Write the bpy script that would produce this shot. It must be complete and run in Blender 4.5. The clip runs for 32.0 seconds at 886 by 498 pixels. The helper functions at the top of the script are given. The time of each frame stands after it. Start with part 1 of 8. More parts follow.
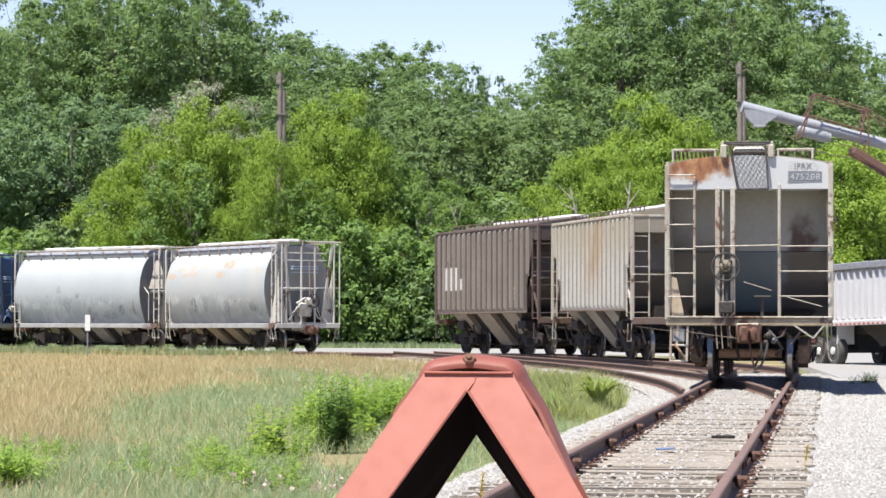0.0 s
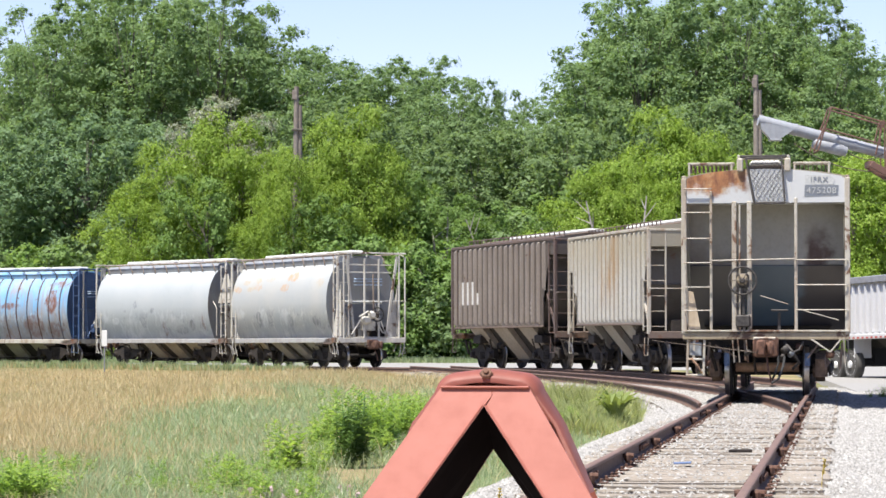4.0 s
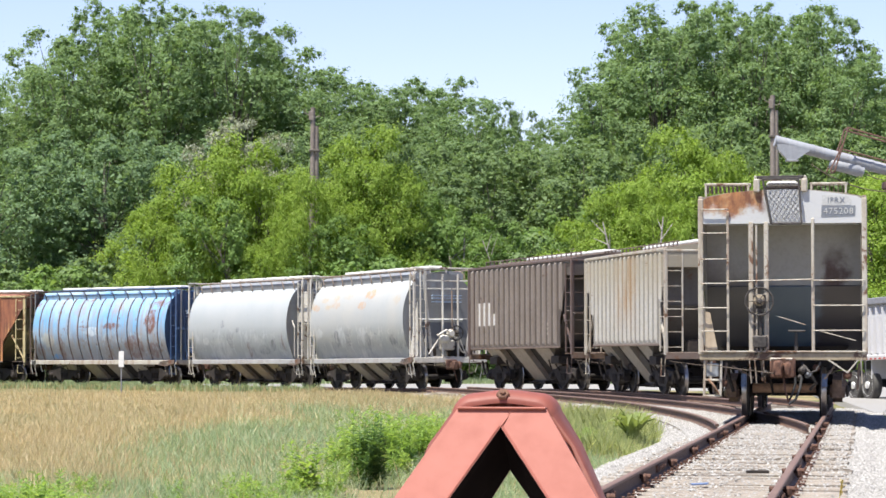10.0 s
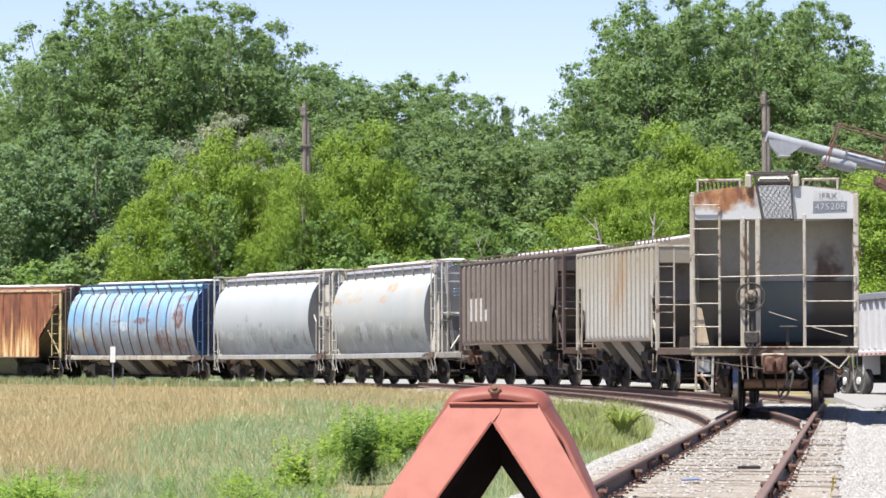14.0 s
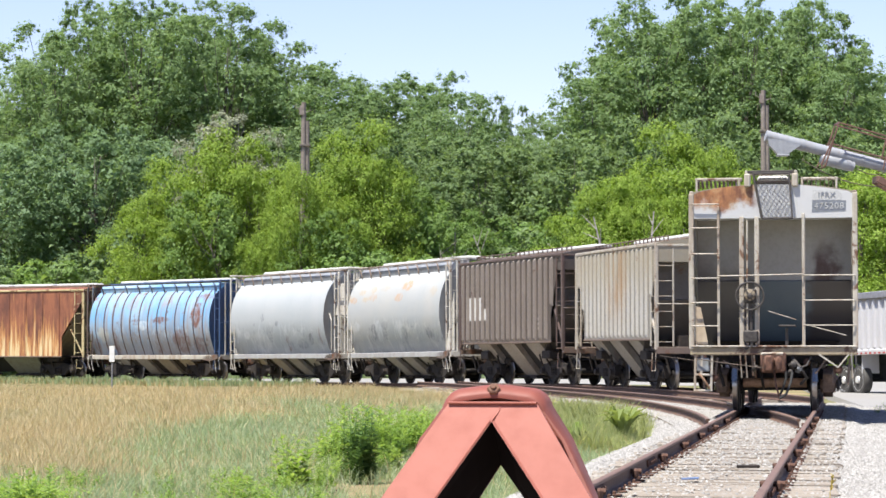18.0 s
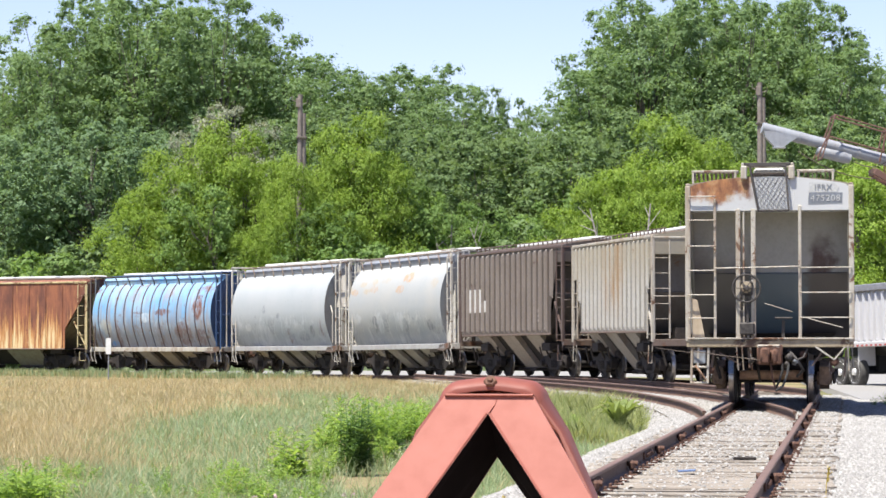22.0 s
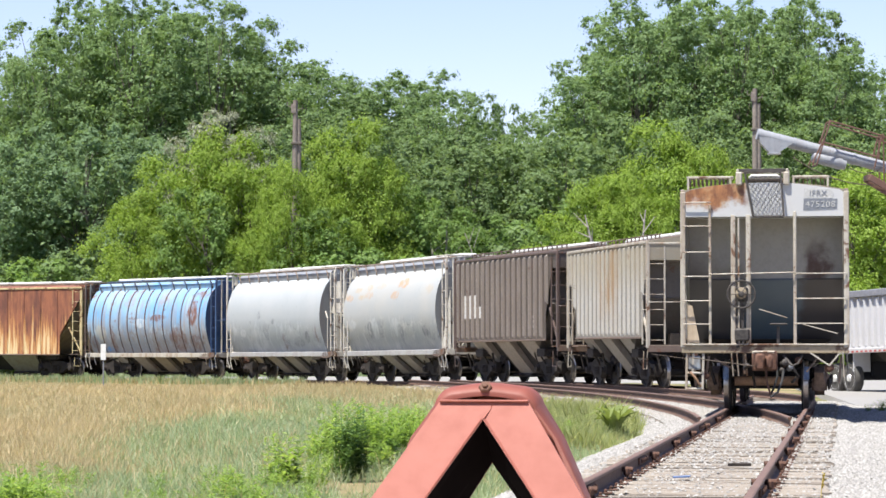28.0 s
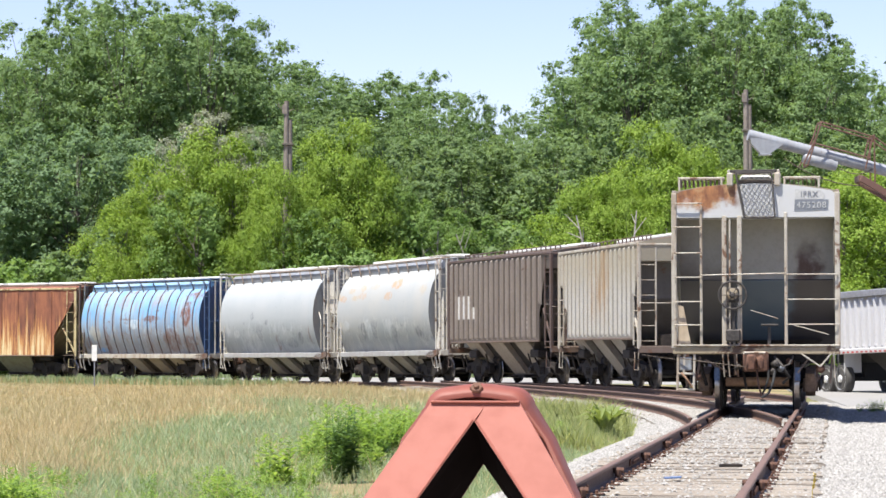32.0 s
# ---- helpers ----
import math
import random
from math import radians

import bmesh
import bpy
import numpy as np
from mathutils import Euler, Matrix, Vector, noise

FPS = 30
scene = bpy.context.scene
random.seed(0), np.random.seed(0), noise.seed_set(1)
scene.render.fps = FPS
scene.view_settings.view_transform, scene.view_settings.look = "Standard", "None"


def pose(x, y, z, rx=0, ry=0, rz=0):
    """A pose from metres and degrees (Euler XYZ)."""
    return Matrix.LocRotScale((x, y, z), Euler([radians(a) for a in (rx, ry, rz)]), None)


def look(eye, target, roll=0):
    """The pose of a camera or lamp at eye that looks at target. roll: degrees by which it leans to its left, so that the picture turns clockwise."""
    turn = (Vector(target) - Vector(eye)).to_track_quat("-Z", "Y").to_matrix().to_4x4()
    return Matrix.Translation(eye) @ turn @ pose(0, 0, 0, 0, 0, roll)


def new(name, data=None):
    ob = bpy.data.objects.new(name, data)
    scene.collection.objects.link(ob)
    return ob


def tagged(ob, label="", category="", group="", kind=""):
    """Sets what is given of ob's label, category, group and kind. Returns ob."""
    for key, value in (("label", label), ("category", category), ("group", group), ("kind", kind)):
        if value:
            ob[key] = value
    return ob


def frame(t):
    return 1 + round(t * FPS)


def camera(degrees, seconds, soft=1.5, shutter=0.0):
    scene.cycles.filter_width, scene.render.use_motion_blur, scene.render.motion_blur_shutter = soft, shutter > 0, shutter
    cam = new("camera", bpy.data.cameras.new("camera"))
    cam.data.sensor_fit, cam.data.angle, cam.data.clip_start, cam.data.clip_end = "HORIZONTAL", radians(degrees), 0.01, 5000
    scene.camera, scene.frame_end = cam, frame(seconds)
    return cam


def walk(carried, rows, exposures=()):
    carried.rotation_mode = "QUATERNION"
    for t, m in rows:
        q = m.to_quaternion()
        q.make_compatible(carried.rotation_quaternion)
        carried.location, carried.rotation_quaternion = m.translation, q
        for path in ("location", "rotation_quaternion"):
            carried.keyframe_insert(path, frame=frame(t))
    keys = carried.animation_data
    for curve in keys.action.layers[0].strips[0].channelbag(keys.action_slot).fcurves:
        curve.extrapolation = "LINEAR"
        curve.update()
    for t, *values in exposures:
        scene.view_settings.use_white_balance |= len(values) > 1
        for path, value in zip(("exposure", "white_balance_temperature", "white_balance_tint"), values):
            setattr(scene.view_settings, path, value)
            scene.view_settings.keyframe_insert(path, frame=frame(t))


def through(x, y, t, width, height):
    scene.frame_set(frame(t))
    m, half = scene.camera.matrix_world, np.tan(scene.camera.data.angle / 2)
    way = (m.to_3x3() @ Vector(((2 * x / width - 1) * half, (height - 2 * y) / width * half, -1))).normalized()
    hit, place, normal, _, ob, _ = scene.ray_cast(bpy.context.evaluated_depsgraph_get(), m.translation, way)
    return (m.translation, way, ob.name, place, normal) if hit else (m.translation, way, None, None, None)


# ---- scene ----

# ------------------------------------------------------------------ camera
EYE = 1.16            # height of the camera over the rail tops (z = 0)
PATH = [
    (0, -0.468, 1.549, 0.144), (0.5, -0.430, 1.561, 0.154), (1, -0.370, 1.599, 0.158), (1.5, -0.274, 1.647, 0.123),
    (2, -0.271, 1.647, 0.126), (2.5, -0.221, 1.690, 0.158), (3, -0.201, 1.742, 0.109), (3.5, -0.154, 1.811, 0.048),
    (5.5, -0.017, 1.984, -0.013), (6, -0.018, 2.019, 0.016), (6.5, -0.033, 2.041, 0.024), (7, -0.038, 2.075, 0.018),
    (7.5, -0.001, 2.114, 0.025), (8, -0.035, 2.113, 0.031), (8.5, -0.040, 2.129, 0.026), (9, 0.000, 2.154, -0.008),
    (9.5, 0.178, 2.273, -0.046), (10, 0.260, 2.328, -0.015), (10.5, 0.249, 2.287, 0.019), (11, 0.231, 2.249, 0.013),
    (11.5, 0.226, 2.248, -0.008), (12, 0.155, 2.265, 0.012), (12.5, 0.130, 2.285, -0.005), (13, 0.115, 2.286, -0.009),
    (13.5, 0.083, 2.249, 0.013), (14, 0.079, 2.229, 0.014), (14.5, 0.067, 2.230, -0.004), (16.5, 0.022, 2.248, 0.005),
    (17, 0.027, 2.249, 0.013), (17.5, 0.044, 2.230, 0.007), (18, 0.057, 2.213, -0.028), (18.5, 0.059, 2.195, -0.031),
    (19, 0.061, 2.138, -0.031), (19.5, 0.065, 2.116, -0.014), (20, 0.063, 2.100, 0.012), (20.5, 0.048, 2.099, -0.020),
    (21, 0.025, 2.089, 0.046), (21.5, 0.002, 2.050, 0.018), (22, -0.020, 2.042, -0.029), (22.5, -0.032, 2.060, -0.017),
    (23, -0.036, 2.116, -0.034), (23.5, -0.049, 2.122, 0.037), (24, -0.076, 2.100, 0.015), (24.5, -0.107, 2.081, 0.044),
    (25, -0.132, 2.119, -0.011), (25.5, -0.163, 2.125, 0.039), (27.5, -0.128, 2.139, 0.009), (28, -0.129, 2.171, -0.001),
    (28.5, -0.124, 2.246, -0.024), (29, -0.142, 2.273, -0.060), (29.5, -0.170, 2.252, -0.038), (30, -0.189, 2.251, -0.025),
    (30.5, -0.237, 2.262, 0.019), (31, -0.277, 2.251, -0.011), (31.5, -0.295, 2.246, 0.018), (32, -0.323, 2.191, -0.013),
]  # seconds, turn to the left, tilt up, lean, in degrees
cam = camera(19.35, 32.0, soft=1.6)
walk(cam, [(t, pose(0, 0, EYE, 90 + tilt, 0, turn) @ pose(0, 0, 0, 0, 0, lean)) for t, turn, tilt, lean in PATH],
     exposures=((0, 1.18), (32, 1.18)))

# ------------------------------------------------------------------ light
SUN_TO = Vector((-0.26, -0.26, 0.93)).normalized()      # towards the sun: near noon, from the left and behind
world = bpy.data.worlds.new("sky")
scene.world = world
world.use_nodes = True
wn = world.node_tree
wn.nodes.clear()
sky = wn.nodes.new("ShaderNodeTexSky")
sky.sky_type = "NISHITA"
sky.sun_disc = False
sky.sun_elevation = math.asin(SUN_TO.z)
sky.sun_rotation = math.atan2(SUN_TO.x, SUN_TO.y)
sky.air_density, sky.dust_density, sky.ozone_density = 1.0, 0.0, 5.0
sky.altitude = 200
wb = wn.nodes.new("ShaderNodeBackground")
wb.inputs["Strength"].default_value = 0.098
wo = wn.nodes.new("ShaderNodeOutputWorld")
tint = wn.nodes.new("ShaderNodeMix")
tint.data_type, tint.blend_type = "RGBA", "MULTIPLY"
tint.inputs[0].default_value = 1.0
tint.inputs[7].default_value = (1.06, 0.845, 0.885, 1)
wn.links.new(sky.outputs[0], tint.inputs[6])
wn.links.new(tint.outputs[2], wb.inputs[0])
wn.links.new(wb.outputs[0], wo.inputs[0])
sun = new("sun", bpy.data.lights.new("sun", "SUN"))
sun.data.energy, sun.data.angle, sun.data.color = 4.6, radians(0.55), (1.0, 0.955, 0.88)
sun.matrix_world = look(SUN_TO * 100, (0, 0, 0))

# ------------------------------------------------------------------ mesh helpers


class Shape:
    """Collects vertices and faces for one mesh."""

    def __init__(self):
        self.v, self.f = [], []

    def add(self, verts, faces):
        n = len(self.v)
        self.v += [tuple(p) for p in verts]
        self.f += [tuple(i + n for i in q) for q in faces]
        return self

    def box(self, x0, x1, y0, y1, z0, z1, c=0.0):
        """An upright box with chamfered edges."""
        if c <= 0:
            p = [(x, y, z) for x in (x0, x1) for y in (y0, y1) for z in (z0, z1)]
            return self.add(p, [(0, 1, 3, 2), (4, 6, 7, 5), (0, 4, 5, 1), (2, 3, 7, 6), (0, 2, 6, 4), (1, 5, 7, 3)])
        m = Matrix.Translation(((x0 + x1) / 2, (y0 + y1) / 2, (z0 + z1) / 2))
        return self.block(m, x1 - x0, y1 - y0, z1 - z0, c)

    def block(self, m, a, b, h, c=0.0):
        """A box of a x b x h about the origin of the pose m, edges chamfered by c."""
        half = (a / 2, b / 2, h / 2)
        c = min(c, 0.45 * min(a, b, h))
        if c <= 0:
            p = [m @ Vector((x, y, z)) for x in (-half[0], half[0]) for y in (-half[1], half[1]) for z in (-half[2], half[2])]
            return self.add(p, [(0, 1, 3, 2), (4, 6, 7, 5), (0, 4, 5, 1), (2, 3, 7, 6), (0, 2, 6, 4), (1, 5, 7, 3)])
        pts, index = [], {}
        for sx in (-1, 1):
            for sy in (-1, 1):
                for sz in (-1, 1):
                    s = (sx, sy, sz)
                    for ax in range(3):
                        q = [s[i] * (half[i] - (0 if i == ax else c)) for i in range(3)]
                        index[s, ax] = len(pts)
                        pts.append(m @ Vector(q))
        faces = []
        for ax in range(3):
            o1, o2 = (ax + 1) % 3, (ax + 2) % 3
            for s in (-1, 1):
                ring = []
                for p1, p2 in ((-1, -1), (1, -1), (1, 1), (-1, 1)):
                    k = [0, 0, 0]
                    k[ax], k[o1], k[o2] = s, p1, p2
                    ring.append(index[tuple(k), ax])
                faces.append(ring if s > 0 else ring[::-1])
        for ax in range(3):
            o1, o2 = (ax + 1) % 3, (ax + 2) % 3
            for p1 in (-1, 1):
                for p2 in (-1, 1):
                    k0, k1 = [0, 0, 0], [0, 0, 0]
                    k0[ax], k0[o1], k0[o2] = -1, p1, p2
                    k1[ax], k1[o1], k1[o2] = 1, p1, p2
                    ring = [index[tuple(k0), o1], index[tuple(k1), o1], index[tuple(k1), o2], index[tuple(k0), o2]]
                    faces.append(ring if p1 * p2 < 0 else ring[::-1])
        for sx in (-1, 1):
            for sy in (-1, 1):
                for sz in (-1, 1):
                    ring = [index[(sx, sy, sz), i] for i in range(3)]
                    faces.append(ring if sx * sy * sz > 0 else ring[::-1])
        return self.add(pts, faces)

    def beam(self, p, q, w, h, c=0.004, up=(0, 0, 1)):
        """A bar of width w and height h from p to q."""
        p, q = Vector(p), Vector(q)
        x = (q - p).normalized()
        u = Vector(up)
        if abs(x.dot(u)) > 0.98:
            u = Vector((1, 0, 0))
        y = u.cross(x).normalized()
        z = x.cross(y)
        m = Matrix((x, y, z)).transposed().to_4x4()
        m.translation = (p + q) / 2
        return self.block(m, (q - p).length, w, h, c)

    def tube(self, points, r, n=8, cap=True, radii=None):
        """A round bar along points."""
        pts = [Vector(p) for p in points]
        rings = []
        for i, p in enumerate(pts):
            d = (pts[min(i + 1, len(pts) - 1)] - pts[max(i - 1, 0)]).normalized()
            a = Vector((0, 0, 1)) if abs(d.z) < 0.9 else Vector((1, 0, 0))
            u = d.cross(a).normalized()
            w = d.cross(u)
            rr = radii[i] if radii else r
            rings.append([p + (u * math.cos(2 * math.pi * k / n) + w * math.sin(2 * math.pi * k / n)) * rr for k in range(n)])
        faces = []
        for i in range(len(pts) - 1):
            for k in range(n):
                faces.append((i * n + k, i * n + (k + 1) % n, (i + 1) * n + (k + 1) % n, (i + 1) * n + k))
        if cap:
            faces.append(tuple(range(n))[::-1])
            faces.append(tuple((len(pts) - 1) * n + k for k in range(n)))
        return self.add([p for r_ in rings for p in r_], faces)

    def spun(self, profile, m, n=20):
        """A lathe: profile of (radius, height) about the z axis of the pose m."""
        v, f = [], []
        for r, z in profile:
            for k in range(n):
                a = 2 * math.pi * k / n
                v.append(m @ Vector((r * math.cos(a), r * math.sin(a), z)))
        for i in range(len(profile) - 1):
            for k in range(n):
                f.append((i * n + k, i * n + (k + 1) % n, (i + 1) * n + (k + 1) % n, (i + 1) * n + k))
        f.append(tuple(range(n))[::-1])
        f.append(tuple((len(profile) - 1) * n + k for k in range(n)))
        return self.add(v, f)

    def ring(self, centre, axis, r, t, n=20, k=6):
        """A torus."""
        a = Vector(axis).normalized()
        u = a.orthogonal().normalized()
        w = a.cross(u)
        v, f = [], []
        for i in range(n):
            t1 = 2 * math.pi * i / n
            d = u * math.cos(t1) + w * math.sin(t1)
            for j in range(k):
                t2 = 2 * math.pi * j / k
                v.append(Vector(centre) + d * (r + t * math.cos(t2)) + a * t * math.sin(t2))
                f.append((i * k + j, ((i + 1) % n) * k + j, ((i + 1) % n) * k + (j + 1) % k, i * k + (j + 1) % k))
        return self.add(v, f)

    def slab(self, outline, axis, a, b):
        """A flat plate: outline of 2D points, from a to b along the axis ('x', 'y' or 'z')."""
        def at(p, d):
            return {"x": (d, p[0], p[1]), "y": (p[0], d, p[1]), "z": (p[0], p[1], d)}[axis]
        n = len(outline)
        v = [at(p, a) for p in outline] + [at(p, b) for p in outline]
        f = [tuple(range(n))[::-1], tuple(range(n, 2 * n))]
        f += [(i, (i + 1) % n, n + (i + 1) % n, n + i) for i in range(n)]
        return self.add(v, f)

    def plate(self, quad, t):
        """A plate of thickness t on four corners."""
        q = [Vector(p) for p in quad]
        nrm = (q[1] - q[0]).cross(q[3] - q[0]).normalized() * t
        v = q + [p - nrm for p in q]
        return self.add(v, [(0, 1, 2, 3), (7, 6, 5, 4), (0, 4, 5, 1), (1, 5, 6, 2), (2, 6, 7, 3), (3, 7, 4, 0)])

    def mesh(self, name, smooth=False):
        me = bpy.data.meshes.new(name)
        me.from_pydata(self.v, [], self.f)
        bm = bmesh.new()
        bm.from_mesh(me)
        bmesh.ops.recalc_face_normals(bm, faces=bm.faces)
        bm.to_mesh(me)
        bm.free()
        if smooth:
            me.polygons.foreach_set("use_smooth", [True] * len(me.polygons))
            me.set_sharp_from_angle(angle=radians(38))
        return me


def part(name, shape, material, parent=None, label="", m=None, smooth=False, tags=None):
    """Links a Shape, or a mesh, as one object under parent."""
    me = shape.mesh(name, smooth) if isinstance(shape, Shape) else shape
    if material and not me.materials:
        me.materials.append(material)
    ob = new(name, me)
    if parent:
        ob.parent = parent
    if m is not None:
        ob.matrix_basis = m
    if label:
        ob["label"] = label
    if tags:
        tagged(ob, **tags)
    return ob


def thing(name, m, **tags):
    """An Empty at the base of a thing."""
    ob = new(name)
    ob.empty_display_size = 0.3
    ob.matrix_basis = m
    return tagged(ob, **tags)


def raw_mesh(name, verts, faces_n, loops):
    """A mesh of equal polygons from numpy arrays."""
    me = bpy.data.meshes.new(name)
    nf = len(loops) // faces_n
    me.vertices.add(len(verts))
    me.vertices.foreach_set("co", np.asarray(verts, dtype=np.float32).ravel())
    me.loops.add(len(loops))
    me.loops.foreach_set("vertex_index", np.asarray(loops, dtype=np.int32))
    me.polygons.add(nf)
    me.polygons.foreach_set("loop_start", np.arange(0, nf * faces_n, faces_n, dtype=np.int32))
    me.update(calc_edges=True)
    me.validate()
    return me


# ------------------------------------------------------------------ materials
class Nodes:
    """Short words for building a node material."""

    def __init__(self, name, rough=0.7, metal=0.0, spec=0.5):
        self.mat = bpy.data.materials.new(name)
        self.mat.use_nodes = True
        self.t = self.mat.node_tree
        self.b = self.t.nodes["Principled BSDF"]
        self.b.inputs["Roughness"].default_value = rough
        self.b.inputs["Metallic"].default_value = metal
        self.b.inputs["Specular IOR Level"].default_value = spec
        self.co = self.t.nodes.new("ShaderNodeTexCoord").outputs["Object"]

    def link(self, a, b):
        self.t.links.new(a, b)

    def set(self, socket, value):
        if hasattr(value, "links"):
            self.link(value, socket)
        elif isinstance(value, tuple) and len(value) == 3 and socket.type == "RGBA":
            socket.default_value = (*value, 1)
        else:
            socket.default_value = value

    def world_place(self):
        return self.t.nodes.new("ShaderNodeNewGeometry").outputs["Position"]

    def scaled(self, s, co=None, move=(0, 0, 0)):
        n = self.t.nodes.new("ShaderNodeMapping")
        n.inputs["Scale"].default_value = s
        n.inputs["Location"].default_value = move
        self.link(co or self.co, n.inputs["Vector"])
        return n.outputs[0]

    def noise(self, scale, co=None, detail=4, rough=0.6, warp=0.0):
        n = self.t.nodes.new("ShaderNodeTexNoise")
        n.inputs["Scale"].default_value = scale
        n.inputs["Detail"].default_value = detail
        n.inputs["Roughness"].default_value = rough
        n.inputs["Distortion"].default_value = warp
        self.link(co or self.co, n.inputs["Vector"])
        return n.outputs["Fac"]

    def cells(self, scale, co=None):
        n = self.t.nodes.new("ShaderNodeTexVoronoi")
        n.inputs["Scale"].default_value = scale
        self.link(co or self.co, n.inputs["Vector"])
        return n.outputs["Distance"], n.outputs["Color"]

    def ramp(self, fac, stops):
        n = self.t.nodes.new("ShaderNodeValToRGB")
        e = n.color_ramp.elements
        while len(e) < len(stops):
            e.new(0.5)
        for k, (p, c) in zip(e, stops):
            k.position = p
            k.color = (*c, 1) if isinstance(c, tuple) else (c, c, c, 1)
        self.link(fac, n.inputs[0])
        return n.outputs[0]

    def mix(self, fac, a, b, how="MIX"):
        n = self.t.nodes.new("ShaderNodeMix")
        n.data_type, n.blend_type = "RGBA", how
        self.set(n.inputs[0], fac)
        self.set(n.inputs[6], a)
        self.set(n.inputs[7], b)
        return n.outputs[2]

    def maths(self, op, a, b=0.0):
        n = self.t.nodes.new("ShaderNodeMath")
        n.operation = op
        self.set(n.inputs[0], a)
        self.set(n.inputs[1], b)
        return n.outputs[0]

    def axis(self, k, co=None):
        n = self.t.nodes.new("ShaderNodeSeparateXYZ")
        self.link(co or self.co, n.inputs[0])
        return n.outputs[k]

    def span(self, v, a, b):
        n = self.t.nodes.new("ShaderNodeMapRange")
        n.interpolation_type = "SMOOTHSTEP"
        self.set(n.inputs[0], v)
        n.inputs[1].default_value, n.inputs[2].default_value = a, b
        return n.outputs[0]

    def island(self):
        return self.t.nodes.new("ShaderNodeNewGeometry").outputs["Random Per Island"]

    def chance(self):
        return self.t.nodes.new("ShaderNodeObjectInfo").outputs["Random"]

    def bump(self, height, strength=0.3, dist=0.02):
        n = self.t.nodes.new("ShaderNodeBump")
        n.inputs["Strength"].default_value = strength
        n.inputs["Distance"].default_value = dist
        self.link(height, n.inputs["Height"])
        self.link(n.outputs[0], self.b.inputs["Normal"])

    def colour(self, c):
        self.set(self.b.inputs["Base Color"], c)
        return self

    def rough(self, r):
        self.set(self.b.inputs["Roughness"], r)
        return self


RUST = (0.19, 0.075, 0.03)
RUST_DARK = (0.075, 0.035, 0.02)


def painted(name, base, worn=0.5, rust=RUST, streak=0.5, grime=0.4, rough=0.55, fade=None, run_colour=None, gather=False):
    """Old paint: faded patches, rust bloom, streaks that run down, grime specks."""
    n = Nodes(name, rough)
    tone = n.noise(0.7, detail=5)
    c = n.mix(n.ramp(tone, [(0.3, 0.0), (0.75, 1.0)]), base, fade or tuple(min(1, k * 1.12 + 0.02) for k in base))
    fine = n.noise(14, detail=6)
    c = n.mix(n.maths("MULTIPLY", n.ramp(fine, [(0.45, 0.0), (0.8, 1.0)]), 0.35 * grime + 0.08), c, tuple(k * 0.45 for k in base))
    run = n.noise(2.6, n.scaled((1.6, 1.6, 0.13)), detail=6, rough=0.65)
    if gather:
        x = n.maths("ADD", n.axis(0), n.maths("MULTIPLY", n.maths("SUBTRACT", n.noise(0.9, detail=3), 0.5), 1.6))
        band = n.maths("MULTIPLY", n.span(x, -1.3, -0.2), n.span(x, 1.7, 0.6))
        band = n.maths("MULTIPLY", band, n.span(n.axis(2), 1.6, 3.0))
        band = n.maths("ADD", n.maths("MULTIPLY", band, 0.9), 0.12)
        c = n.mix(n.maths("MULTIPLY", n.span(n.axis(2), 2.4, 3.9), 0.48), c, (0.30, 0.255, 0.165))
        streak = n.maths("MULTIPLY", band, streak)
    c = n.mix(n.maths("MULTIPLY", n.ramp(run, [(0.40, 0.0), (0.58, 1.0)] if gather else [(0.44, 0.0), (0.70, 1.0)]), streak), c, run_colour or tuple(0.5 * (k + r) * 0.8 for k, r in zip(base, rust)))
    bloom = n.noise(1.5, detail=8, rough=0.72, warp=0.6)
    edge = 0.72 - 0.22 * worn
    mask = n.ramp(bloom, [(edge, 0.0), (edge + 0.05, 1.0)])
    c = n.mix(mask, c, n.mix(fine, RUST_DARK, rust))
    n.colour(c)
    n.rough(n.maths("ADD", n.maths("MULTIPLY", fine, 0.25), rough - 0.1))
    n.bump(n.maths("ADD", fine, n.maths("MULTIPLY", mask, 0.5)), 0.16, 0.006)
    return n.mat


M = {}
M["white_frame"] = painted("rusty_white_paint", (0.48, 0.465, 0.44), worn=0.66, streak=0.7, grime=0.8)
M["end_white"] = painted("rusty_cream_paint", (0.52, 0.49, 0.43), worn=0.75, streak=0.7, grime=1.1, rust=(0.22, 0.135, 0.085))
M["rust_white"] = painted("peeling_white_paint", (0.50, 0.475, 0.42), worn=0.55, streak=0.7, grime=1.0, rust=(0.24, 0.15, 0.09))
M["sill_white"] = painted("dirty_white_sill_paint", (0.33, 0.325, 0.315), worn=0.55, streak=0.5, grime=1.0)
M["grimy_sill"] = painted("grimy_brown_sill_paint", (0.12, 0.085, 0.065), worn=0.6, streak=0.5, grime=0.8)
M["rust_rail"] = painted("rust_brown_pipe_paint", (0.22, 0.17, 0.13), worn=0.4, streak=0.6, grime=0.6)
# Worn paint whose bluish grey holds the roof walk's shade.
M["roof_shade"] = painted("shaded_roof_edge_paint", (0.215, 0.235, 0.26), worn=0.35, streak=0.5, grime=1.0)
M["seal_pale"] = painted("pale_blue_step_paint", (0.36, 0.46, 0.60), worn=0.5, streak=0.3, grime=0.6)
# Recessed ends under the roof overhang: their shade is put into this paint.
M["recess_shade"] = painted("shaded_recess_paint", (0.085, 0.076, 0.068), worn=0.5, rust=(0.10, 0.06, 0.04), streak=0.4, grime=0.8, fade=(0.12, 0.108, 0.098))
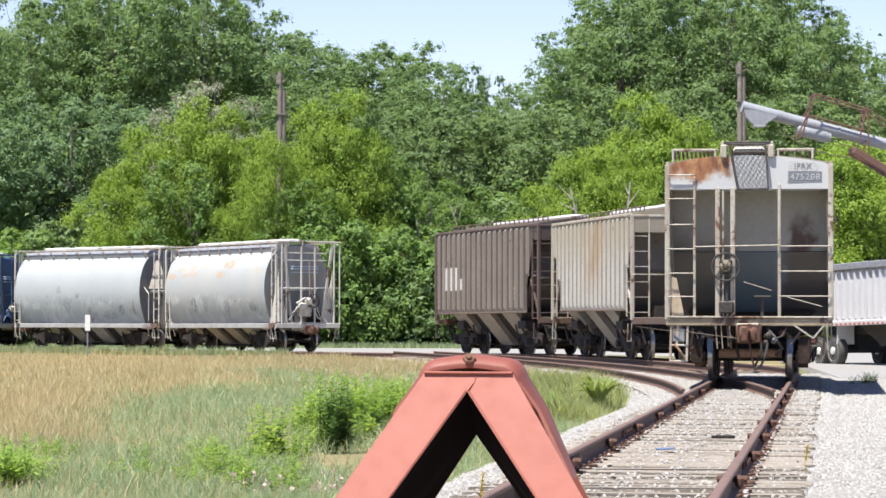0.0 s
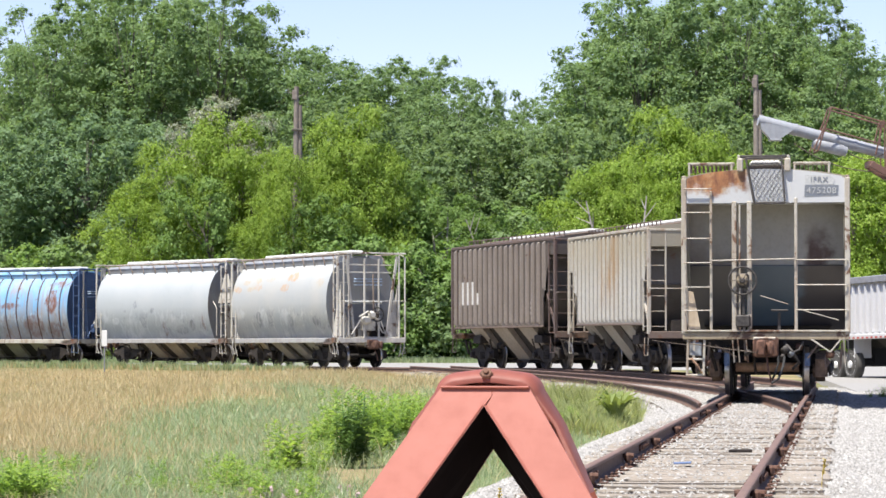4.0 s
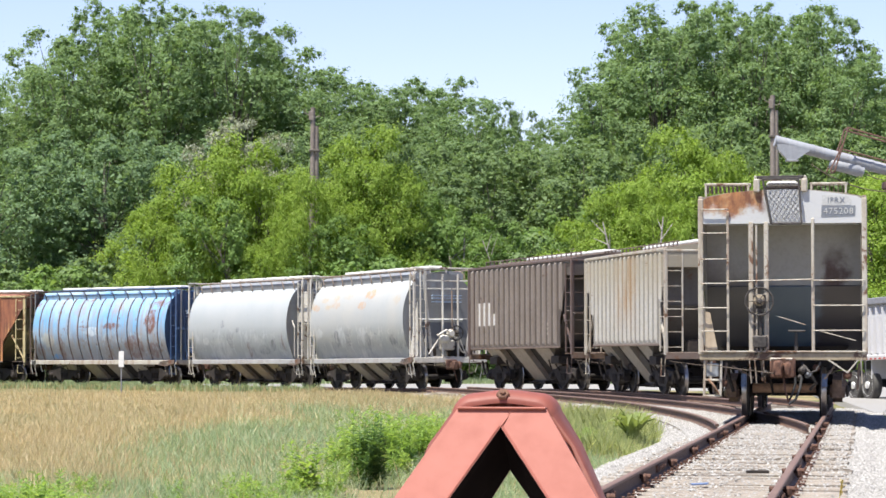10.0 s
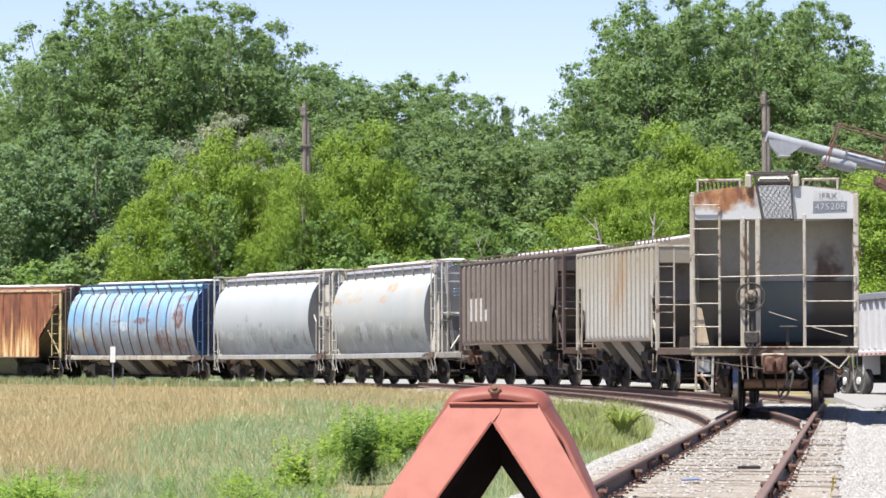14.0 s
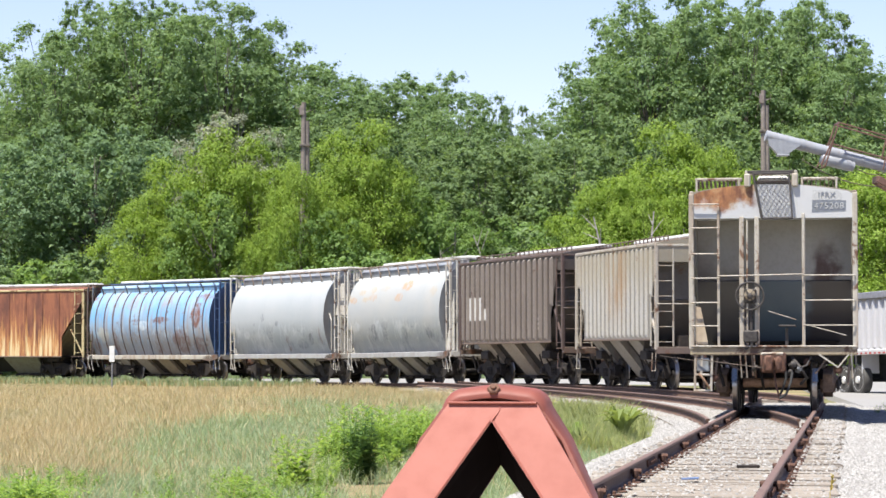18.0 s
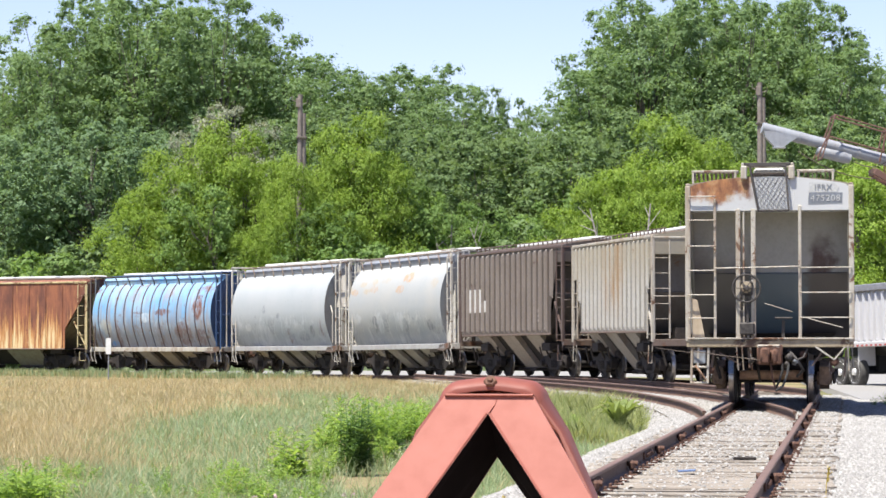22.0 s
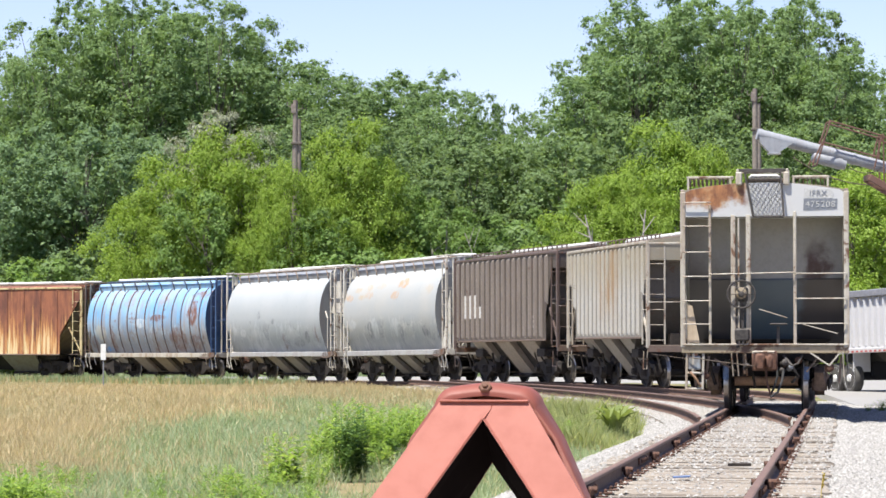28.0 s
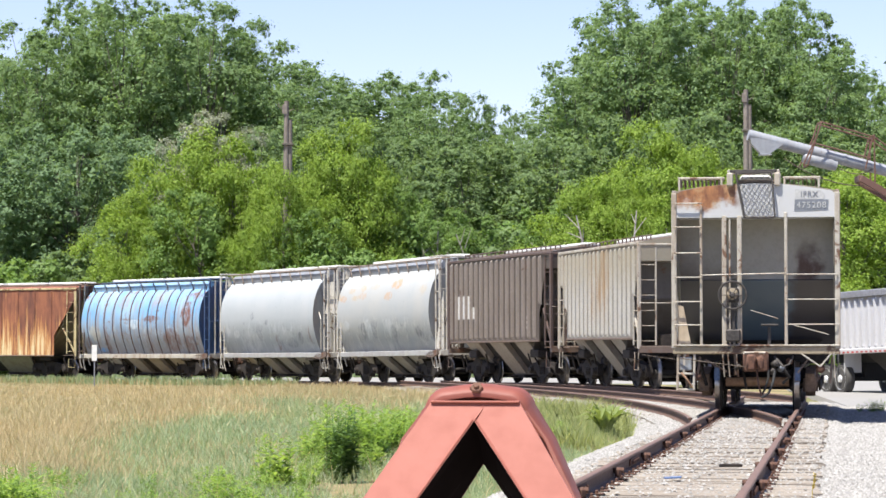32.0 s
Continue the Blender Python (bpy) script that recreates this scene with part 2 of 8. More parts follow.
# Ribs lighter than the sides: bright lit edges put into the paint.
M["brown_ridge"] = painted("ridge_lit_brown_paint", (0.25, 0.215, 0.185), worn=0.3, rust=(0.15, 0.085, 0.06), streak=0.35, grime=0.5, fade=(0.30, 0.258, 0.225))
M["grey_ridge"] = painted("ridge_lit_grey_paint", (0.47, 0.46, 0.425), worn=0.2, rust=(0.26, 0.14, 0.05), streak=0.6, grime=0.5, fade=(0.51, 0.495, 0.455), run_colour=(0.30, 0.185, 0.08), gather=True)
M["bay_brown"] = painted("dusty_brown_bay_paint", (0.25, 0.215, 0.175), worn=0.4, streak=0.6, grime=0.9)
M["grey_paint"] = painted("dull_grey_paint", (0.27, 0.265, 0.245), worn=0.25, streak=0.45, grime=0.7)
# Base darkened against the ribs, for the shade between them.
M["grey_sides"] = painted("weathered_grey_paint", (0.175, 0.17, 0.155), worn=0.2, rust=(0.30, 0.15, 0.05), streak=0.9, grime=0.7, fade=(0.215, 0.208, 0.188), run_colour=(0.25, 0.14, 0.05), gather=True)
M["grey_frame"] = painted("rusted_grey_paint", (0.40, 0.37, 0.31), worn=0.68, streak=0.85, grime=1.4, rust=(0.19, 0.10, 0.055), run_colour=(0.23, 0.145, 0.085))
M["sill_tan"] = painted("tan_grimy_sill_paint", (0.29, 0.235, 0.155), worn=0.8, streak=0.7, grime=1.2, rust=(0.10, 0.06, 0.04))
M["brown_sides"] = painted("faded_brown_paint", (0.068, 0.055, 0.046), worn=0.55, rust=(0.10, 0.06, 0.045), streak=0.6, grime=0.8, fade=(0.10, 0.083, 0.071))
M["brown_frame"] = painted("dark_brown_paint", (0.085, 0.058, 0.05), worn=0.6, streak=0.4, grime=0.6)
M["blue_frame"] = painted("dark_blue_paint", (0.03, 0.075, 0.17), worn=0.4, streak=0.4, grime=0.6)
M["roof_white"] = painted("sunlit_white_roof_paint", (0.52, 0.52, 0.50), worn=0.35, streak=0.3, grime=0.5)
M["red_paint"] = painted("faded_red_paint", (0.305, 0.085, 0.056), worn=0.0, rust=(0.22, 0.075, 0.045), streak=0.14, grime=0.4, rough=0.55, fade=(0.335, 0.105, 0.071))
# Hood red darkened to stand for its slope away from the sun.
M["red_hood"] = painted("shaded_red_hood_paint", (0.195, 0.052, 0.034), worn=-0.1, streak=0.15, grime=0.7, rough=0.6, fade=(0.225, 0.064, 0.042))
M["auger_steel"] = painted("galvanised_steel", (0.27, 0.285, 0.305), worn=0.25, streak=0.3, grime=0.8, rough=0.45)
M["trailer_white"] = painted("trailer_white_paint", (0.50, 0.50, 0.51), worn=-0.3, streak=0.12, grime=0.2, rough=0.4)
M["rust_frame"] = painted("rusty_red_steel", (0.13, 0.065, 0.045), worn=0.5, streak=0.5, grime=0.6)


def tank_paint(name, base, fade, scuff, rust_low, rust_high, rust_share, run_share, run_col, rust=((0.16, 0.07, 0.04), (0.34, 0.17, 0.08)), solid=0.85, grime=None, grime_shade_runs=0.25, grime_shade_high=2.9, grime_shade_part=0.55, grime_shade_soft=0.40, marks=(), scuffs=1.0):
    """Tank sides: bleached patches, grey scuffs on the lower flank, rust that breaks out and runs down, grime or
    painted shade below.
    """
    n = Nodes(name, 0.5)
    fine = n.noise(15, detail=6)
    z = n.axis(2)
    c = n.mix(n.ramp(n.noise(0.6, detail=6), [(0.35, 0.0), (0.7, 1.0)]), base, fade)
    runs = n.noise(3.0, n.scaled((2.2, 1.0, 0.10)), detail=7, rough=0.7)
    c = n.mix(n.maths("MULTIPLY", n.ramp(runs, [(0.46, 0.0), (0.68, 1.0)]), run_share), c, run_col)
    rub = n.noise(1.9, n.scaled((1.0, 1.0, 0.55), move=(3, 0, 0)), detail=9, rough=0.75, warp=0.8)
    rub = n.maths("MULTIPLY", n.ramp(rub, [(0.54, 0.0), (0.59, 1.0)]), n.maths("MULTIPLY", n.span(z, 2.6, 2.0), 0.85 * scuffs))
    c = n.mix(rub, c, scuff)
    pale = n.noise(2.3, n.scaled((1.0, 1.0, 0.5), move=(9, 2, 0)), detail=8, rough=0.7, warp=1.2)
    c = n.mix(n.maths("MULTIPLY", n.ramp(pale, [(0.54, 0.0), (0.59, 1.0)]), n.maths("MULTIPLY", n.span(z, 2.7, 2.1), 0.8 * scuffs)), c, tuple(min(0.75, k * 1.45) for k in fade))
    bloom = n.noise(1.25, n.scaled((1.0, 1.0, 1.3), move=(1.7, 0, 4)), detail=9, rough=0.72, warp=0.9)
    edge = 0.66 - rust_share
    mask = n.maths("MULTIPLY", n.ramp(bloom, [(edge, 0.0), (edge + 0.04, 1.0)]), n.maths("MULTIPLY", n.span(z, rust_low - 0.15, rust_low + 0.15), n.span(z, rust_high + 0.15, rust_high - 0.15)))
    c = n.mix(n.maths("MULTIPLY", mask, solid), c, n.mix(fine, *rust))
    # Blue car: low grime. White cars: shade painted on the low flank.
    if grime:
        blot = n.maths("ADD", n.maths("MULTIPLY", runs, grime_shade_runs), n.noise(0.9, detail=6, rough=0.65))
        low = n.maths("ADD", blot, n.maths("MULTIPLY", n.span(z, grime_shade_high, 1.2), grime_shade_part))
        mid = 0.5 * grime_shade_runs + 0.5
        c = n.mix(n.ramp(n.maths("MULTIPLY", low, 0.4), [((mid + 0.05) * 0.4, 0.0), ((mid + grime_shade_soft) * 0.4, 0.8)]), c, grime)
    where = n.ramp(n.noise(0.45, n.scaled((1, 1, 0.3), move=(2, 0, 1)), detail=2), [(0.50, 0.0), (0.57, 1.0)])
    where = n.maths("MULTIPLY", where, n.maths("MULTIPLY", n.span(z, 2.55, 2.3), n.span(z, 1.2, 1.5)))
    for shift, tint, lean, share in ((5, scuff, 0.45, 0.75 * scuffs), (11, tuple(min(0.7, k * 1.4) for k in fade), 0.4, 0.5 * scuffs)):
        strokes = n.noise(4.5, n.scaled((1.7, 1.0, lean), move=(shift, 0, 0)), detail=3, warp=0.5)
        c = n.mix(n.maths("MULTIPLY", n.maths("MULTIPLY", n.ramp(strokes, [(0.62, 0.0), (0.66, 1.0)]), where), share), c, tint)
    spots = n.noise(7, detail=4)
    c = n.mix(n.maths("MULTIPLY", n.ramp(spots, [(0.68, 0.0), (0.72, 1.0)]), 0.6), c, scuff)
    if marks:
        wob = n.maths("MULTIPLY", n.maths("SUBTRACT", n.noise(3.4, detail=6, rough=0.7), 0.5), 0.55)
        broken = n.ramp(n.noise(6.5, n.scaled((1.0, 1.0, 0.45), move=(4, 1, 2)), detail=6, rough=0.7), [(0.36, 0.0), (0.56, 1.0)])
        xw, zw = n.maths("ADD", n.axis(0), wob), n.maths("ADD", z, n.maths("MULTIPLY", wob, 0.7))
        for x, h, rx, rz, colour, share in marks:
            u = n.maths("DIVIDE", n.maths("SUBTRACT", xw, x), rx)
            v = n.maths("DIVIDE", n.maths("SUBTRACT", zw, h), rz)
            far = n.maths("ADD", n.maths("MULTIPLY", u, u), n.maths("MULTIPLY", v, v))
            c = n.mix(n.maths("MULTIPLY", n.maths("MULTIPLY", n.span(far, 1.15, 0.55), broken), share), c, colour)
    n.colour(c)
    n.rough(n.maths("ADD", n.maths("MULTIPLY", fine, 0.25), 0.52))
    n.bump(n.noise(1.1, detail=3), 0.25, 0.03)
    return n.mat


TAN, DULL_TAN, PALE, DARK, RED_RUST = (0.41, 0.26, 0.145), (0.385, 0.315, 0.22), (0.48, 0.50, 0.50), (0.13, 0.14, 0.15), (0.155, 0.07, 0.05)
# old lettering gone to rust, repainted patches, scrapes: x along the car, height, half sizes, colour, strength
FIRST_MARKS = [(0.62, 3.66, 0.50, 0.20, TAN, 0.85), (0.10, 3.24, 0.40, 0.18, TAN, 0.75), (-4.3, 3.22, 0.40, 0.14, TAN, 0.7), (-4.7, 3.3, 0.2, 0.16, DULL_TAN, 0.7), (-3.6, 3.52, 0.35, 0.12, DULL_TAN, 0.7),
               (-3.1, 3.25, 0.4, 0.12, DULL_TAN, 0.8), (-2.4, 3.3, 0.45, 0.14, TAN, 0.5), (-2.5, 3.6, 0.3, 0.16, DULL_TAN, 0.8), (-1.4, 3.62, 0.4, 0.12, DULL_TAN, 0.5), (3.2, 3.4, 0.3, 0.22, DULL_TAN, 0.6),
               (-2.3, 1.95, 0.30, 0.32, DARK, 0.7), (-1.8, 2.02, 0.35, 0.42, PALE, 0.8), (0.2, 2.08, 0.38, 0.36, PALE, 0.8), (0.6, 1.92, 0.28, 0.26, DARK, 0.6), (2.8, 1.86, 0.28, 0.20, DARK, 0.7), (-3.9, 2.2, 0.30, 0.2, PALE, 0.8)]
SECOND_MARKS = [(-3.45, 1.97, 0.30, 0.17, PALE, 1.0), (-4.1, 1.97, 0.28, 0.15, PALE, 0.6), (-2.1, 1.62, 0.85, 0.52, PALE, 0.75), (-1.8, 2.70, 0.14, 0.18, DARK, 0.7), (-0.5, 2.45, 0.12, 0.12, DARK, 0.6), (0.3, 1.62, 0.14, 0.35, RED_RUST, 0.6),
                (1.5, 1.56, 0.5, 0.22, DARK, 0.5), (2.35, 1.76, 0.22, 0.24, DARK, 0.8), (3.2, 1.9, 0.07, 0.4, RED_RUST, 0.5), (1.1, 1.85, 0.6, 0.3, PALE, 0.4), (-2.6, 2.4, 0.1, 0.1, DARK, 0.5)]
BLUE_MARKS = [(3.60, 3.72, 0.30, 0.16, RED_RUST, 0.9), (3.12, 3.66, 0.21, 0.15, RED_RUST, 0.7), (3.20, 2.90, 0.36, 0.62, RED_RUST, 1.0), (0.72, 2.72, 0.64, 0.15, RED_RUST, 0.9), (-0.60, 2.50, 0.42, 0.22, (0.46, 0.52, 0.56), 0.9),
              (-1.20, 2.68, 0.42, 0.06, RED_RUST, 0.7), (-3.68, 2.1, 0.47, 0.36, (0.45, 0.42, 0.33), 0.6), (-3.28, 1.34, 0.36, 0.12, (0.10, 0.26, 0.50), 0.9), (-1.52, 3.5, 0.42, 0.4, (0.30, 0.23, 0.20), 0.55), (0.96, 3.55, 0.34, 0.4, (0.30, 0.23, 0.20), 0.5),
              (-2.80, 1.7, 0.21, 0.6, RED_RUST, 0.6), (2.08, 1.75, 0.68, 0.55, RED_RUST, 0.7), (3.36, 1.6, 0.51, 0.4, RED_RUST, 0.6), (0.40, 1.8, 0.21, 0.6, RED_RUST, 0.5), (-4.24, 1.6, 0.26, 0.4, RED_RUST, 0.5)]
# On both white tanks the grime colour is the tucked-under flank's shade.
M["white_tank"] = tank_paint("chalky_white_paint", (0.33, 0.356, 0.368), (0.37, 0.387, 0.392), (0.17, 0.18, 0.19), 3.6, 3.7, -0.2, 0.10, (0.35, 0.35, 0.34), grime=(0.275, 0.30, 0.315), grime_shade_part=0.20, grime_shade_high=2.4, scuffs=0.6, marks=SECOND_MARKS)
M["white_tank_worn"] = tank_paint("rust_patched_white_paint", (0.335, 0.352, 0.358), (0.385, 0.382, 0.36), (0.17, 0.18, 0.19), 3.50, 3.95, -0.2, 0.10, (0.40, 0.37, 0.31), ((0.30, 0.155, 0.07), (0.48, 0.29, 0.14)), 0.78, grime=(0.275, 0.30, 0.315), grime_shade_part=0.20, grime_shade_high=2.4, scuffs=0.65, marks=FIRST_MARKS)
M["blue_tank"] = tank_paint("faded_blue_paint", (0.12, 0.315, 0.54), (0.29, 0.40, 0.49), (0.15, 0.11, 0.10), 1.5, 4.1, 0.05, 0.75, (0.24, 0.20, 0.195), ((0.12, 0.055, 0.04), (0.22, 0.10, 0.065)), grime=(0.29, 0.265, 0.25), grime_shade_runs=1.5, grime_shade_high=3.4, grime_shade_part=0.9, grime_shade_soft=0.75, marks=BLUE_MARKS)


def rusty_sides():
    """Yellowed sides that rust has eaten from the top down."""
    n = Nodes("rust_eaten_yellow_paint", 0.75)
    fine = n.noise(16, detail=6)
    base = n.mix(n.noise(0.8, detail=5), (0.60, 0.44, 0.20), (0.66, 0.56, 0.36))
    run = n.noise(3.4, n.scaled((2.0, 1.7, 0.10)), detail=8, rough=0.72)
    run = n.maths("SUBTRACT", n.maths("MULTIPLY", run, 2.2), 0.6)
    high = n.maths("ADD", run, n.maths("MULTIPLY", n.span(n.axis(2), 1.2, 3.7), 0.46))
    c = n.mix(n.ramp(high, [(0.34, 0.0), (0.54, 1.0)]), base, (0.46, 0.22, 0.075))
    c = n.mix(n.ramp(high, [(0.56, 0.0), (0.74, 1.0)]), c, n.mix(n.ramp(n.noise(1.6, n.scaled((1.5, 1.0, 0.4)), detail=8, rough=0.7), [(0.38, 0.0), (0.6, 1.0)]), (0.12, 0.045, 0.03), (0.27, 0.10, 0.05)))
    n.colour(c)
    n.bump(n.maths("ADD", fine, high), 0.15, 0.008)
    return n.mat


def plain(name, base, dark, scale=12, rough=0.8, metal=0.0, bump=0.3, dist=0.01, contrast=(0.35, 0.7)):
    n = Nodes(name, rough, metal)
    f = n.noise(scale, detail=8, rough=0.65)
    big = n.noise(scale * 0.09, detail=4)
    c = n.mix(n.ramp(f, [(contrast[0], 0.0), (contrast[1], 1.0)]), dark, base)
    c = n.mix(n.maths("MULTIPLY", n.ramp(big, [(0.4, 0.0), (0.7, 1.0)]), 0.5), c, dark)
    n.colour(c)
    n.bump(f, bump, dist)
    return n.mat


M["rust_sides"] = rusty_sides()
M["dark_rod"] = plain("grimy_brown_rod", (0.16, 0.125, 0.095), (0.06, 0.045, 0.035), 9, 0.85)
M["step_blue"] = plain("worn_blue_grey_paint", (0.30, 0.34, 0.38), (0.14, 0.13, 0.12), 7, 0.7)
M["rail_grey"] = plain("grey_tarp", (0.30, 0.31, 0.33), (0.18, 0.18, 0.20), 10, 0.6)
M["tan_end"] = painted("rust_run_tan_paint", (0.23, 0.185, 0.10), worn=0.6, streak=0.9, grime=0.9, run_colour=(0.13, 0.075, 0.04))
# Tank heads get a darker grey that carries their shade.
M["tank_end_shade"] = painted("shaded_grey_end_paint", (0.15, 0.16, 0.17), worn=0.3, streak=0.5, grime=0.8)
# Shade in the slots between the bays, put into a near-black colour.
M["bay_shade"] = plain("bay_shade_steel", (0.028, 0.021, 0.017), (0.012, 0.010, 0.009), 6, 0.9)
M["tank_end"] = painted("bluish_white_end_paint", (0.44, 0.465, 0.49), worn=0.25, streak=0.4, grime=0.6)
M["yellow_frame"] = painted("rusty_yellow_paint", (0.46, 0.38, 0.20), worn=0.9, streak=0.8, grime=0.8)
# Grimy steel, darkened further for the shade under the cars.
M["running_gear"] = plain("grimy_shaded_cast_steel", (0.050, 0.036, 0.027), (0.014, 0.011, 0.009), 9, 0.85)
M["side_frame"] = plain("shade_dark_cast_steel", (0.034, 0.025, 0.020), (0.011, 0.0085, 0.007), 7, 0.9)
# Lit copy of the side-frame steel: rust brown raised to offset shade.
M["side_frame_rust"] = plain("rust_lit_cast_steel", (0.27, 0.18, 0.125), (0.10, 0.068, 0.05), 7, 0.85)
M["rust_iron"] = plain("rusty_iron", (0.16, 0.075, 0.045), (0.055, 0.028, 0.02), 14, 0.85)
# Wheel faces hold the under-car shade in their colour too.
M["wheel_face"] = plain("shade_dark_wheel_steel", (0.030, 0.023, 0.019), (0.011, 0.009, 0.008), 7, 0.8)
M["tread"] = plain("worn_wheel_tread", (0.55, 0.54, 0.53), (0.28, 0.25, 0.23), 7, 0.28, 0.9, 0.1)
M["rail_side"] = plain("rusted_rail_steel", (0.150, 0.080, 0.050), (0.060, 0.034, 0.024), 11, 0.8, 0.0)
M["rail_head"] = plain("dull_rail_head", (0.195, 0.120, 0.092), (0.115, 0.070, 0.054), 9, 0.7)
M["black_rubber"] = plain("black_rubber", (0.03, 0.03, 0.03), (0.015, 0.015, 0.015), 20, 0.85)
M["dusty_rubber"] = plain("dusty_rubber", (0.11, 0.105, 0.098), (0.05, 0.048, 0.045), 12, 0.85)
# Near-white, low-metal base: the rims' shine is put into the colour.
M["chrome_hub"] = plain("polished_hub", (0.85, 0.85, 0.85), (0.75, 0.75, 0.75), 8, 0.3, 0.35, 0.05)
M["sign_white"] = plain("white_enamel", (0.78, 0.78, 0.76), (0.65, 0.65, 0.62), 8, 0.45, 0, 0.05)
M["label_white"] = plain("stencil_white", (0.52, 0.52, 0.50), (0.36, 0.36, 0.35), 24, 0.6, 0, 0.05)
M["bar_white"] = plain("worn_stencil_white", (0.60, 0.59, 0.57), (0.42, 0.41, 0.39), 9, 0.7, 0, 0.1)
M["label_grey"] = plain("stencil_grey", (0.20, 0.22, 0.24), (0.14, 0.15, 0.17), 24, 0.6, 0, 0.05)
M["dust_label"] = plain("faded_stencil", (0.33, 0.30, 0.28), (0.22, 0.19, 0.17), 24, 0.7, 0, 0.05)
M["seal_blue"] = plain("flat_blue_paint", (0.14, 0.22, 0.40), (0.07, 0.10, 0.18), 18, 0.7, 0, 0.1)


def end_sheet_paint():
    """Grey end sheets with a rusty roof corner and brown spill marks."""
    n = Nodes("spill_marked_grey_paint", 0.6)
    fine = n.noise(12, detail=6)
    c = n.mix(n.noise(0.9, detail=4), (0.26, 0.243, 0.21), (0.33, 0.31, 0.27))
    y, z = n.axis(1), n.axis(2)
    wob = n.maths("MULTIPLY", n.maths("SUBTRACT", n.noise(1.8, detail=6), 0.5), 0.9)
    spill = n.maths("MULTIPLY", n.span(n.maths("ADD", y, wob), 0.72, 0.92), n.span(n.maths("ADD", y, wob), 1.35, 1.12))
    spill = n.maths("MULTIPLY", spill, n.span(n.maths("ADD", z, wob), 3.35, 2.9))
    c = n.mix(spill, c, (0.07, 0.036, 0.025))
    # Darker and browner towards the lower left.
    low_wash = n.maths("MULTIPLY", n.span(n.maths("ADD", z, wob), 3.1, 2.5), n.span(n.maths("ADD", y, wob), -0.1, -0.4))
    c = n.mix(n.maths("MULTIPLY", low_wash, 0.75), c, (0.10, 0.072, 0.052))
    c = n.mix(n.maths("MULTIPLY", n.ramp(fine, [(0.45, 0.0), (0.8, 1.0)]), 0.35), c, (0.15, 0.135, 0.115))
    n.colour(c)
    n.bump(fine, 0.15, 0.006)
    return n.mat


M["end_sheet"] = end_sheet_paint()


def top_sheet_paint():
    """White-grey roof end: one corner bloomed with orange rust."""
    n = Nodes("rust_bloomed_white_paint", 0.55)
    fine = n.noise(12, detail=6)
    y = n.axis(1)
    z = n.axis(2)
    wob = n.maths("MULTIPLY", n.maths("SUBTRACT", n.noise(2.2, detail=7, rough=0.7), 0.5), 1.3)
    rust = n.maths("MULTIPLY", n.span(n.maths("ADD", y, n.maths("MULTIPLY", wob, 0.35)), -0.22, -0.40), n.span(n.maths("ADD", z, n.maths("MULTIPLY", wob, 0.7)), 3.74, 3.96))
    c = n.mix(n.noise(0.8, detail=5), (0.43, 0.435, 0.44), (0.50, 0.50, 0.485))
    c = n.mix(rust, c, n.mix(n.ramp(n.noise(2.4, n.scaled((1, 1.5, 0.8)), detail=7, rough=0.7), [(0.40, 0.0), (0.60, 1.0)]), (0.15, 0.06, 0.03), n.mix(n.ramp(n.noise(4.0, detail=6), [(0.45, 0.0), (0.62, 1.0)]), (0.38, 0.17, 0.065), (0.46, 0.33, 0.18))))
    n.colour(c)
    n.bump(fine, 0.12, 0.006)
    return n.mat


M["top_sheet"] = top_sheet_paint()


def leaf(name, a, b, c, through=0.53):
    """Leaves: tint by leaf, light that shines through."""
    n = Nodes(name, 0.62, 0, 0.2)
    r = n.island()
    col = n.ramp(r, [(0.0, a), (0.55, b), (1.0, c)])
    patch = n.noise(0.35, n.world_place(), detail=2)
    col = n.mix(n.maths("MULTIPLY", n.ramp(patch, [(0.35, 0.0), (0.7, 1.0)]), 0.4), col, b)
    n.colour(col)
    tr = n.t.nodes.new("ShaderNodeBsdfTranslucent")
    n.link(n.mix(1.0, col, (1.3, 1.3, 0.75), "MULTIPLY"), tr.inputs[0])
    mx = n.t.nodes.new("ShaderNodeMixShader")
    mx.inputs[0].default_value = through
    n.link(n.b.outputs[0], mx.inputs[1])
    n.link(tr.outputs[0], mx.inputs[2])
    n.link(mx.outputs[0], n.t.nodes["Material Output"].inputs[0])
    return n.mat


M["leaf_dark"] = leaf("poplar_leaf", (0.128, 0.203, 0.088), (0.182, 0.272, 0.116), (0.252, 0.338, 0.166), 0.46)
M["leaf_mid"] = leaf("ash_leaf", (0.122, 0.187, 0.08), (0.172, 0.252, 0.106), (0.238, 0.317, 0.15), 0.45)
M["leaf_grey_green"] = leaf("willow_leaf", (0.13, 0.205, 0.105), (0.175, 0.265, 0.135), (0.23, 0.32, 0.18), 0.45)
M["leaf_fresh"] = leaf("box_elder_leaf", (0.12, 0.205, 0.055), (0.175, 0.275, 0.08), (0.25, 0.345, 0.125), 0.45)
M["leaf_bright"] = leaf("yellow_green_leaf", (0.14, 0.225, 0.034), (0.228, 0.33, 0.055), (0.335, 0.43, 0.11), 0.46)
M["leaf_weed"] = leaf("weed_leaf", (0.15, 0.235, 0.06), (0.25, 0.355, 0.09), (0.37, 0.465, 0.145), 0.48)
M["leaf_weed_deep"] = leaf("deep_weed_leaf", (0.12, 0.205, 0.05), (0.195, 0.30, 0.07), (0.30, 0.40, 0.115), 0.45)
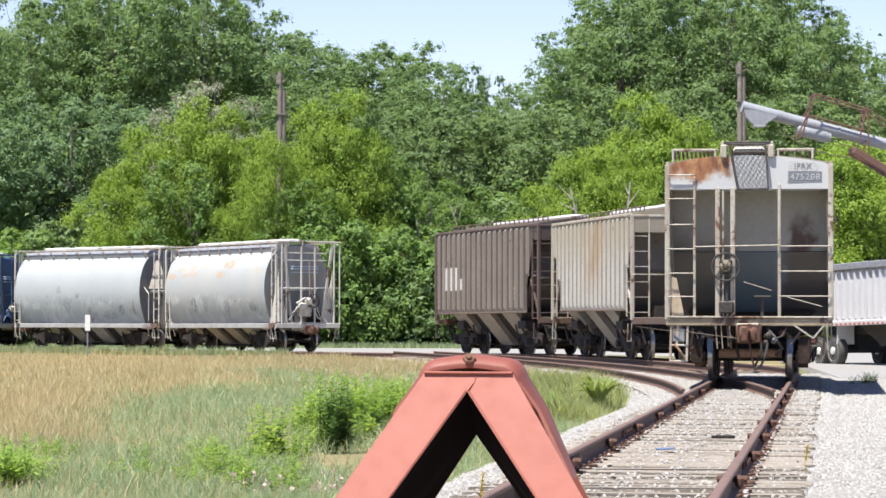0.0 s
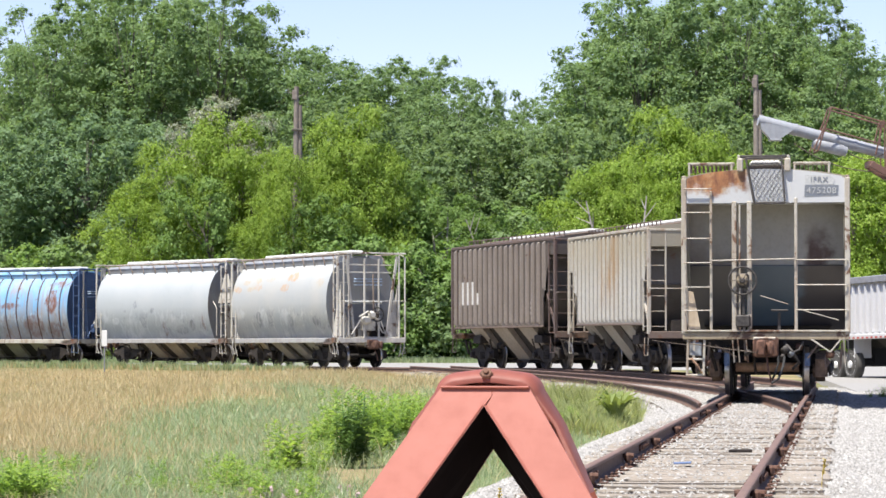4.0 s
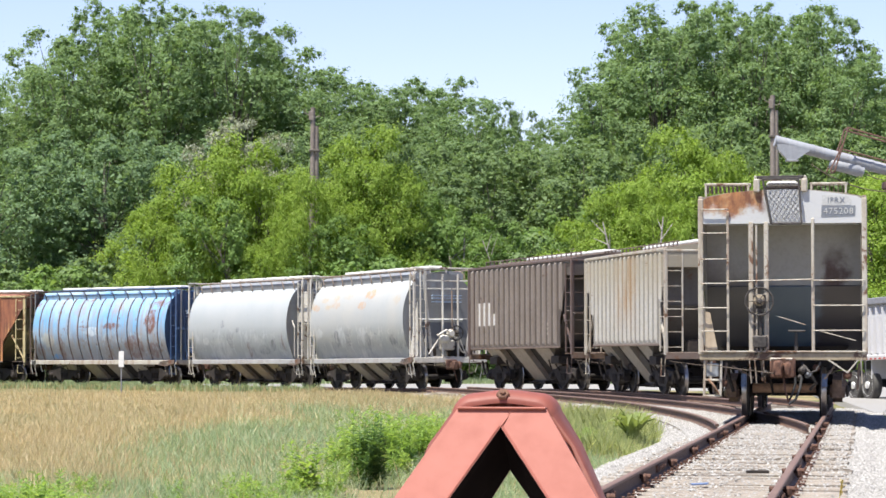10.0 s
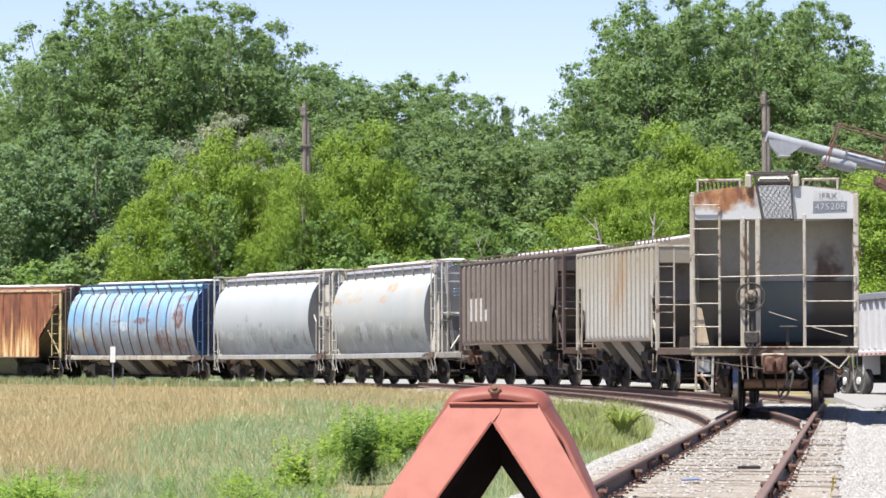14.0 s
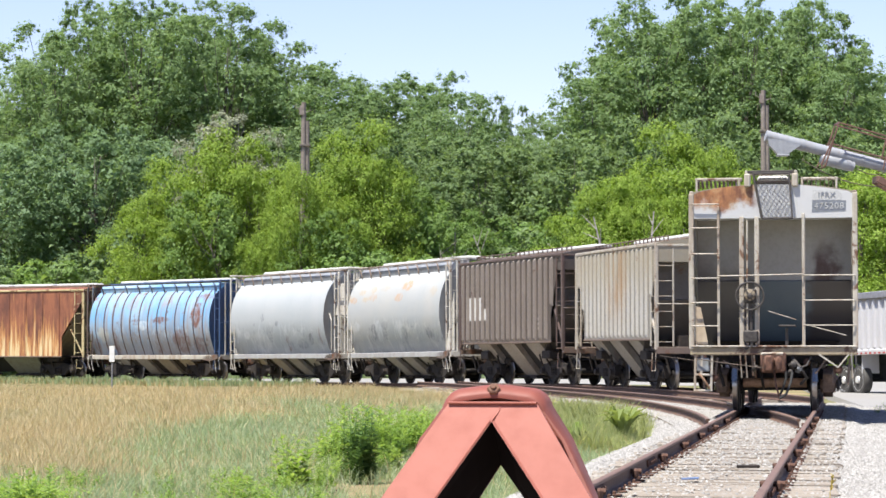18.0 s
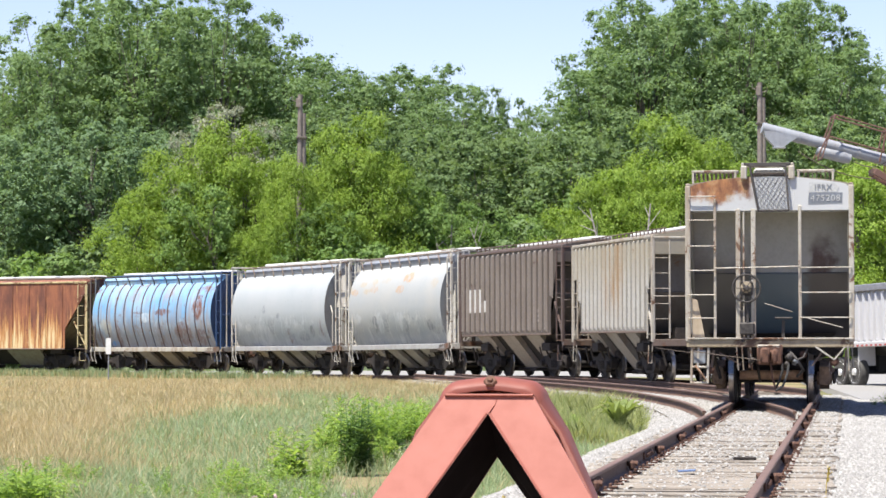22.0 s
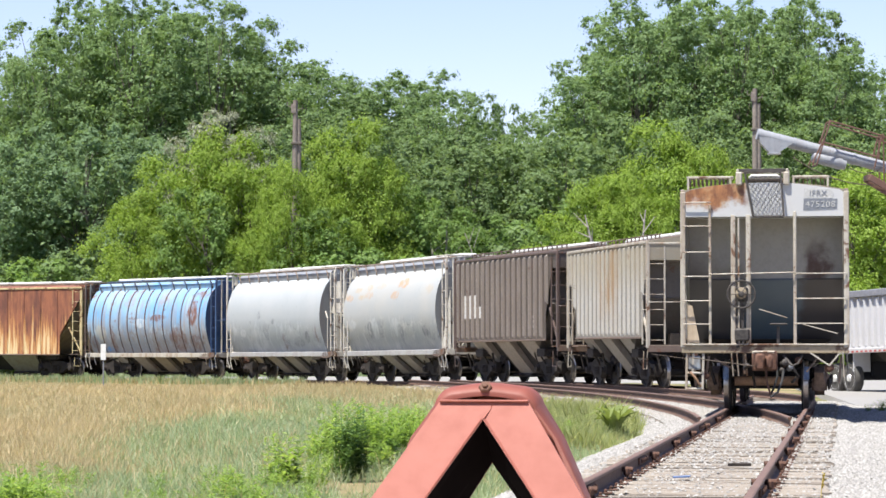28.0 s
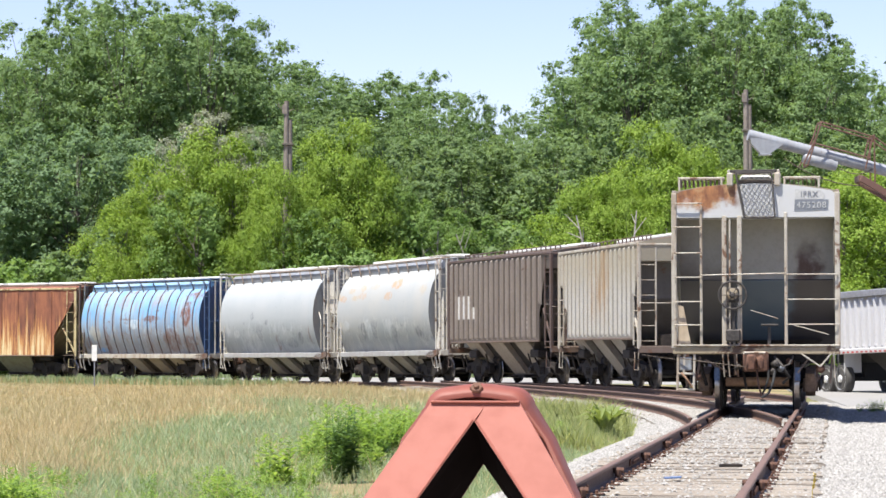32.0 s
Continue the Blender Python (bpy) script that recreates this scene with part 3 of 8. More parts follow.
M["leaf_dock"] = leaf("olive_dock_leaf", (0.13, 0.18, 0.05), (0.20, 0.25, 0.08), (0.30, 0.33, 0.13), 0.4)
M["leaf_dull"] = leaf("dull_weed_leaf", (0.065, 0.125, 0.035), (0.10, 0.175, 0.05), (0.15, 0.235, 0.08), 0.3)
M["twig_grey"] = leaf("bare_grey_twigs", (0.21, 0.23, 0.165), (0.29, 0.31, 0.23), (0.37, 0.385, 0.30), 0.3)
M["grass_green"] = leaf("green_grass", (0.16, 0.225, 0.105), (0.30, 0.375, 0.215), (0.52, 0.56, 0.39), 0.45)
M["grass_fresh"] = leaf("fresh_grass", (0.25, 0.29, 0.11), (0.41, 0.45, 0.21), (0.60, 0.59, 0.35), 0.48)
M["grass_dry"] = leaf("dry_grass", (0.30, 0.225, 0.12), (0.50, 0.395, 0.23), (0.74, 0.63, 0.42), 0.35)
M["flower_pink"] = leaf("clover_flower", (0.42, 0.29, 0.30), (0.52, 0.40, 0.39), (0.60, 0.51, 0.49), 0.3)
M["seed_head"] = leaf("yellow_seed_head", (0.35, 0.27, 0.06), (0.48, 0.36, 0.09), (0.55, 0.45, 0.15), 0.2)
M["bark"] = plain("grey_bark", (0.17, 0.15, 0.125), (0.07, 0.06, 0.05), 6, 0.9, 0, 0.6, 0.03)
M["bark_pale"] = plain("pale_dead_wood", (0.42, 0.39, 0.35), (0.25, 0.22, 0.19), 6, 0.9, 0, 0.5, 0.02)
M["pole_wood"] = plain("weathered_pole_wood", (0.27, 0.235, 0.20), (0.15, 0.125, 0.105), 5, 0.9, 0, 0.5, 0.02)


def stones(name, a, b, c):
    n = Nodes(name, 0.85, 0, 0.3)
    f = n.noise(30, detail=4)
    col = n.ramp(n.island(), [(0.0, a), (0.5, b), (1.0, c)])
    n.colour(n.mix(n.maths("MULTIPLY", f, 0.3), col, tuple(k * 0.5 for k in b)))
    n.bump(f, 0.3, 0.006)
    return n.mat


M["gravel"] = stones("crushed_limestone", (0.20, 0.192, 0.178), (0.29, 0.28, 0.263), (0.40, 0.39, 0.368))


def bed_material():
    n = Nodes("limestone_bed", 0.9, 0, 0.2)
    p = n.world_place()
    d = n.cells(17, p)[0]
    tone = n.ramp(n.noise(9, p, detail=3), [(0.3, (0.25, 0.238, 0.22)), (0.7, (0.37, 0.357, 0.332))])
    tone = n.mix(n.ramp(d, [(0.45, 0.0), (0.75, 1.0)]), tone, (0.22, 0.205, 0.185))
    tone = n.mix(n.maths("MULTIPLY", n.ramp(n.noise(0.5, p, detail=4), [(0.45, 0.0), (0.75, 1.0)]), 0.35), tone, (0.26, 0.24, 0.20))
    n.colour(tone)
    n.bump(n.maths("SUBTRACT", 1.0, d), 0.8, 0.03)
    return n.mat


M["bed"] = bed_material()


def tie_material():
    n = Nodes("grey_split_tie_wood", 0.9, 0, 0.2)
    grain = n.noise(3.0, n.scaled((0.8, 14, 14)), detail=6, rough=0.7)
    c = n.ramp(grain, [(0.3, (0.085, 0.068, 0.055)), (0.5, (0.27, 0.235, 0.195)), (0.75, (0.47, 0.43, 0.375))])
    c = n.mix(n.maths("MULTIPLY", n.chance(), 0.5), c, (0.25, 0.215, 0.175))
    n.colour(c)
    n.bump(grain, 0.9, 0.02)
    return n.mat


M["tie"] = tie_material()


def ground_material():
    n = Nodes("field_soil_and_thatch", 0.95, 0, 0.15)
    p = n.world_place()
    f = n.noise(7, p, detail=8, rough=0.7)
    big = n.noise(0.12, p, detail=5)
    green = n.mix(f, (0.055, 0.075, 0.03), (0.13, 0.15, 0.06))
    dry = n.mix(f, (0.19, 0.14, 0.075), (0.34, 0.27, 0.15))
    n.colour(n.mix(n.ramp(big, [(0.42, 0.0), (0.58, 1.0)]), green, dry))
    n.bump(f, 0.7, 0.05)
    return n.mat


M["ground"] = ground_material()


def yard_material():
    n = Nodes("pale_gravel_road", 0.9, 0, 0.2)
    p = n.world_place()
    f = n.noise(22, p, detail=6, rough=0.7)
    big = n.noise(0.35, p, detail=5)
    c = n.mix(f, (0.20, 0.196, 0.187), (0.30, 0.292, 0.278))
    n.colour(n.mix(n.maths("MULTIPLY", n.ramp(big, [(0.4, 0.0), (0.7, 1.0)]), 0.5), c, (0.24, 0.227, 0.21)))
    n.bump(f, 0.4, 0.02)
    return n.mat


M["yard"] = yard_material()

# ------------------------------------------------------------------ the lie of the tracks
A_SLOPE = 0.1573                      # the stub track runs north, bearing a little east
A_HEAD = math.atan(A_SLOPE)
FIELD_Z, TIE_Z, YARD_Z = -0.42, -0.17, -0.27


def track_a(d):
    return -1.53 + A_SLOPE * d


B_D = (41, 44.5, 51.3, 58, 64, 70, 76, 84, 92, 100, 106)
B_X = (4.92, 5.26, 5.50, 5.33, 5.00, 4.38, 3.55, 2.1, 0.35, -1.7, -3.5)


def lead_curve():
    """The curved lead, evened out."""
    d = np.linspace(41, 106, 131)
    x = np.interp(d, B_D, B_X)
    for _ in range(40):
        x[1:-1] = 0.25 * x[:-2] + 0.5 * x[1:-1] + 0.25 * x[2:]
    return d, x


BD, BX = lead_curve()


def track_b(d):
    return float(np.interp(d, BD, BX))


CURVE_S = (4, 8, 13, 23, 30, 35, 39, 43, 47, 50, 55, 62, 75, 170)
CURVE_H = (-0.2252, -0.30, -0.345, -0.42, -0.485, -0.53, -0.585, -0.67, -0.79, -0.88, -0.99, -1.08, -1.20, -2.20)


def main_curve():
    """The curved running track: distance along it, x, y, heading from +y towards +x."""
    s = np.arange(-45.0, 170.01, 0.25)
    h = np.where(s < 4, np.minimum(CURVE_H[0] + 0.0135 * (4 - s), A_HEAD), np.interp(s, CURVE_S, CURVE_H))
    for _ in range(60):
        h[1:-1] = 0.25 * h[:-2] + 0.5 * h[1:-1] + 0.25 * h[2:]
    mid = (h[1:] + h[:-1]) / 2
    x = np.concatenate([[0], np.cumsum(np.sin(mid)) * 0.25])
    y = np.concatenate([[0], np.cumsum(np.cos(mid)) * 0.25])
    x += 6.27 - np.interp(4, s, x)
    y += 79.98 - np.interp(4, s, y)
    return s, x, y, h


CS, CX, CY, CH = main_curve()


def track_c(s):
    return float(np.interp(s, CS, CX)), float(np.interp(s, CS, CY)), float(np.interp(s, CS, CH))


def grade(s):
    """The running track falls a little towards its far end."""
    u = np.maximum(0.0, np.asarray(s, float) - 12)
    return -0.27 * (1 - np.exp(-u * u / (u * 14 + 60)))


def car_pose(s0, s1):
    """The pose of a car whose bogies stand near the ends of the stretch s0..s1 of the curved track."""
    xa, ya, _ = track_c(s0 + 1.9)
    xb, yb, _ = track_c(s1 - 1.9)
    za, zb = float(grade(s0 + 1.9)), float(grade(s1 - 1.9))
    run = math.hypot(xa - xb, ya - yb)
    return pose((xa + xb) / 2, (ya + yb) / 2, (za + zb) / 2, 0, -math.degrees(math.atan2(za - zb, run)), math.degrees(math.atan2(ya - yb, xa - xb)))


# ------------------------------------------------------------------ ground, beds, road
def ground_sheet():
    """One sheet to the horizon, finely divided near the tracks."""
    def axis(fine, far):
        return np.unique(np.concatenate([np.linspace(-far, -60, 12), np.arange(-60, 60.1, fine), np.linspace(60, far, 12)]))
    xs = axis(1.5, 3500)
    ys = np.unique(np.concatenate([np.linspace(-3000, -20, 10), np.arange(-20, 200.1, 2.0), np.linspace(200, 4000, 14)]))
    gx, gy = np.meshgrid(xs, ys, indexing="ij")
    near = (abs(gx) < 60) & (gy > -20) & (gy < 200)
    gz = FIELD_Z + np.where(near, 0.05 * np.sin(gx * 0.7 + 0.4 * gy) * np.cos(gy * 0.33) - 0.03, 0.0)
    v = np.stack([gx, gy, gz], -1).reshape(-1, 3)
    ny = len(ys)
    i, j = np.meshgrid(np.arange(len(xs) - 1), np.arange(ny - 1), indexing="ij")
    a = (i * ny + j).ravel()
    loops = np.stack([a, a + ny, a + ny + 1, a + 1], -1).ravel()
    return raw_mesh("ground", v, 4, loops)


part("ground", ground_sheet(), M["ground"], tags=dict(label="flat field of dry thatch and soil", category="ground", kind="structure"))


def bed_strip(centre, head, half_l, half_r, top=TIE_Z - 0.05, foot=FIELD_Z - 0.04, falls=None):
    """A ballast bed: a raised strip with sloping shoulders along a line."""
    s = Shape()
    for i, ((x, y), h) in enumerate(zip(centre, head)):
        nx, ny = math.cos(h), -math.sin(h)
        w = 0.05 * math.sin(i * 1.3) + 0.03 * math.sin(i * 0.37)
        dz = falls[i] if falls is not None else 0.0
        for off, z in ((-half_l - 0.7 + w, foot + dz * 0.5), (-half_l + w * 0.6, top + dz), (half_r - w * 0.6, top + dz), (half_r + 0.7 - w, foot + dz * 0.5)):
            s.v.append((x + nx * off, y + ny * off, z))
        if i:
            for k in range(3):
                a = (i - 1) * 4 + k
                s.f.append((a, a + 1, a + 5, a + 4))
    return s


a_line = [(track_a(d), d) for d in np.arange(8, 66.1, 1.0)]
stub_track = part("track_bed_1", bed_strip(a_line, [A_HEAD] * len(a_line), 1.6, 1.5), M["bed"],
                  tags=dict(label="white crushed limestone bed of the stub track", category="track bed", kind="structure"))
b_line = [(track_b(d), d) for d in np.arange(44, 95, 1.0)]
b_head = [math.atan((track_b(d + 0.5) - track_b(d - 0.5))) for d in np.arange(44, 95, 1.0)]
lead_track = part("track_bed_2", bed_strip(b_line, b_head, 1.3, 1.4, TIE_Z - 0.065), M["bed"],
                  tags=dict(label="limestone bed of the curved lead track", category="track bed", kind="structure"))
c_keys = np.arange(-10, 150, 1.5)
c_line = [track_c(s)[:2] for s in c_keys]
main_track = part("track_bed_3", bed_strip(c_line, [track_c(s)[2] for s in c_keys], 1.5, 1.6, TIE_Z - 0.075, falls=grade(c_keys)), M["bed"],
                  tags=dict(label="limestone bed of the curved running track", category="track bed", kind="structure"))


def yard_sheet():
    s = Shape()
    ys = list(np.arange(14, 150, 3.0))
    for i, y in enumerate(ys):
        left = track_a(y) + 1.35
        if y > 60:
            left = max(8.5, track_a(y) + 2.0 - (y - 60) * 0.06)
        s.v += [(left, y, FIELD_Z - 0.03), (left + 0.06, y, YARD_Z), (left + 12, y, YARD_Z - 0.01), (left + 60, y, YARD_Z), (left + 62, y, FIELD_Z - 0.03)]
        if i:
            for k in range(4):
                a = (i - 1) * 5 + k
                s.f.append((a, a + 1, a + 6, a + 5))
    return s


part("yard", yard_sheet(), M["yard"], tags=dict(label="pale gravel yard beside the stub track", category="yard", kind="structure"))


def road_sheet():
    """A gravel road across the back, behind the running track."""
    s = Shape()
    for i, x in enumerate(np.arange(-16, 40, 2.0)):
        w = 0.5 * math.sin(x * 0.4)
        for y, z in ((116.5 + w, FIELD_Z - 0.04), (118 + w, -0.30), (130.5 - w, -0.30), (132 - w, FIELD_Z - 0.04)):
            s.v.append((x, y, z))
        if i:
            for k in range(3):
                a = (i - 1) * 4 + k
                s.f.append((a, a + 1, a + 5, a + 4))
    return s


part("road", road_sheet(), M["yard"], tags=dict(label="pale gravel road behind the running track", category="road", kind="structure"))

# ------------------------------------------------------------------ rails and ties
RAIL = [(-0.07, -0.172), (0.07, -0.172), (0.07, -0.160), (0.016, -0.142), (0.010, -0.125), (0.010, -0.050), (0.034, -0.034), (0.036, -0.008),
        (0.026, 0.0), (-0.026, 0.0), (-0.036, -0.008), (-0.034, -0.034), (-0.010, -0.050), (-0.010, -0.125), (-0.016, -0.142), (-0.07, -0.160)]


def rail_mesh(points, heads, falls):
    n = len(RAIL)
    me = bpy.data.meshes.new("rail")
    v, f, mi = [], [], []
    for i, ((x, y), h) in enumerate(zip(points, heads)):
        nx, ny = math.cos(h), -math.sin(h)
        v += [(x + nx * a, y + ny * a, z + falls[i]) for a, z in RAIL]
        if i:
            for k in range(n):
                a, b = (i - 1) * n + k, (i - 1) * n + (k + 1) % n
                f.append((a, a + n, b + n, b))
                mi.append(1 if 6 <= k <= 10 else 0)
    f += [tuple(range(n)), tuple(range(len(v) - n, len(v)))[::-1]]
    mi += [0, 0]
    me.from_pydata(v, [], f)
    me.materials.append(M["rail_side"])
    me.materials.append(M["rail_head"])
    me.polygons.foreach_set("material_index", mi)
    me.update()
    return me


def lay_rail(parent, centre, heads, side, first=0, last=None, falls=None):
    pts = [(x + math.cos(h) * side, y - math.sin(h) * side) for (x, y), h in zip(centre, heads)][first:last]
    return part("rail", rail_mesh(pts, heads[first:last], [0.0] * len(pts) if falls is None else falls), None, parent, "rust-brown rail with a worn head")


a_fine = [(track_a(d), d) for d in np.arange(10.6, 64, 0.8)]
for side in (-0.7525, 0.7525):
    lay_rail(stub_track, a_fine, [A_HEAD] * len(a_fine), side)
b_keys = np.arange(41, 95, 0.6)
b_fine = [(track_b(d), d) for d in b_keys]
b_heads = [math.atan(track_b(d + 0.5) - track_b(d - 0.5)) for d in b_keys]
lay_rail(lead_track, b_fine, b_heads, -0.7525, 4)
lay_rail(lead_track, b_fine, b_heads, 0.7525, 4)
cf = np.arange(-14, 140, 0.8)
c_fine = [track_c(s)[:2] for s in cf]
c_heads = [track_c(s)[2] for s in cf]
for side in (-0.7525, 0.7525):
    lay_rail(main_track, c_fine, c_heads, side, falls=grade(cf))


def tie_mesh(seed):
    r = random.Random(seed)
    s = Shape()
    s.box(-1.3, 1.3, -0.115, 0.115, -0.17, 0.0, 0.014)
    s.v = [(x + r.uniform(-0.03, 0.03), y + r.uniform(-0.012, 0.012), z + (r.uniform(-0.012, 0.006) if z > -0.1 else 0)) for x, y, z in s.v]
    return s.mesh("tie")


TIES = [tie_mesh(k) for k in range(6)]
for me in TIES:
    me.materials.append(M["tie"])


def lay_ties(parent, spots):
    r = random.Random(5)
    for x, y, h, dz in spots:
        part("tie", r.choice(TIES), None, parent, m=pose(x + r.uniform(-0.05, 0.05), y + r.uniform(-0.03, 0.03), TIE_Z + dz - 0.002 + r.uniform(-0.008, 0.006),
                                                        r.uniform(-1, 1), r.uniform(-0.4, 0.4), -math.degrees(h) + r.uniform(-1.5, 1.5) + r.choice((0, 180))))


lay_ties(stub_track, [(track_a(d), d, A_HEAD, 0.0) for d in np.arange(12, 62, 0.54)])
lay_ties(lead_track, [(track_b(d), d, math.atan(track_b(d + 0.5) - track_b(d - 0.5)), 0.0) for d in np.arange(48, 92, 0.58)])
lay_ties(main_track, [(*track_c(s), float(grade(s))) for s in np.arange(-8, 120, 0.62)])


def fastenings(side, d0, d1):
    """Joint bars with bolts, base anchors and spike heads along one rail of the stub track."""
    s = Shape()
    r = random.Random(int(d0 * 10 + side * 100))
    c, sn = math.cos(A_HEAD), math.sin(A_HEAD)

    def at(d, off, z):
        x = track_a(d) + c * (side + off)
        return (x, d - sn * (side + off), z)
    for d in np.arange(d0, d1, 0.54):
        for off in (-0.085, 0.085):
            p = at(d + r.uniform(-0.05, 0.05), off, -0.15)
            s.block(pose(*p, 0, r.uniform(-15, 15), -math.degrees(A_HEAD)), 0.03, 0.05, 0.035, 0.006)
        s.block(pose(*at(d, 0.0, -0.167), 0, 0, -math.degrees(A_HEAD)), 0.30, 0.18, 0.012, 0.003)
    for d in np.arange(d0 + 3.0, d1, 5.9):
        for k in range(4):
            for off in (-0.035, 0.035):
                p = at(d + (k - 1.5) * 0.22, off, -0.085)
                s.block(pose(*p, 0, 0, -math.degrees(A_HEAD)), 0.055, 0.05, 0.05, 0.012)
        for off in (-0.022, 0.022):
            s.block(pose(*at(d, off, -0.088), 0, 0, -math.degrees(A_HEAD)), 0.022, 0.92, 0.075, 0.005)
    return s


def rail_braces(side):
    """Bolted braces against the web, every few ties."""
    me = Shape().block(pose(0, 0, 0), 0.07, 0.13, 0.10, 0.025)
    me.tube([(-0.05, 0, 0.02), (0.06, 0, 0.02)], 0.028, 8)
    me = me.mesh("rail_brace")
    me.materials.append(M["rust_iron"])
    c, sn = math.cos(A_HEAD), math.sin(A_HEAD)
    for d in np.arange(15.8 + side, 48, 3.75):
        for off in (-0.062, 0.062):
            part("rail_brace", me, None, stub_track, "rusty bolted rail brace", m=pose(track_a(d) + c * (side + off), d - sn * (side + off), -0.095, 0, 0, -math.degrees(A_HEAD)))


for side in (-0.7525, 0.7525):
    rail_braces(side)
    part("rail_fastenings", fastenings(side, 14, 56), M["rust_iron"], stub_track, "rusty spikes, plates and joint bars")

# ------------------------------------------------------------------ freight cars
M["tan_stain"] = painted("tan_stained_paint", (0.42, 0.34, 0.24), worn=0.4, streak=0.6, grime=0.6)
RUNG = Shape().tube([(0, -0.2, 0), (0, 0.2, 0)], 0.011, 6).mesh("rung")
M["bay_dust"] = painted("dusty_bay_paint", (0.20, 0.185, 0.16), worn=0.3, streak=0.7, grime=0.8)
M["hoop_stain"] = painted("rust_stained_blue_paint", (0.07, 0.085, 0.12), worn=1.2, rust=(0.15, 0.075, 0.06), streak=0.9, grime=0.8)


def wheelset_mesh():
    """Two flanged wheels on an axle, about the y axis."""
    s = Shape()
    turn = pose(0, 0, 0, -90, 0, 0)
    s.spun([(0.075, -0.62), (0.085, -0.55), (0.085, 0.55), (0.075, 0.62)], turn, 12)
    s.spun([(0.065, -1.02), (0.065, -0.6)], turn, 10)
    s.spun([(0.065, 0.6), (0.065, 1.02)], turn, 10)
    for k in (-1, 1):
        prof = [(0.10, 0.62), (0.13, 0.66), (0.30, 0.70), (0.37, 0.665), (0.395, 0.665), (0.49, 0.678), (0.487, 0.70), (0.46, 0.715), (0.455, 0.80),
                (0.40, 0.805), (0.37, 0.76), (0.16, 0.74), (0.13, 0.79), (0.08, 0.80)]
        s.spun([(r, z * k) for r, z in prof], turn, 28)
    return s.mesh("wheelset", True)


def side_frame_mesh():
    """The cast side frame of a freight bogie, with journal boxes and springs."""
    s = Shape()
    out = [(-1.08, 0.60), (-1.05, 0.68), (-0.62, 0.70), (-0.30, 0.80), (0.30, 0.80), (0.62, 0.70), (1.05, 0.68), (1.08, 0.60), (1.06, 0.34), (0.72, 0.34),
           (0.66, 0.46), (0.36, 0.24), (-0.36, 0.24), (-0.66, 0.46), (-0.72, 0.34), (-1.06, 0.34)]
    s.slab(out, "y", -0.09, 0.09)
    for k in (-1, 1):
        s.spun([(0.13, -0.14), (0.14, 0.05), (0.10, 0.13), (0.05, 0.15)], pose(k * 0.88, 0, 0.46, 90, 0, 0), 14)
        s.box(k * 0.88 - 0.16, k * 0.88 + 0.16, -0.13, 0.13, 0.32, 0.64, 0.085)
    for x in (-0.16, 0.0, 0.16):
        for z in (0.34, 0.39, 0.44, 0.49, 0.54):
            s.ring((x, -0.075, z), (0, 0, 1), 0.06, 0.016, 10, 5)
    s.box(-0.32, 0.32, -0.10, 0.02, 0.58, 0.66, 0.02)
    return s.mesh("side_frame", True)


def bolster_shape():
    s = Shape()
    s.box(-0.17, 0.17, -0.95, 0.95, 0.52, 0.78, 0.04)
    s.spun([(0.20, 0.0), (0.20, 0.10)], pose(0, 0, 0.76), 16)
    for k in (-1, 1):
        s.box(k * 0.42 - 0.04, k * 0.42 + 0.04, -0.85, 0.85, 0.38, 0.46, 0.02)
        s.box(k * 0.38 - 0.05, k * 0.38 + 0.05, -0.78, -0.70, 0.36, 0.60, 0.02)
        s.box(k * 0.38 - 0.05, k * 0.38 + 0.05, 0.70, 0.78, 0.36, 0.60, 0.02)
    return s.mesh("truck", True)


WHEELSET, SIDE_FRAME, BOLSTER = wheelset_mesh(), side_frame_mesh(), bolster_shape()
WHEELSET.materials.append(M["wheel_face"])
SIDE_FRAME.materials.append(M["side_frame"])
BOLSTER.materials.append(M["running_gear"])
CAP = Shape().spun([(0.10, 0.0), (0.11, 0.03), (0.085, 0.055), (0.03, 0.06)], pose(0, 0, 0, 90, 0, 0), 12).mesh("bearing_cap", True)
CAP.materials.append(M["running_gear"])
WHEELSET.materials.append(M["tread"])
WHEELSET.polygons.foreach_set("material_index", [1 if 0.43 < math.hypot(p.center.x, p.center.z) < 0.475 and 0.69 < abs(p.center.y) else 0 for p in WHEELSET.polygons])


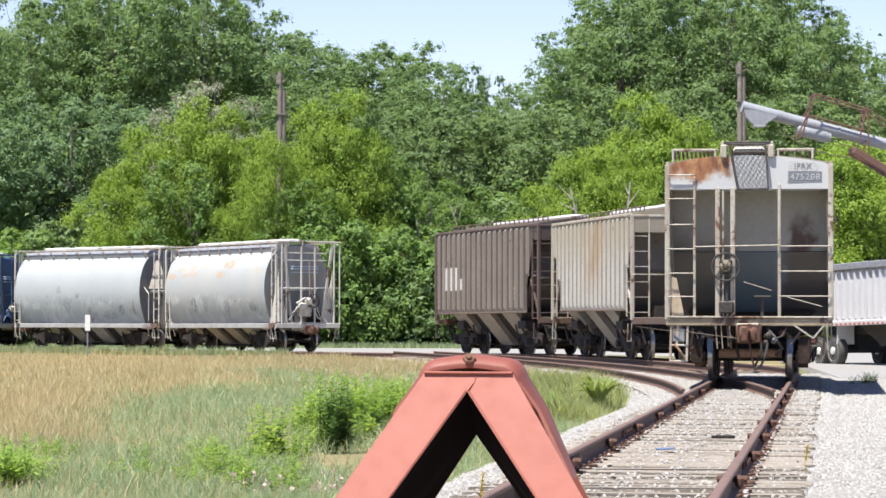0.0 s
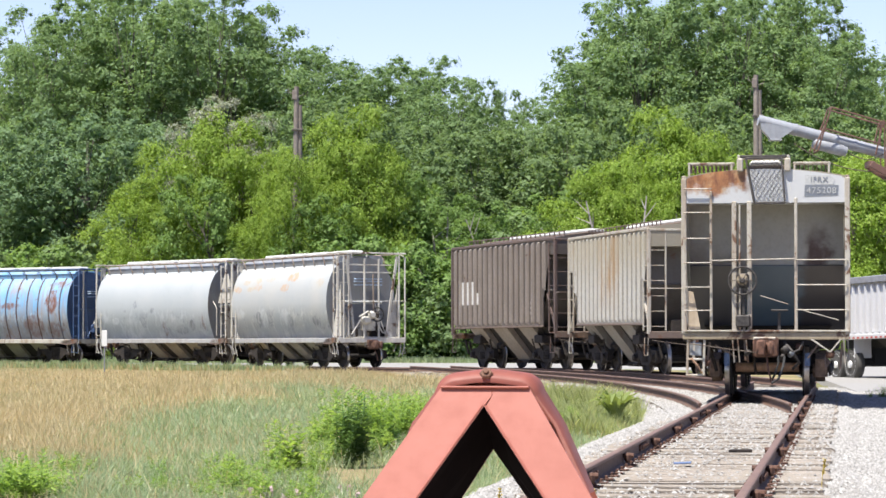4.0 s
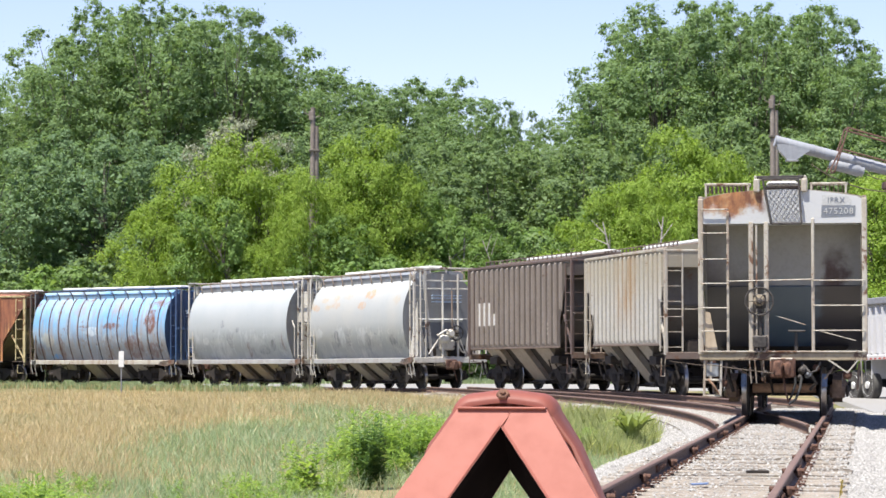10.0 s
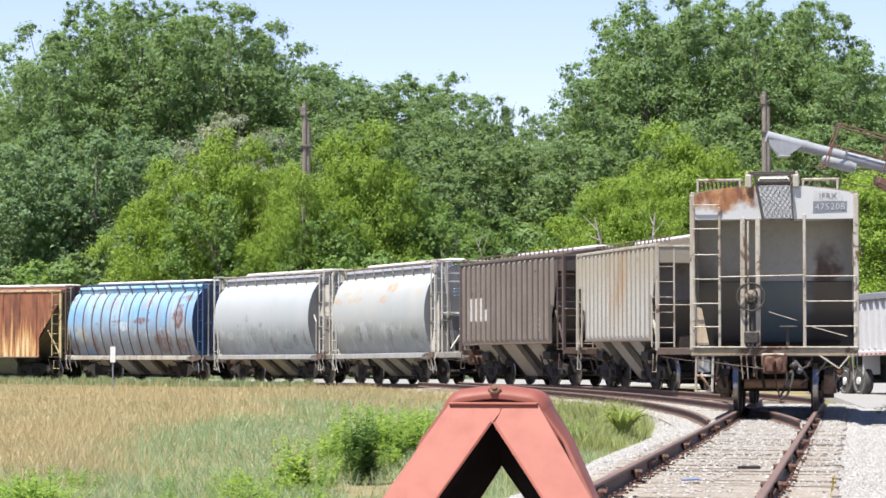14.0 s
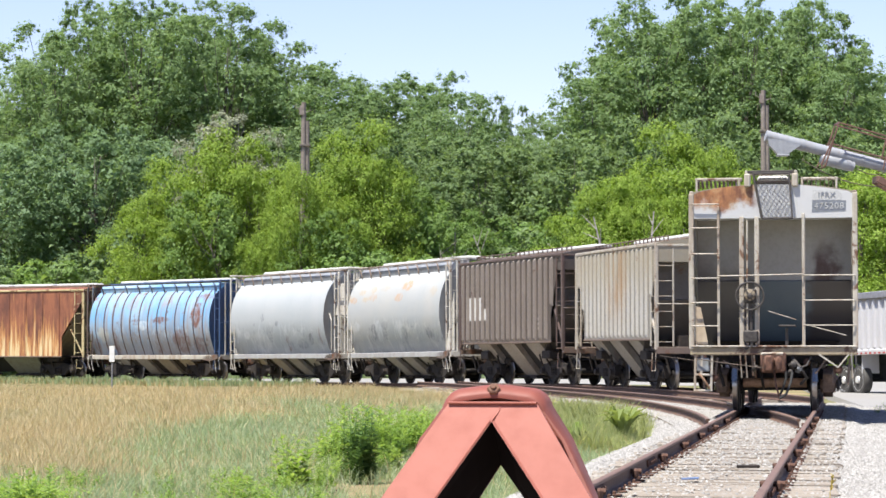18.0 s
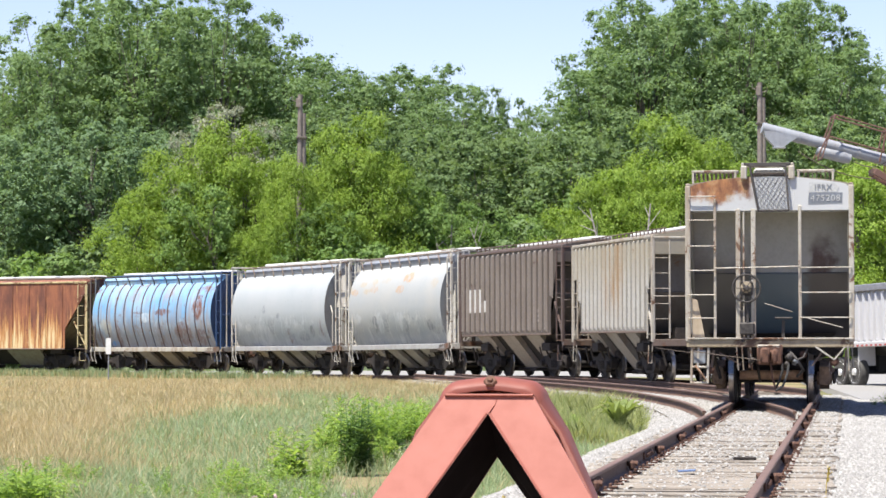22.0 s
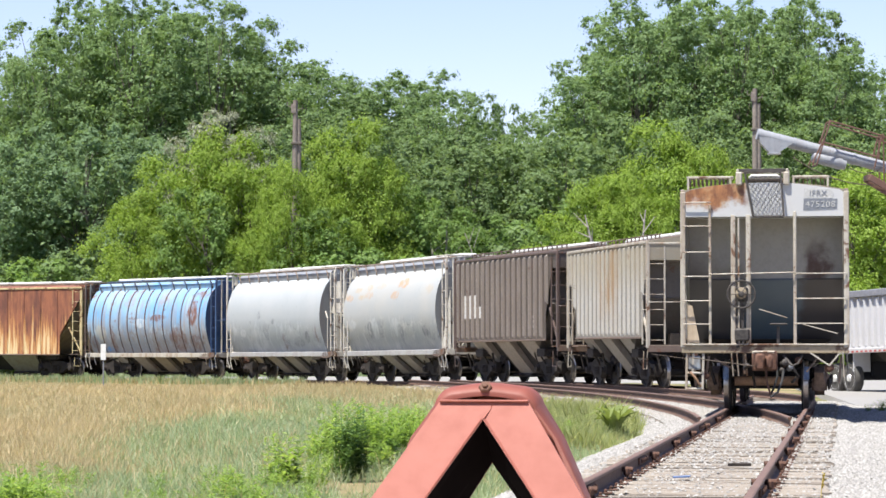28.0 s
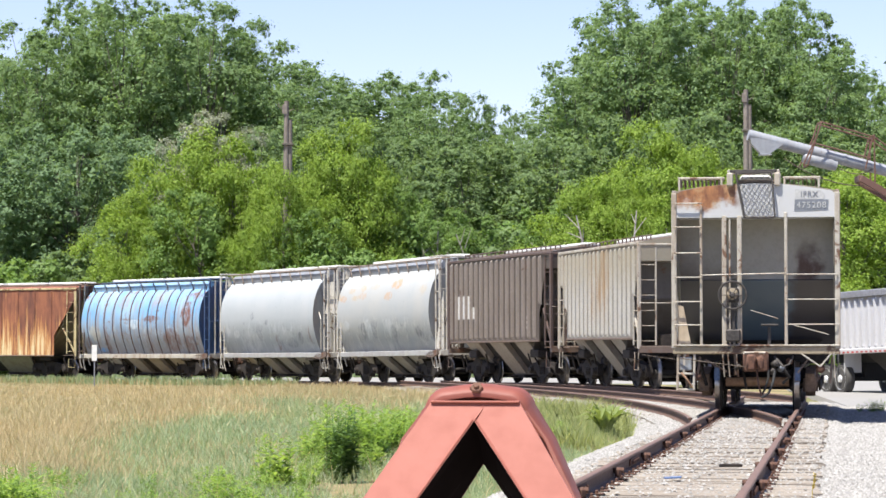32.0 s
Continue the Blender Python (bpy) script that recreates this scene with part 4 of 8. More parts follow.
def add_rigging(car, L):
    """Rods, levers and a cylinder under the floor."""
    for y in (-0.45, 0.5):
        part("brake_rod", Shape().tube([(-L / 2 + 1.2, y, 0.62), (L / 2 - 1.2, y * 0.8, 0.60)], 0.022, 6), M["running_gear"], car)
    for sgn in (-1, 1):
        x = sgn * (L / 2 - 0.75)
        part("brake_lever", Shape().beam((x, -0.3, 0.95), (x + sgn * 0.1, -0.2, 0.38), 0.05, 0.03), M["running_gear"], car)
        part("train_pipe", Shape().tube([(x - sgn * 0.3, 0.7, 0.9), (x, 0.5, 0.72), (x + sgn * 0.5, 0.4, 0.75)], 0.03, 7), M["running_gear"], car, smooth=True)
        part("uncoupling_rod", Shape().tube([(sgn * L / 2, -1.45, 0.98), (sgn * (L / 2 + 0.12), -0.9, 0.90), (sgn * (L / 2 + 0.2), -0.1, 0.80)], 0.011, 6), M["dark_rod"], car)
        for q, y0, z0, y1, z1 in ((-0.55, -1.35, 0.98, -1.22, 0.50), (-1.9, -1.30, 1.0, -1.05, 0.55), (-2.55, -1.2, 1.0, -1.1, 0.62), (-0.25, -1.1, 0.95, -0.95, 0.45)):
            part("hanger", Shape().beam((x + sgn * (q + 0.4), y0, z0), (x + sgn * (q + 0.45), y1, z1), 0.06, 0.05), M["running_gear"], car)
        part("brake_cylinder", Shape().spun([(0.11, -0.3), (0.15, -0.24), (0.15, 0.2), (0.05, 0.3)], pose(x - sgn * 2.1, -0.75, 0.78, 0, 90, 0), 12), M["running_gear"], car, "grimy brake cylinder", smooth=True)
        part("bolster_web", Shape().box(min(x - sgn * 1.6, x - sgn * 0.9), max(x - sgn * 1.6, x - sgn * 0.9), -1.35, 1.35, 0.86, 1.12, 0.02), M["running_gear"], car)


def add_trucks(car, centre, wheels):
    add_rigging(car, 2 * (centre + 1.9))
    for x in (-centre, centre):
        t = part("truck", BOLSTER, None, car, "grimy cast-steel bogie", m=pose(x, 0, 0))
        for k in (-1, 1):
            part("side_frame", SIDE_FRAME, None, t, m=pose(0, k * 1.0, 0, 0, 0, 0 if k < 0 else 180))
            for q in (-0.88, 0.88):
                part("bearing_cap", CAP, None, t, "grimy bearing end cap", m=pose(q, k * 1.16, 0.46, 0, 0, 0 if k < 0 else 180))
            w = part("wheelset", WHEELSET, None, t, "flanged steel wheels on an axle", m=pose(k * 0.88, 0, 0.457))
            wheels.append((w, k * 0.88))


def add_coupler(car, x, sgn, material):
    s = Shape()
    s.box(min(x - sgn * 0.3, x + sgn * 0.35), max(x - sgn * 0.3, x + sgn * 0.35), -0.09, 0.09, 0.80, 0.97, 0.02)
    s.box(min(x + sgn * 0.02, x + sgn * 0.10), max(x + sgn * 0.02, x + sgn * 0.10), -0.24, 0.24, 0.72, 1.10, 0.03)
    s.box(min(x + sgn * 0.33, x + sgn * 0.58), max(x + sgn * 0.33, x + sgn * 0.58), -0.16, 0.02, 0.74, 1.05, 0.04)
    s.box(min(x + sgn * 0.33, x + sgn * 0.62), max(x + sgn * 0.33, x + sgn * 0.62), 0.05, 0.17, 0.76, 1.03, 0.04)
    s.tube([(x + sgn * 0.15, 0.02, 0.75), (x + sgn * 0.3, 0.05, 0.5), (x + sgn * 0.28, 0.12, 0.25)], 0.018, 6)
    part("coupler", s, material, car, "rusty knuckle coupler", smooth=True)
    h = Shape().tube([(x + sgn * 0.1, 0.35, 0.72), (x + sgn * 0.3, 0.33, 0.55), (x + sgn * 0.45, 0.25, 0.33), (x + sgn * 0.5, 0.12, 0.24)], 0.024, 8)
    part("air_hose", h, M["black_rubber"], car, "black rubber air hose", smooth=True)


def add_ladder(car, p, q0, q1, width, along, material, rungs, rung_top=None):
    """A ladder at p=(x, y): stiles from height q0 to q1, rungs along 'x' or 'y'."""
    s = Shape()
    x, y = p
    for k in (-1, 1):
        dx, dy = (k * width / 2, 0) if along == "x" else (0, k * width / 2)
        s.box(x + dx - 0.022, x + dx + 0.022, y + dy - 0.022, y + dy + 0.022, q0, q1, 0.005)
    lad = part("ladder", s, material, car)
    top = rung_top or q1 - 0.08
    for i in range(rungs):
        z = q0 + 0.12 + (top - q0 - 0.12) * i / (rungs - 1)
        m = pose(x, y, z, 0, 0, 90 if along == "x" else 0) @ Matrix.Diagonal((1, width / 0.4, 1, 1))
        part("rung", rung_of(material), None, lad, m=m)
    return lad


RUNGS = {}


def rung_of(material):
    if material.name not in RUNGS:
        me = RUNG.copy()
        me.materials.append(material)
        RUNGS[material.name] = me
    return RUNGS[material.name]


def add_brake_wheel(car, x, y, z, r, sgn, material):
    s = Shape()
    s.ring((x, y, z), (1, 0, 0), r, 0.019, 28, 6)
    wheel = part("brake_wheel", s, material, car, "spoked hand-brake wheel", smooth=True)
    for k in range(6):
        a = k * math.pi / 3
        part("spoke", Shape().beam((x + sgn * 0.04, y, z), (x, y + r * math.cos(a), z + r * math.sin(a)), 0.022, 0.012), material, wheel)
    part("hub", Shape().spun([(0.05, -0.05), (0.06, 0.0), (0.03, 0.05)], pose(x + sgn * 0.02, y, z, 0, 90, 0), 10), material, wheel, smooth=True)
    part("wheel_dish", Shape().spun([(0.11, -0.012), (0.11, 0.0), (0.07, 0.012), (0.03, 0.02)], pose(x - sgn * 0.02, y, z + 0.02, 0, 90, 0), 16), M["sill_tan"], wheel, "dusty dished plate behind the spokes", smooth=True)
    g = Shape().box(min(x - sgn * 0.22, x - sgn * 0.05), max(x - sgn * 0.22, x - sgn * 0.05), y - 0.12, y + 0.12, z - 0.14, z + 0.14, 0.03)
    part("brake_gear_box", g, material, car, "gear box behind the brake wheel")
    c = Shape()
    for i in range(16):
        c.ring((x - sgn * 0.1, y + 0.02, z - 0.18 - i * 0.045), (1, 0, 0) if i % 2 else (0, 1, 0), 0.026, 0.008, 8, 5)
    part("brake_chain", c, M["running_gear"], car)


def tank_section(w, z0, z1):
    """Rounded sides of a centre-flow car: (y, z) from one sill over the roof to the other."""
    zm = z0 + 0.44 * (z1 - z0)
    half = []
    for k in range(15):
        u = k / 14
        half.append((w * (0.76 + 0.24 * math.sin(u * math.pi / 2)), z0 + (zm - z0) * u))
    for k in range(1, 19):
        a = k / 18 * math.pi / 2
        half.append((w * math.cos(a) ** 0.72, zm + (z1 - zm) * math.sin(a) ** 0.95))
    return half + [(-y, z) for y, z in half[-2::-1]]


def hopper_bay(x0, x1, w, z0, z1, lean=0.0):
    """One funnel under the floor, with a sliding gate."""
    s = Shape()
    xm = (x0 + x1) / 2 + lean
    top = [(x0, -w, z1), (x1, -w, z1), (x1, w, z1), (x0, w, z1)]
    g = 0.43 * (x1 - x0)
    low = [(xm - g, -0.55, z0), (xm + g, -0.55, z0), (xm + g, 0.55, z0), (xm - g, 0.55, z0)]
    s.add(top + low, [(0, 1, 2, 3), (7, 6, 5, 4), (0, 4, 5, 1), (1, 5, 6, 2), (2, 6, 7, 3), (3, 7, 4, 0)])
    g = Shape().box(xm - g - 0.06, xm + g + 0.06, -0.65, 0.65, z0 - 0.12, z0, 0.02)
    g.tube([(xm, -1.05, z0 - 0.06), (xm, -0.6, z0 - 0.06)], 0.03, 8)
    return s, g


def trough(x0, x1, inward, half, z):
    """The V-shaped floor between the funnels, added to hold the gaps' shade, set back behind their faces."""
    s = Shape()
    a, b = x0 + inward, x1 - inward
    s.add([(x0, -half, z), (x1, -half, z), (x1, half, z), (x0, half, z), (a, -0.38, 0.36), (b, -0.38, 0.36), (b, 0.38, 0.36), (a, 0.38, 0.36)],
          [(0, 1, 2, 3), (7, 6, 5, 4), (0, 4, 5, 1), (1, 5, 6, 2), (2, 6, 7, 3), (3, 7, 4, 0)])
    return s


def add_roof_walk(car, x0, x1, z, material, hatch_material, hatches, y=0.0, half=0.36):
    """A grating walk along the roof and round or long hatches beside it."""
    s = Shape()
    s.box(x0, x1, y - half, y - half + 0.04, z, z + 0.045, 0.006)
    s.box(x0, x1, y + half - 0.04, y + half, z, z + 0.045, 0.006)
    n = int((x1 - x0) / 0.22)
    for i in range(n + 1):
        x = x0 + (x1 - x0) * i / n
        s.box(x - 0.02, x + 0.02, y - half + 0.04, y + half - 0.04, z + 0.01, z + 0.04)
    walk_part = part("roof_walk", s, material, car, "steel grating walk on the roof")
    b = Shape().box(-0.02, 0.02, -0.015, 0.015, -0.30, 0.0).mesh("walk_bracket")
    b.materials.append(material)
    for i in range(int((x1 - x0) / 1.4) + 1):
        for k in (-1, 1):
            part("walk_bracket", b, None, walk_part, m=pose(x0 + 0.2 + i * 1.4, y + k * (half - 0.02), z))
    for a, b_ in hatches:
        c = Shape().box(a, b_, y - 0.30, y + 0.30, z + 0.02, z + 0.15, 0.05)
        part("hatch_cover", c, hatch_material, car, "long sheet-metal loading hatch")


def end_gear(car, L, sgn, w, sill, top, floor_in, frame_mat, sheet_mat, gear, rusty, brake=False, ladder_y=-1, split=2.5, round_end=False, sill_mat=None):
    """All that makes up one end: slope sheet, sill, posts, ladder, grab bars, coupler."""
    xe = sgn * L / 2
    xi = sgn * (L / 2 - floor_in)
    zr = split
    s = Shape()
    if not round_end:
        s.box(min(xi - sgn * 0.05, xi), max(xi - sgn * 0.05, xi), -w + 0.08, w - 0.08, zr, top - 0.05)
    else:
        zr = sill + 1.55
        xi += sgn * 0.06
    wt, wb = (0.95, 0.85) if round_end else (w - 0.08, w - 0.25)
    q = [(xi, -wt, zr), (xi, wt, zr), (xi - sgn * 1.5, wb, sill - 0.1), (xi - sgn * 1.5, -wb, sill - 0.1)]
    s.plate(q if sgn > 0 else q[::-1], 0.04)
    part("slope_sheet", s, sheet_mat, car, "shaded sloping end sheet")
    e = Shape()
    e.box(min(xe, xe - sgn * 0.14), max(xe, xe - sgn * 0.14), -w, w, sill - 0.12, sill + 0.08, 0.012)
    part("end_sill", e, sill_mat or frame_mat, car)
    d = Shape()
    for k in range(7):
        y = -w + 0.12 + k * (2 * w - 0.24) / 6
        d.box(min(xi, xe - sgn * 0.14), max(xi, xe - sgn * 0.14), y - 0.03, y + 0.03, sill + 0.03, sill + 0.06)
    d.box(min(xi, xe - sgn * 0.15), max(xi, xe - sgn * 0.15), -0.25, 0.25, sill - 0.22, sill + 0.02)
    part("end_platform", d, sill_mat or frame_mat, car)
    for k in (-1, 1):
        p = Shape()
        p.tube([(xe - sgn * 0.05, k * w, sill), (xe - sgn * 0.05, k * w, top - 0.2), (xe - sgn * 0.25, k * (w - 0.2), top)], 0.032, 7) if round_end else p.box(min(xe, xe - sgn * 0.09), max(xe, xe - sgn * 0.09), k * w - 0.045, k * w + 0.045, sill, top, 0.01)
        part("corner_post", p, frame_mat, car)
        b = Shape()
        b.beam((xe - sgn * 0.05, k * (w - 0.05), sill + 0.02), (xi, k * (w - 0.05), sill + 1.3), 0.06, 0.05)
        if not round_end:
            part("corner_brace", b, frame_mat, car)
        st = Shape()
        st.tube([(xe - sgn * 0.08, k * w, sill - 0.1), (xe - sgn * 0.08, k * (w + 0.02), 0.55), (xe - sgn * 0.45, k * (w + 0.02), 0.55), (xe - sgn * 0.45, k * w, sill - 0.1)], 0.016, 6)
        part("sill_step", st, frame_mat, car)
    add_ladder(car, (xe - sgn * 0.03, ladder_y * (w - 0.27)), sill + 0.1, top - 0.1, 0.46, "y", frame_mat, 7)
    if not round_end:
        add_ladder(car, (xe - sgn * 0.35, -w + 0.0), sill + 0.1, top - 0.1, 0.44, "x", frame_mat, 7)
    elif sgn < 0:
        add_ladder(car, (xe - sgn * 0.24, -w + 0.0), sill + 0.1, sill + 1.5, 0.38, "x", frame_mat, 4)
    else:
        add_ladder(car, (xe - sgn * 0.20, -w + 0.0), sill + 0.1, top - 0.25, 0.34, "x", frame_mat, 7)
    g = Shape()
    g.tube([(xe, -w, (sill + top) / 2 - 0.2), (xe + sgn * 0.05, -w + 0.1, (sill + top) / 2 - 0.2), (xe + sgn * 0.05, w - 0.1, (sill + top) / 2 - 0.2), (xe, w, (sill + top) / 2 - 0.2)], 0.014, 6)
    part("grab_bar", g, frame_mat, car)
    for y in (-0.32, 0.32):
        part("end_post", Shape().box(min(xe, xe - sgn * 0.07), max(xe, xe - sgn * 0.07), y - 0.03, y + 0.03, sill, top - 0.25, 0.008), frame_mat, car)
    part("top_rail", Shape().box(min(xe, xe - sgn * 0.08), max(xe, xe - sgn * 0.08), -w, w, top - 0.06, top, 0.01), frame_mat, car)
    for k in (-1, 1):
        part("side_rail", Shape().box(min(xi, xe), max(xi, xe), k * w - 0.03, k * w + 0.03, top - 0.06, top - 0.01, 0.008), frame_mat, car)
    v = Shape().spun([(0.20, -0.35), (0.22, -0.3), (0.22, 0.3), (0.20, 0.35)], pose(xi + sgn * 0.28, 0.55, sill + 0.32, 90, 0, 0), 14)
    part("air_reservoir", v, gear, car, "grimy air brake reservoir", smooth=True)
    part("brake_valve", Shape().box(xi + sgn * 0.25 - 0.15, xi + sgn * 0.25 + 0.15, -0.75, -0.35, sill + 0.05, sill + 0.42, 0.03), gear, car)
    part("air_pipe", Shape().tube([(xi + sgn * 0.3, 0.2, sill + 0.3), (xi + sgn * 0.35, -0.2, sill + 0.5), (xi + sgn * 0.3, -0.5, sill + 0.4)], 0.025, 6), gear, car, smooth=True)
    add_coupler(car, xe, sgn, rusty)
    if brake:
        add_brake_wheel(car, xe + sgn * 0.06, 0.42 * -ladder_y - 0.2, sill + 1.0, 0.27, sgn, gear)


def tank_car(name, m, L, w, sill, top, paint, frame_mat, sheet_mat, wheels, bays, seams=0, brake=True, sill_mat=None, end_mat=None, rail_mat=None, insets=(0.15, 1.0), cap_mat=None, band_mat=None, **tags):
    """A round-sided covered hopper."""
    car = thing(name, m, **tags)
    x0, x1 = -L / 2 + insets[0], L / 2 - insets[1]
    sec = tank_section(w, sill + 0.06, top - 0.22)
    s = Shape()
    n = len(sec)
    cuts = np.linspace(x0, x1, 13)
    for x in cuts:
        s.v += [(x, y, z) for y, z in sec]
    for i in range(len(cuts) - 1):
        for k in range(n - 1):
            a = i * n + k
            s.f.append((a, a + 1, a + n + 1, a + n))
    part("body", s, paint, car, smooth=True)
    for sgn, x in ((-1, x0), (1, x1)):
        cap = [(y * 0.998, z) for y, z in sec]
        # Separate cap, in darker paint to stand for the end's shade.
        part("tank_head", Shape().slab(cap, "x", x - sgn * 0.03, x), cap_mat, car, "tank end with its shade painted in")
    for k in range(seams):
        x = x0 + (x1 - x0) * (k + 0.7) / (seams + 0.4)
        r = Shape()
        r.v = [(x - 0.03, y * 1.004, z + 0.004) for y, z in sec] + [(x + 0.03, y * 1.004, z + 0.004) for y, z in sec] + \
              [(x - 0.03, y * 1.014, z + 0.02) for y, z in sec] + [(x + 0.03, y * 1.014, z + 0.02) for y, z in sec]
        for i in range(n - 1):
            r.f += [(2 * n + i, 2 * n + i + 1, 3 * n + i + 1, 3 * n + i), (i, i + 1, 2 * n + i + 1, 2 * n + i), (n + i, 3 * n + i, 3 * n + i + 1, n + i + 1)]
        part("hoop", r, M["hoop_stain"], car, "raised seam hoop stained with rust")
    for k in (-1, 1):
        sl = Shape().box(-L / 2 + 0.5, L / 2 - 0.5, k * (w - 0.03) - 0.07, k * (w - 0.03) + 0.07, sill - 0.12, sill + 0.07, 0.015)
        part("side_sill", sl, sill_mat or M["sill_white"], car)
        # Band added for the strip of shade below the roof walk.
        fp = [(k * 1.00, top - 0.52), (k * 1.04, top - 0.30), (k * 0.92, top - 0.17), (k * 0.4, top - 0.13), (k * 0.4, top - 0.35), (k * 0.8, top - 0.52)]
        part("roof_band", Shape().slab(fp[::k], "x", x0 + 0.12, x1 - 0.02), band_mat or M["roof_shade"], car, "weathered band added for the shade along the roof edge")
        zr = top - 0.12
        rl = Shape().tube([(-L / 2 + 0.1, k * 1.10, zr), (L / 2 - 0.1, k * 1.10, zr)], 0.026, 6)
        rail = part("roof_rail", rl, rail_mat or M["rust_rail"], car, "rusty bent-pipe rail along the roof edge")
        for q in np.linspace(x0 + 0.2, x1 - 0.3, 10):
            part("rail_bracket", Shape().tube([(q - 0.22, k * 0.98, zr + 0.01), (q, k * 1.10, zr - 0.03), (q + 0.16, k * 1.13, zr - 0.16), (q + 0.22, k * 1.12, zr - 0.30), (q + 0.20, k * 1.10, zr - 0.42)], 0.022, 5), rail_mat or M["rust_rail"], rail)
        for sgn in (-1, 1):
            gx = sgn * (L / 2 - 0.45)
            gus = Shape().slab([(gx + sgn * 0.35, sill + 0.10), (gx - sgn * 0.5, sill + 0.02), (gx - sgn * 0.7, sill - 0.14), (gx - sgn * 0.2, sill - 0.19), (gx + sgn * 0.35, sill - 0.08)], "y", k * (w + 0.04), k * (w - 0.08))
            if sgn > 0:
                part("sill_gusset", gus, M["grimy_sill"], car, "rusty gusset where the sill meets the end")
            for dx, zl in ((0.05, 0.42), (0.32, 0.50), (-0.35, 0.62)):
                part("hanger", Shape().tube([(gx + sgn * dx, k * (w - 0.02), sill - 0.1), (gx + sgn * (dx + 0.04), k * (w - 0.05), (sill + zl) / 2), (gx + sgn * dx, k * (w - 0.12), zl)], 0.022, 6), M["rust_white"], car)
    bx = -L / 2 + 2.0
    step = (L - 3.6) / bays
    for b in range(bays):
        f, g = hopper_bay(bx + b * step, bx + (b + 0.55) * step, w - 0.08, 0.30, sill - 0.05)
        bay = part("hopper_bay", f, M["bay_dust"], car, "funnel-shaped discharge bay")
        part("gate", g, M["running_gear"], bay)
    add_roof_walk(car, -L / 2 + 0.1, L / 2 - 0.1, top - 0.08, frame_mat, M["roof_white"], [(x0 + 0.6 + i * (x1 - x0 - 0.6) / 4, x0 + 0.6 + (i + 0.86) * (x1 - x0 - 0.6) / 4) for i in range(4)])
    for sgn in (-1, 1):
        end_gear(car, L, sgn, w - 0.03, sill, top - 0.05, insets[0] if sgn < 0 else insets[1], (frame_mat if sgn > 0 else M["grimy_sill"]) if rail_mat else M["end_white"], end_mat or sheet_mat, M["running_gear"], M["rust_iron"], brake and sgn > 0, round_end=True, sill_mat=M["rust_white"])
    for sgn in (-1, 1):
        end_paint = (frame_mat if sgn > 0 else M["grimy_sill"]) if rail_mat else M["end_white"]
        xe = sgn * (L / 2 - 0.06)
        for k in (-1, 1):
            part("diagonal_brace", Shape().beam((xe + sgn * 0.04, k * 1.15, top - 0.2), (xe - sgn * 0.1, k * 0.72, sill + 0.1), 0.10, 0.06), end_paint, car)
        for z in (top - 0.55, top - 0.85):
            part("cross_bar", Shape().box(xe - 0.03, xe + 0.03, -1.2, 0.9, z - 0.025, z + 0.025, 0.006), end_paint, car)
        part("valve_box", Shape().box(xe - 0.35, xe - 0.05, -0.35, 0.25, sill + 0.35, sill + 0.75, 0.06), end_paint, car, "white-painted brake housing")
        part("platform_plate", Shape().box(xe - 0.5, xe, -1.0, 1.2, sill + 0.09, sill + 0.12, 0.006), end_paint, car)
        for y, r in ((-1.25, 0.035), (1.25, 0.035)):
            part("tube_post", Shape().tube([(xe + sgn * 0.03, y, sill), (xe + sgn * 0.03, y, top - 0.15)], r, 8), M["rust_white"], car, smooth=True)
        for k in (-1, 1) if sgn > 0 else ():
            part("gusset", Shape().plate([(xe - sgn * 0.25, k * 1.30, sill + 0.1), (xe - sgn * 0.25, k * 0.75, sill + 0.1), (xe - sgn * 0.25, k * 1.15, sill + 1.5), (xe - sgn * 0.25, k * 1.30, sill + 1.7)], 0.02), end_paint, car, "pale triangular gusset")
        for i, z in enumerate((top - 1.12, top - 1.22, top - 1.36)):
            part("step_slat", Shape().box(xe - 0.12 - sgn * 0.2, xe + 0.12 - sgn * 0.2, -0.62, 0.55, z, z + 0.035, 0.006), M["seal_pale"], car)
        gear_mat = M["rust_white"]
        gb = Shape().box(xe - 0.12, xe + 0.16, -0.45, -0.05, sill + 0.62, sill + 0.92, 0.08)
        gb.spun([(0.14, -0.1), (0.17, 0.0), (0.1, 0.12)], pose(xe + sgn * 0.1, -0.02, sill + 0.98, 0, 90, 0), 12)
        gb.tube([(xe + sgn * 0.12, -0.6, sill + 0.9), (xe + sgn * 0.2, -0.25, sill + 1.12), (xe + sgn * 0.15, 0.2, sill + 0.8)], 0.04, 7)
        part("brake_gear", gb, gear_mat, car, "white-painted brake gear", smooth=True)
        part("link_rod", Shape().tube([(xe + sgn * 0.06, 0.1, sill + 1.5), (xe + sgn * 0.06, 0.62, sill + 0.2)], 0.02, 6), gear_mat, car)
        part("link_rod", Shape().tube([(xe + sgn * 0.06, 0.05, sill + 2.6), (xe + sgn * 0.06, 0.08, sill + 0.8)], 0.035, 6), M["rust_rail"], car)
        part("pipe_run", Shape().tube([(xe, -0.9, sill + 0.2), (xe, -0.5, sill + 0.75), (xe, 0.1, sill + 0.95), (xe, 0.5, sill + 0.3), (xe, 0.9, sill + 0.15)], 0.03, 7), end_paint, car, smooth=True)
    for k in (-1, 1):
        if insets[1] > 1.2:
            # Plate added where the slope sheet's top catches light as a pale triangle.
            web = [(x1 + 0.02, 2.72), (L / 2 - 0.10, 2.72), (x1 + 0.72, 3.98), (x1 + 0.50, 3.98)]
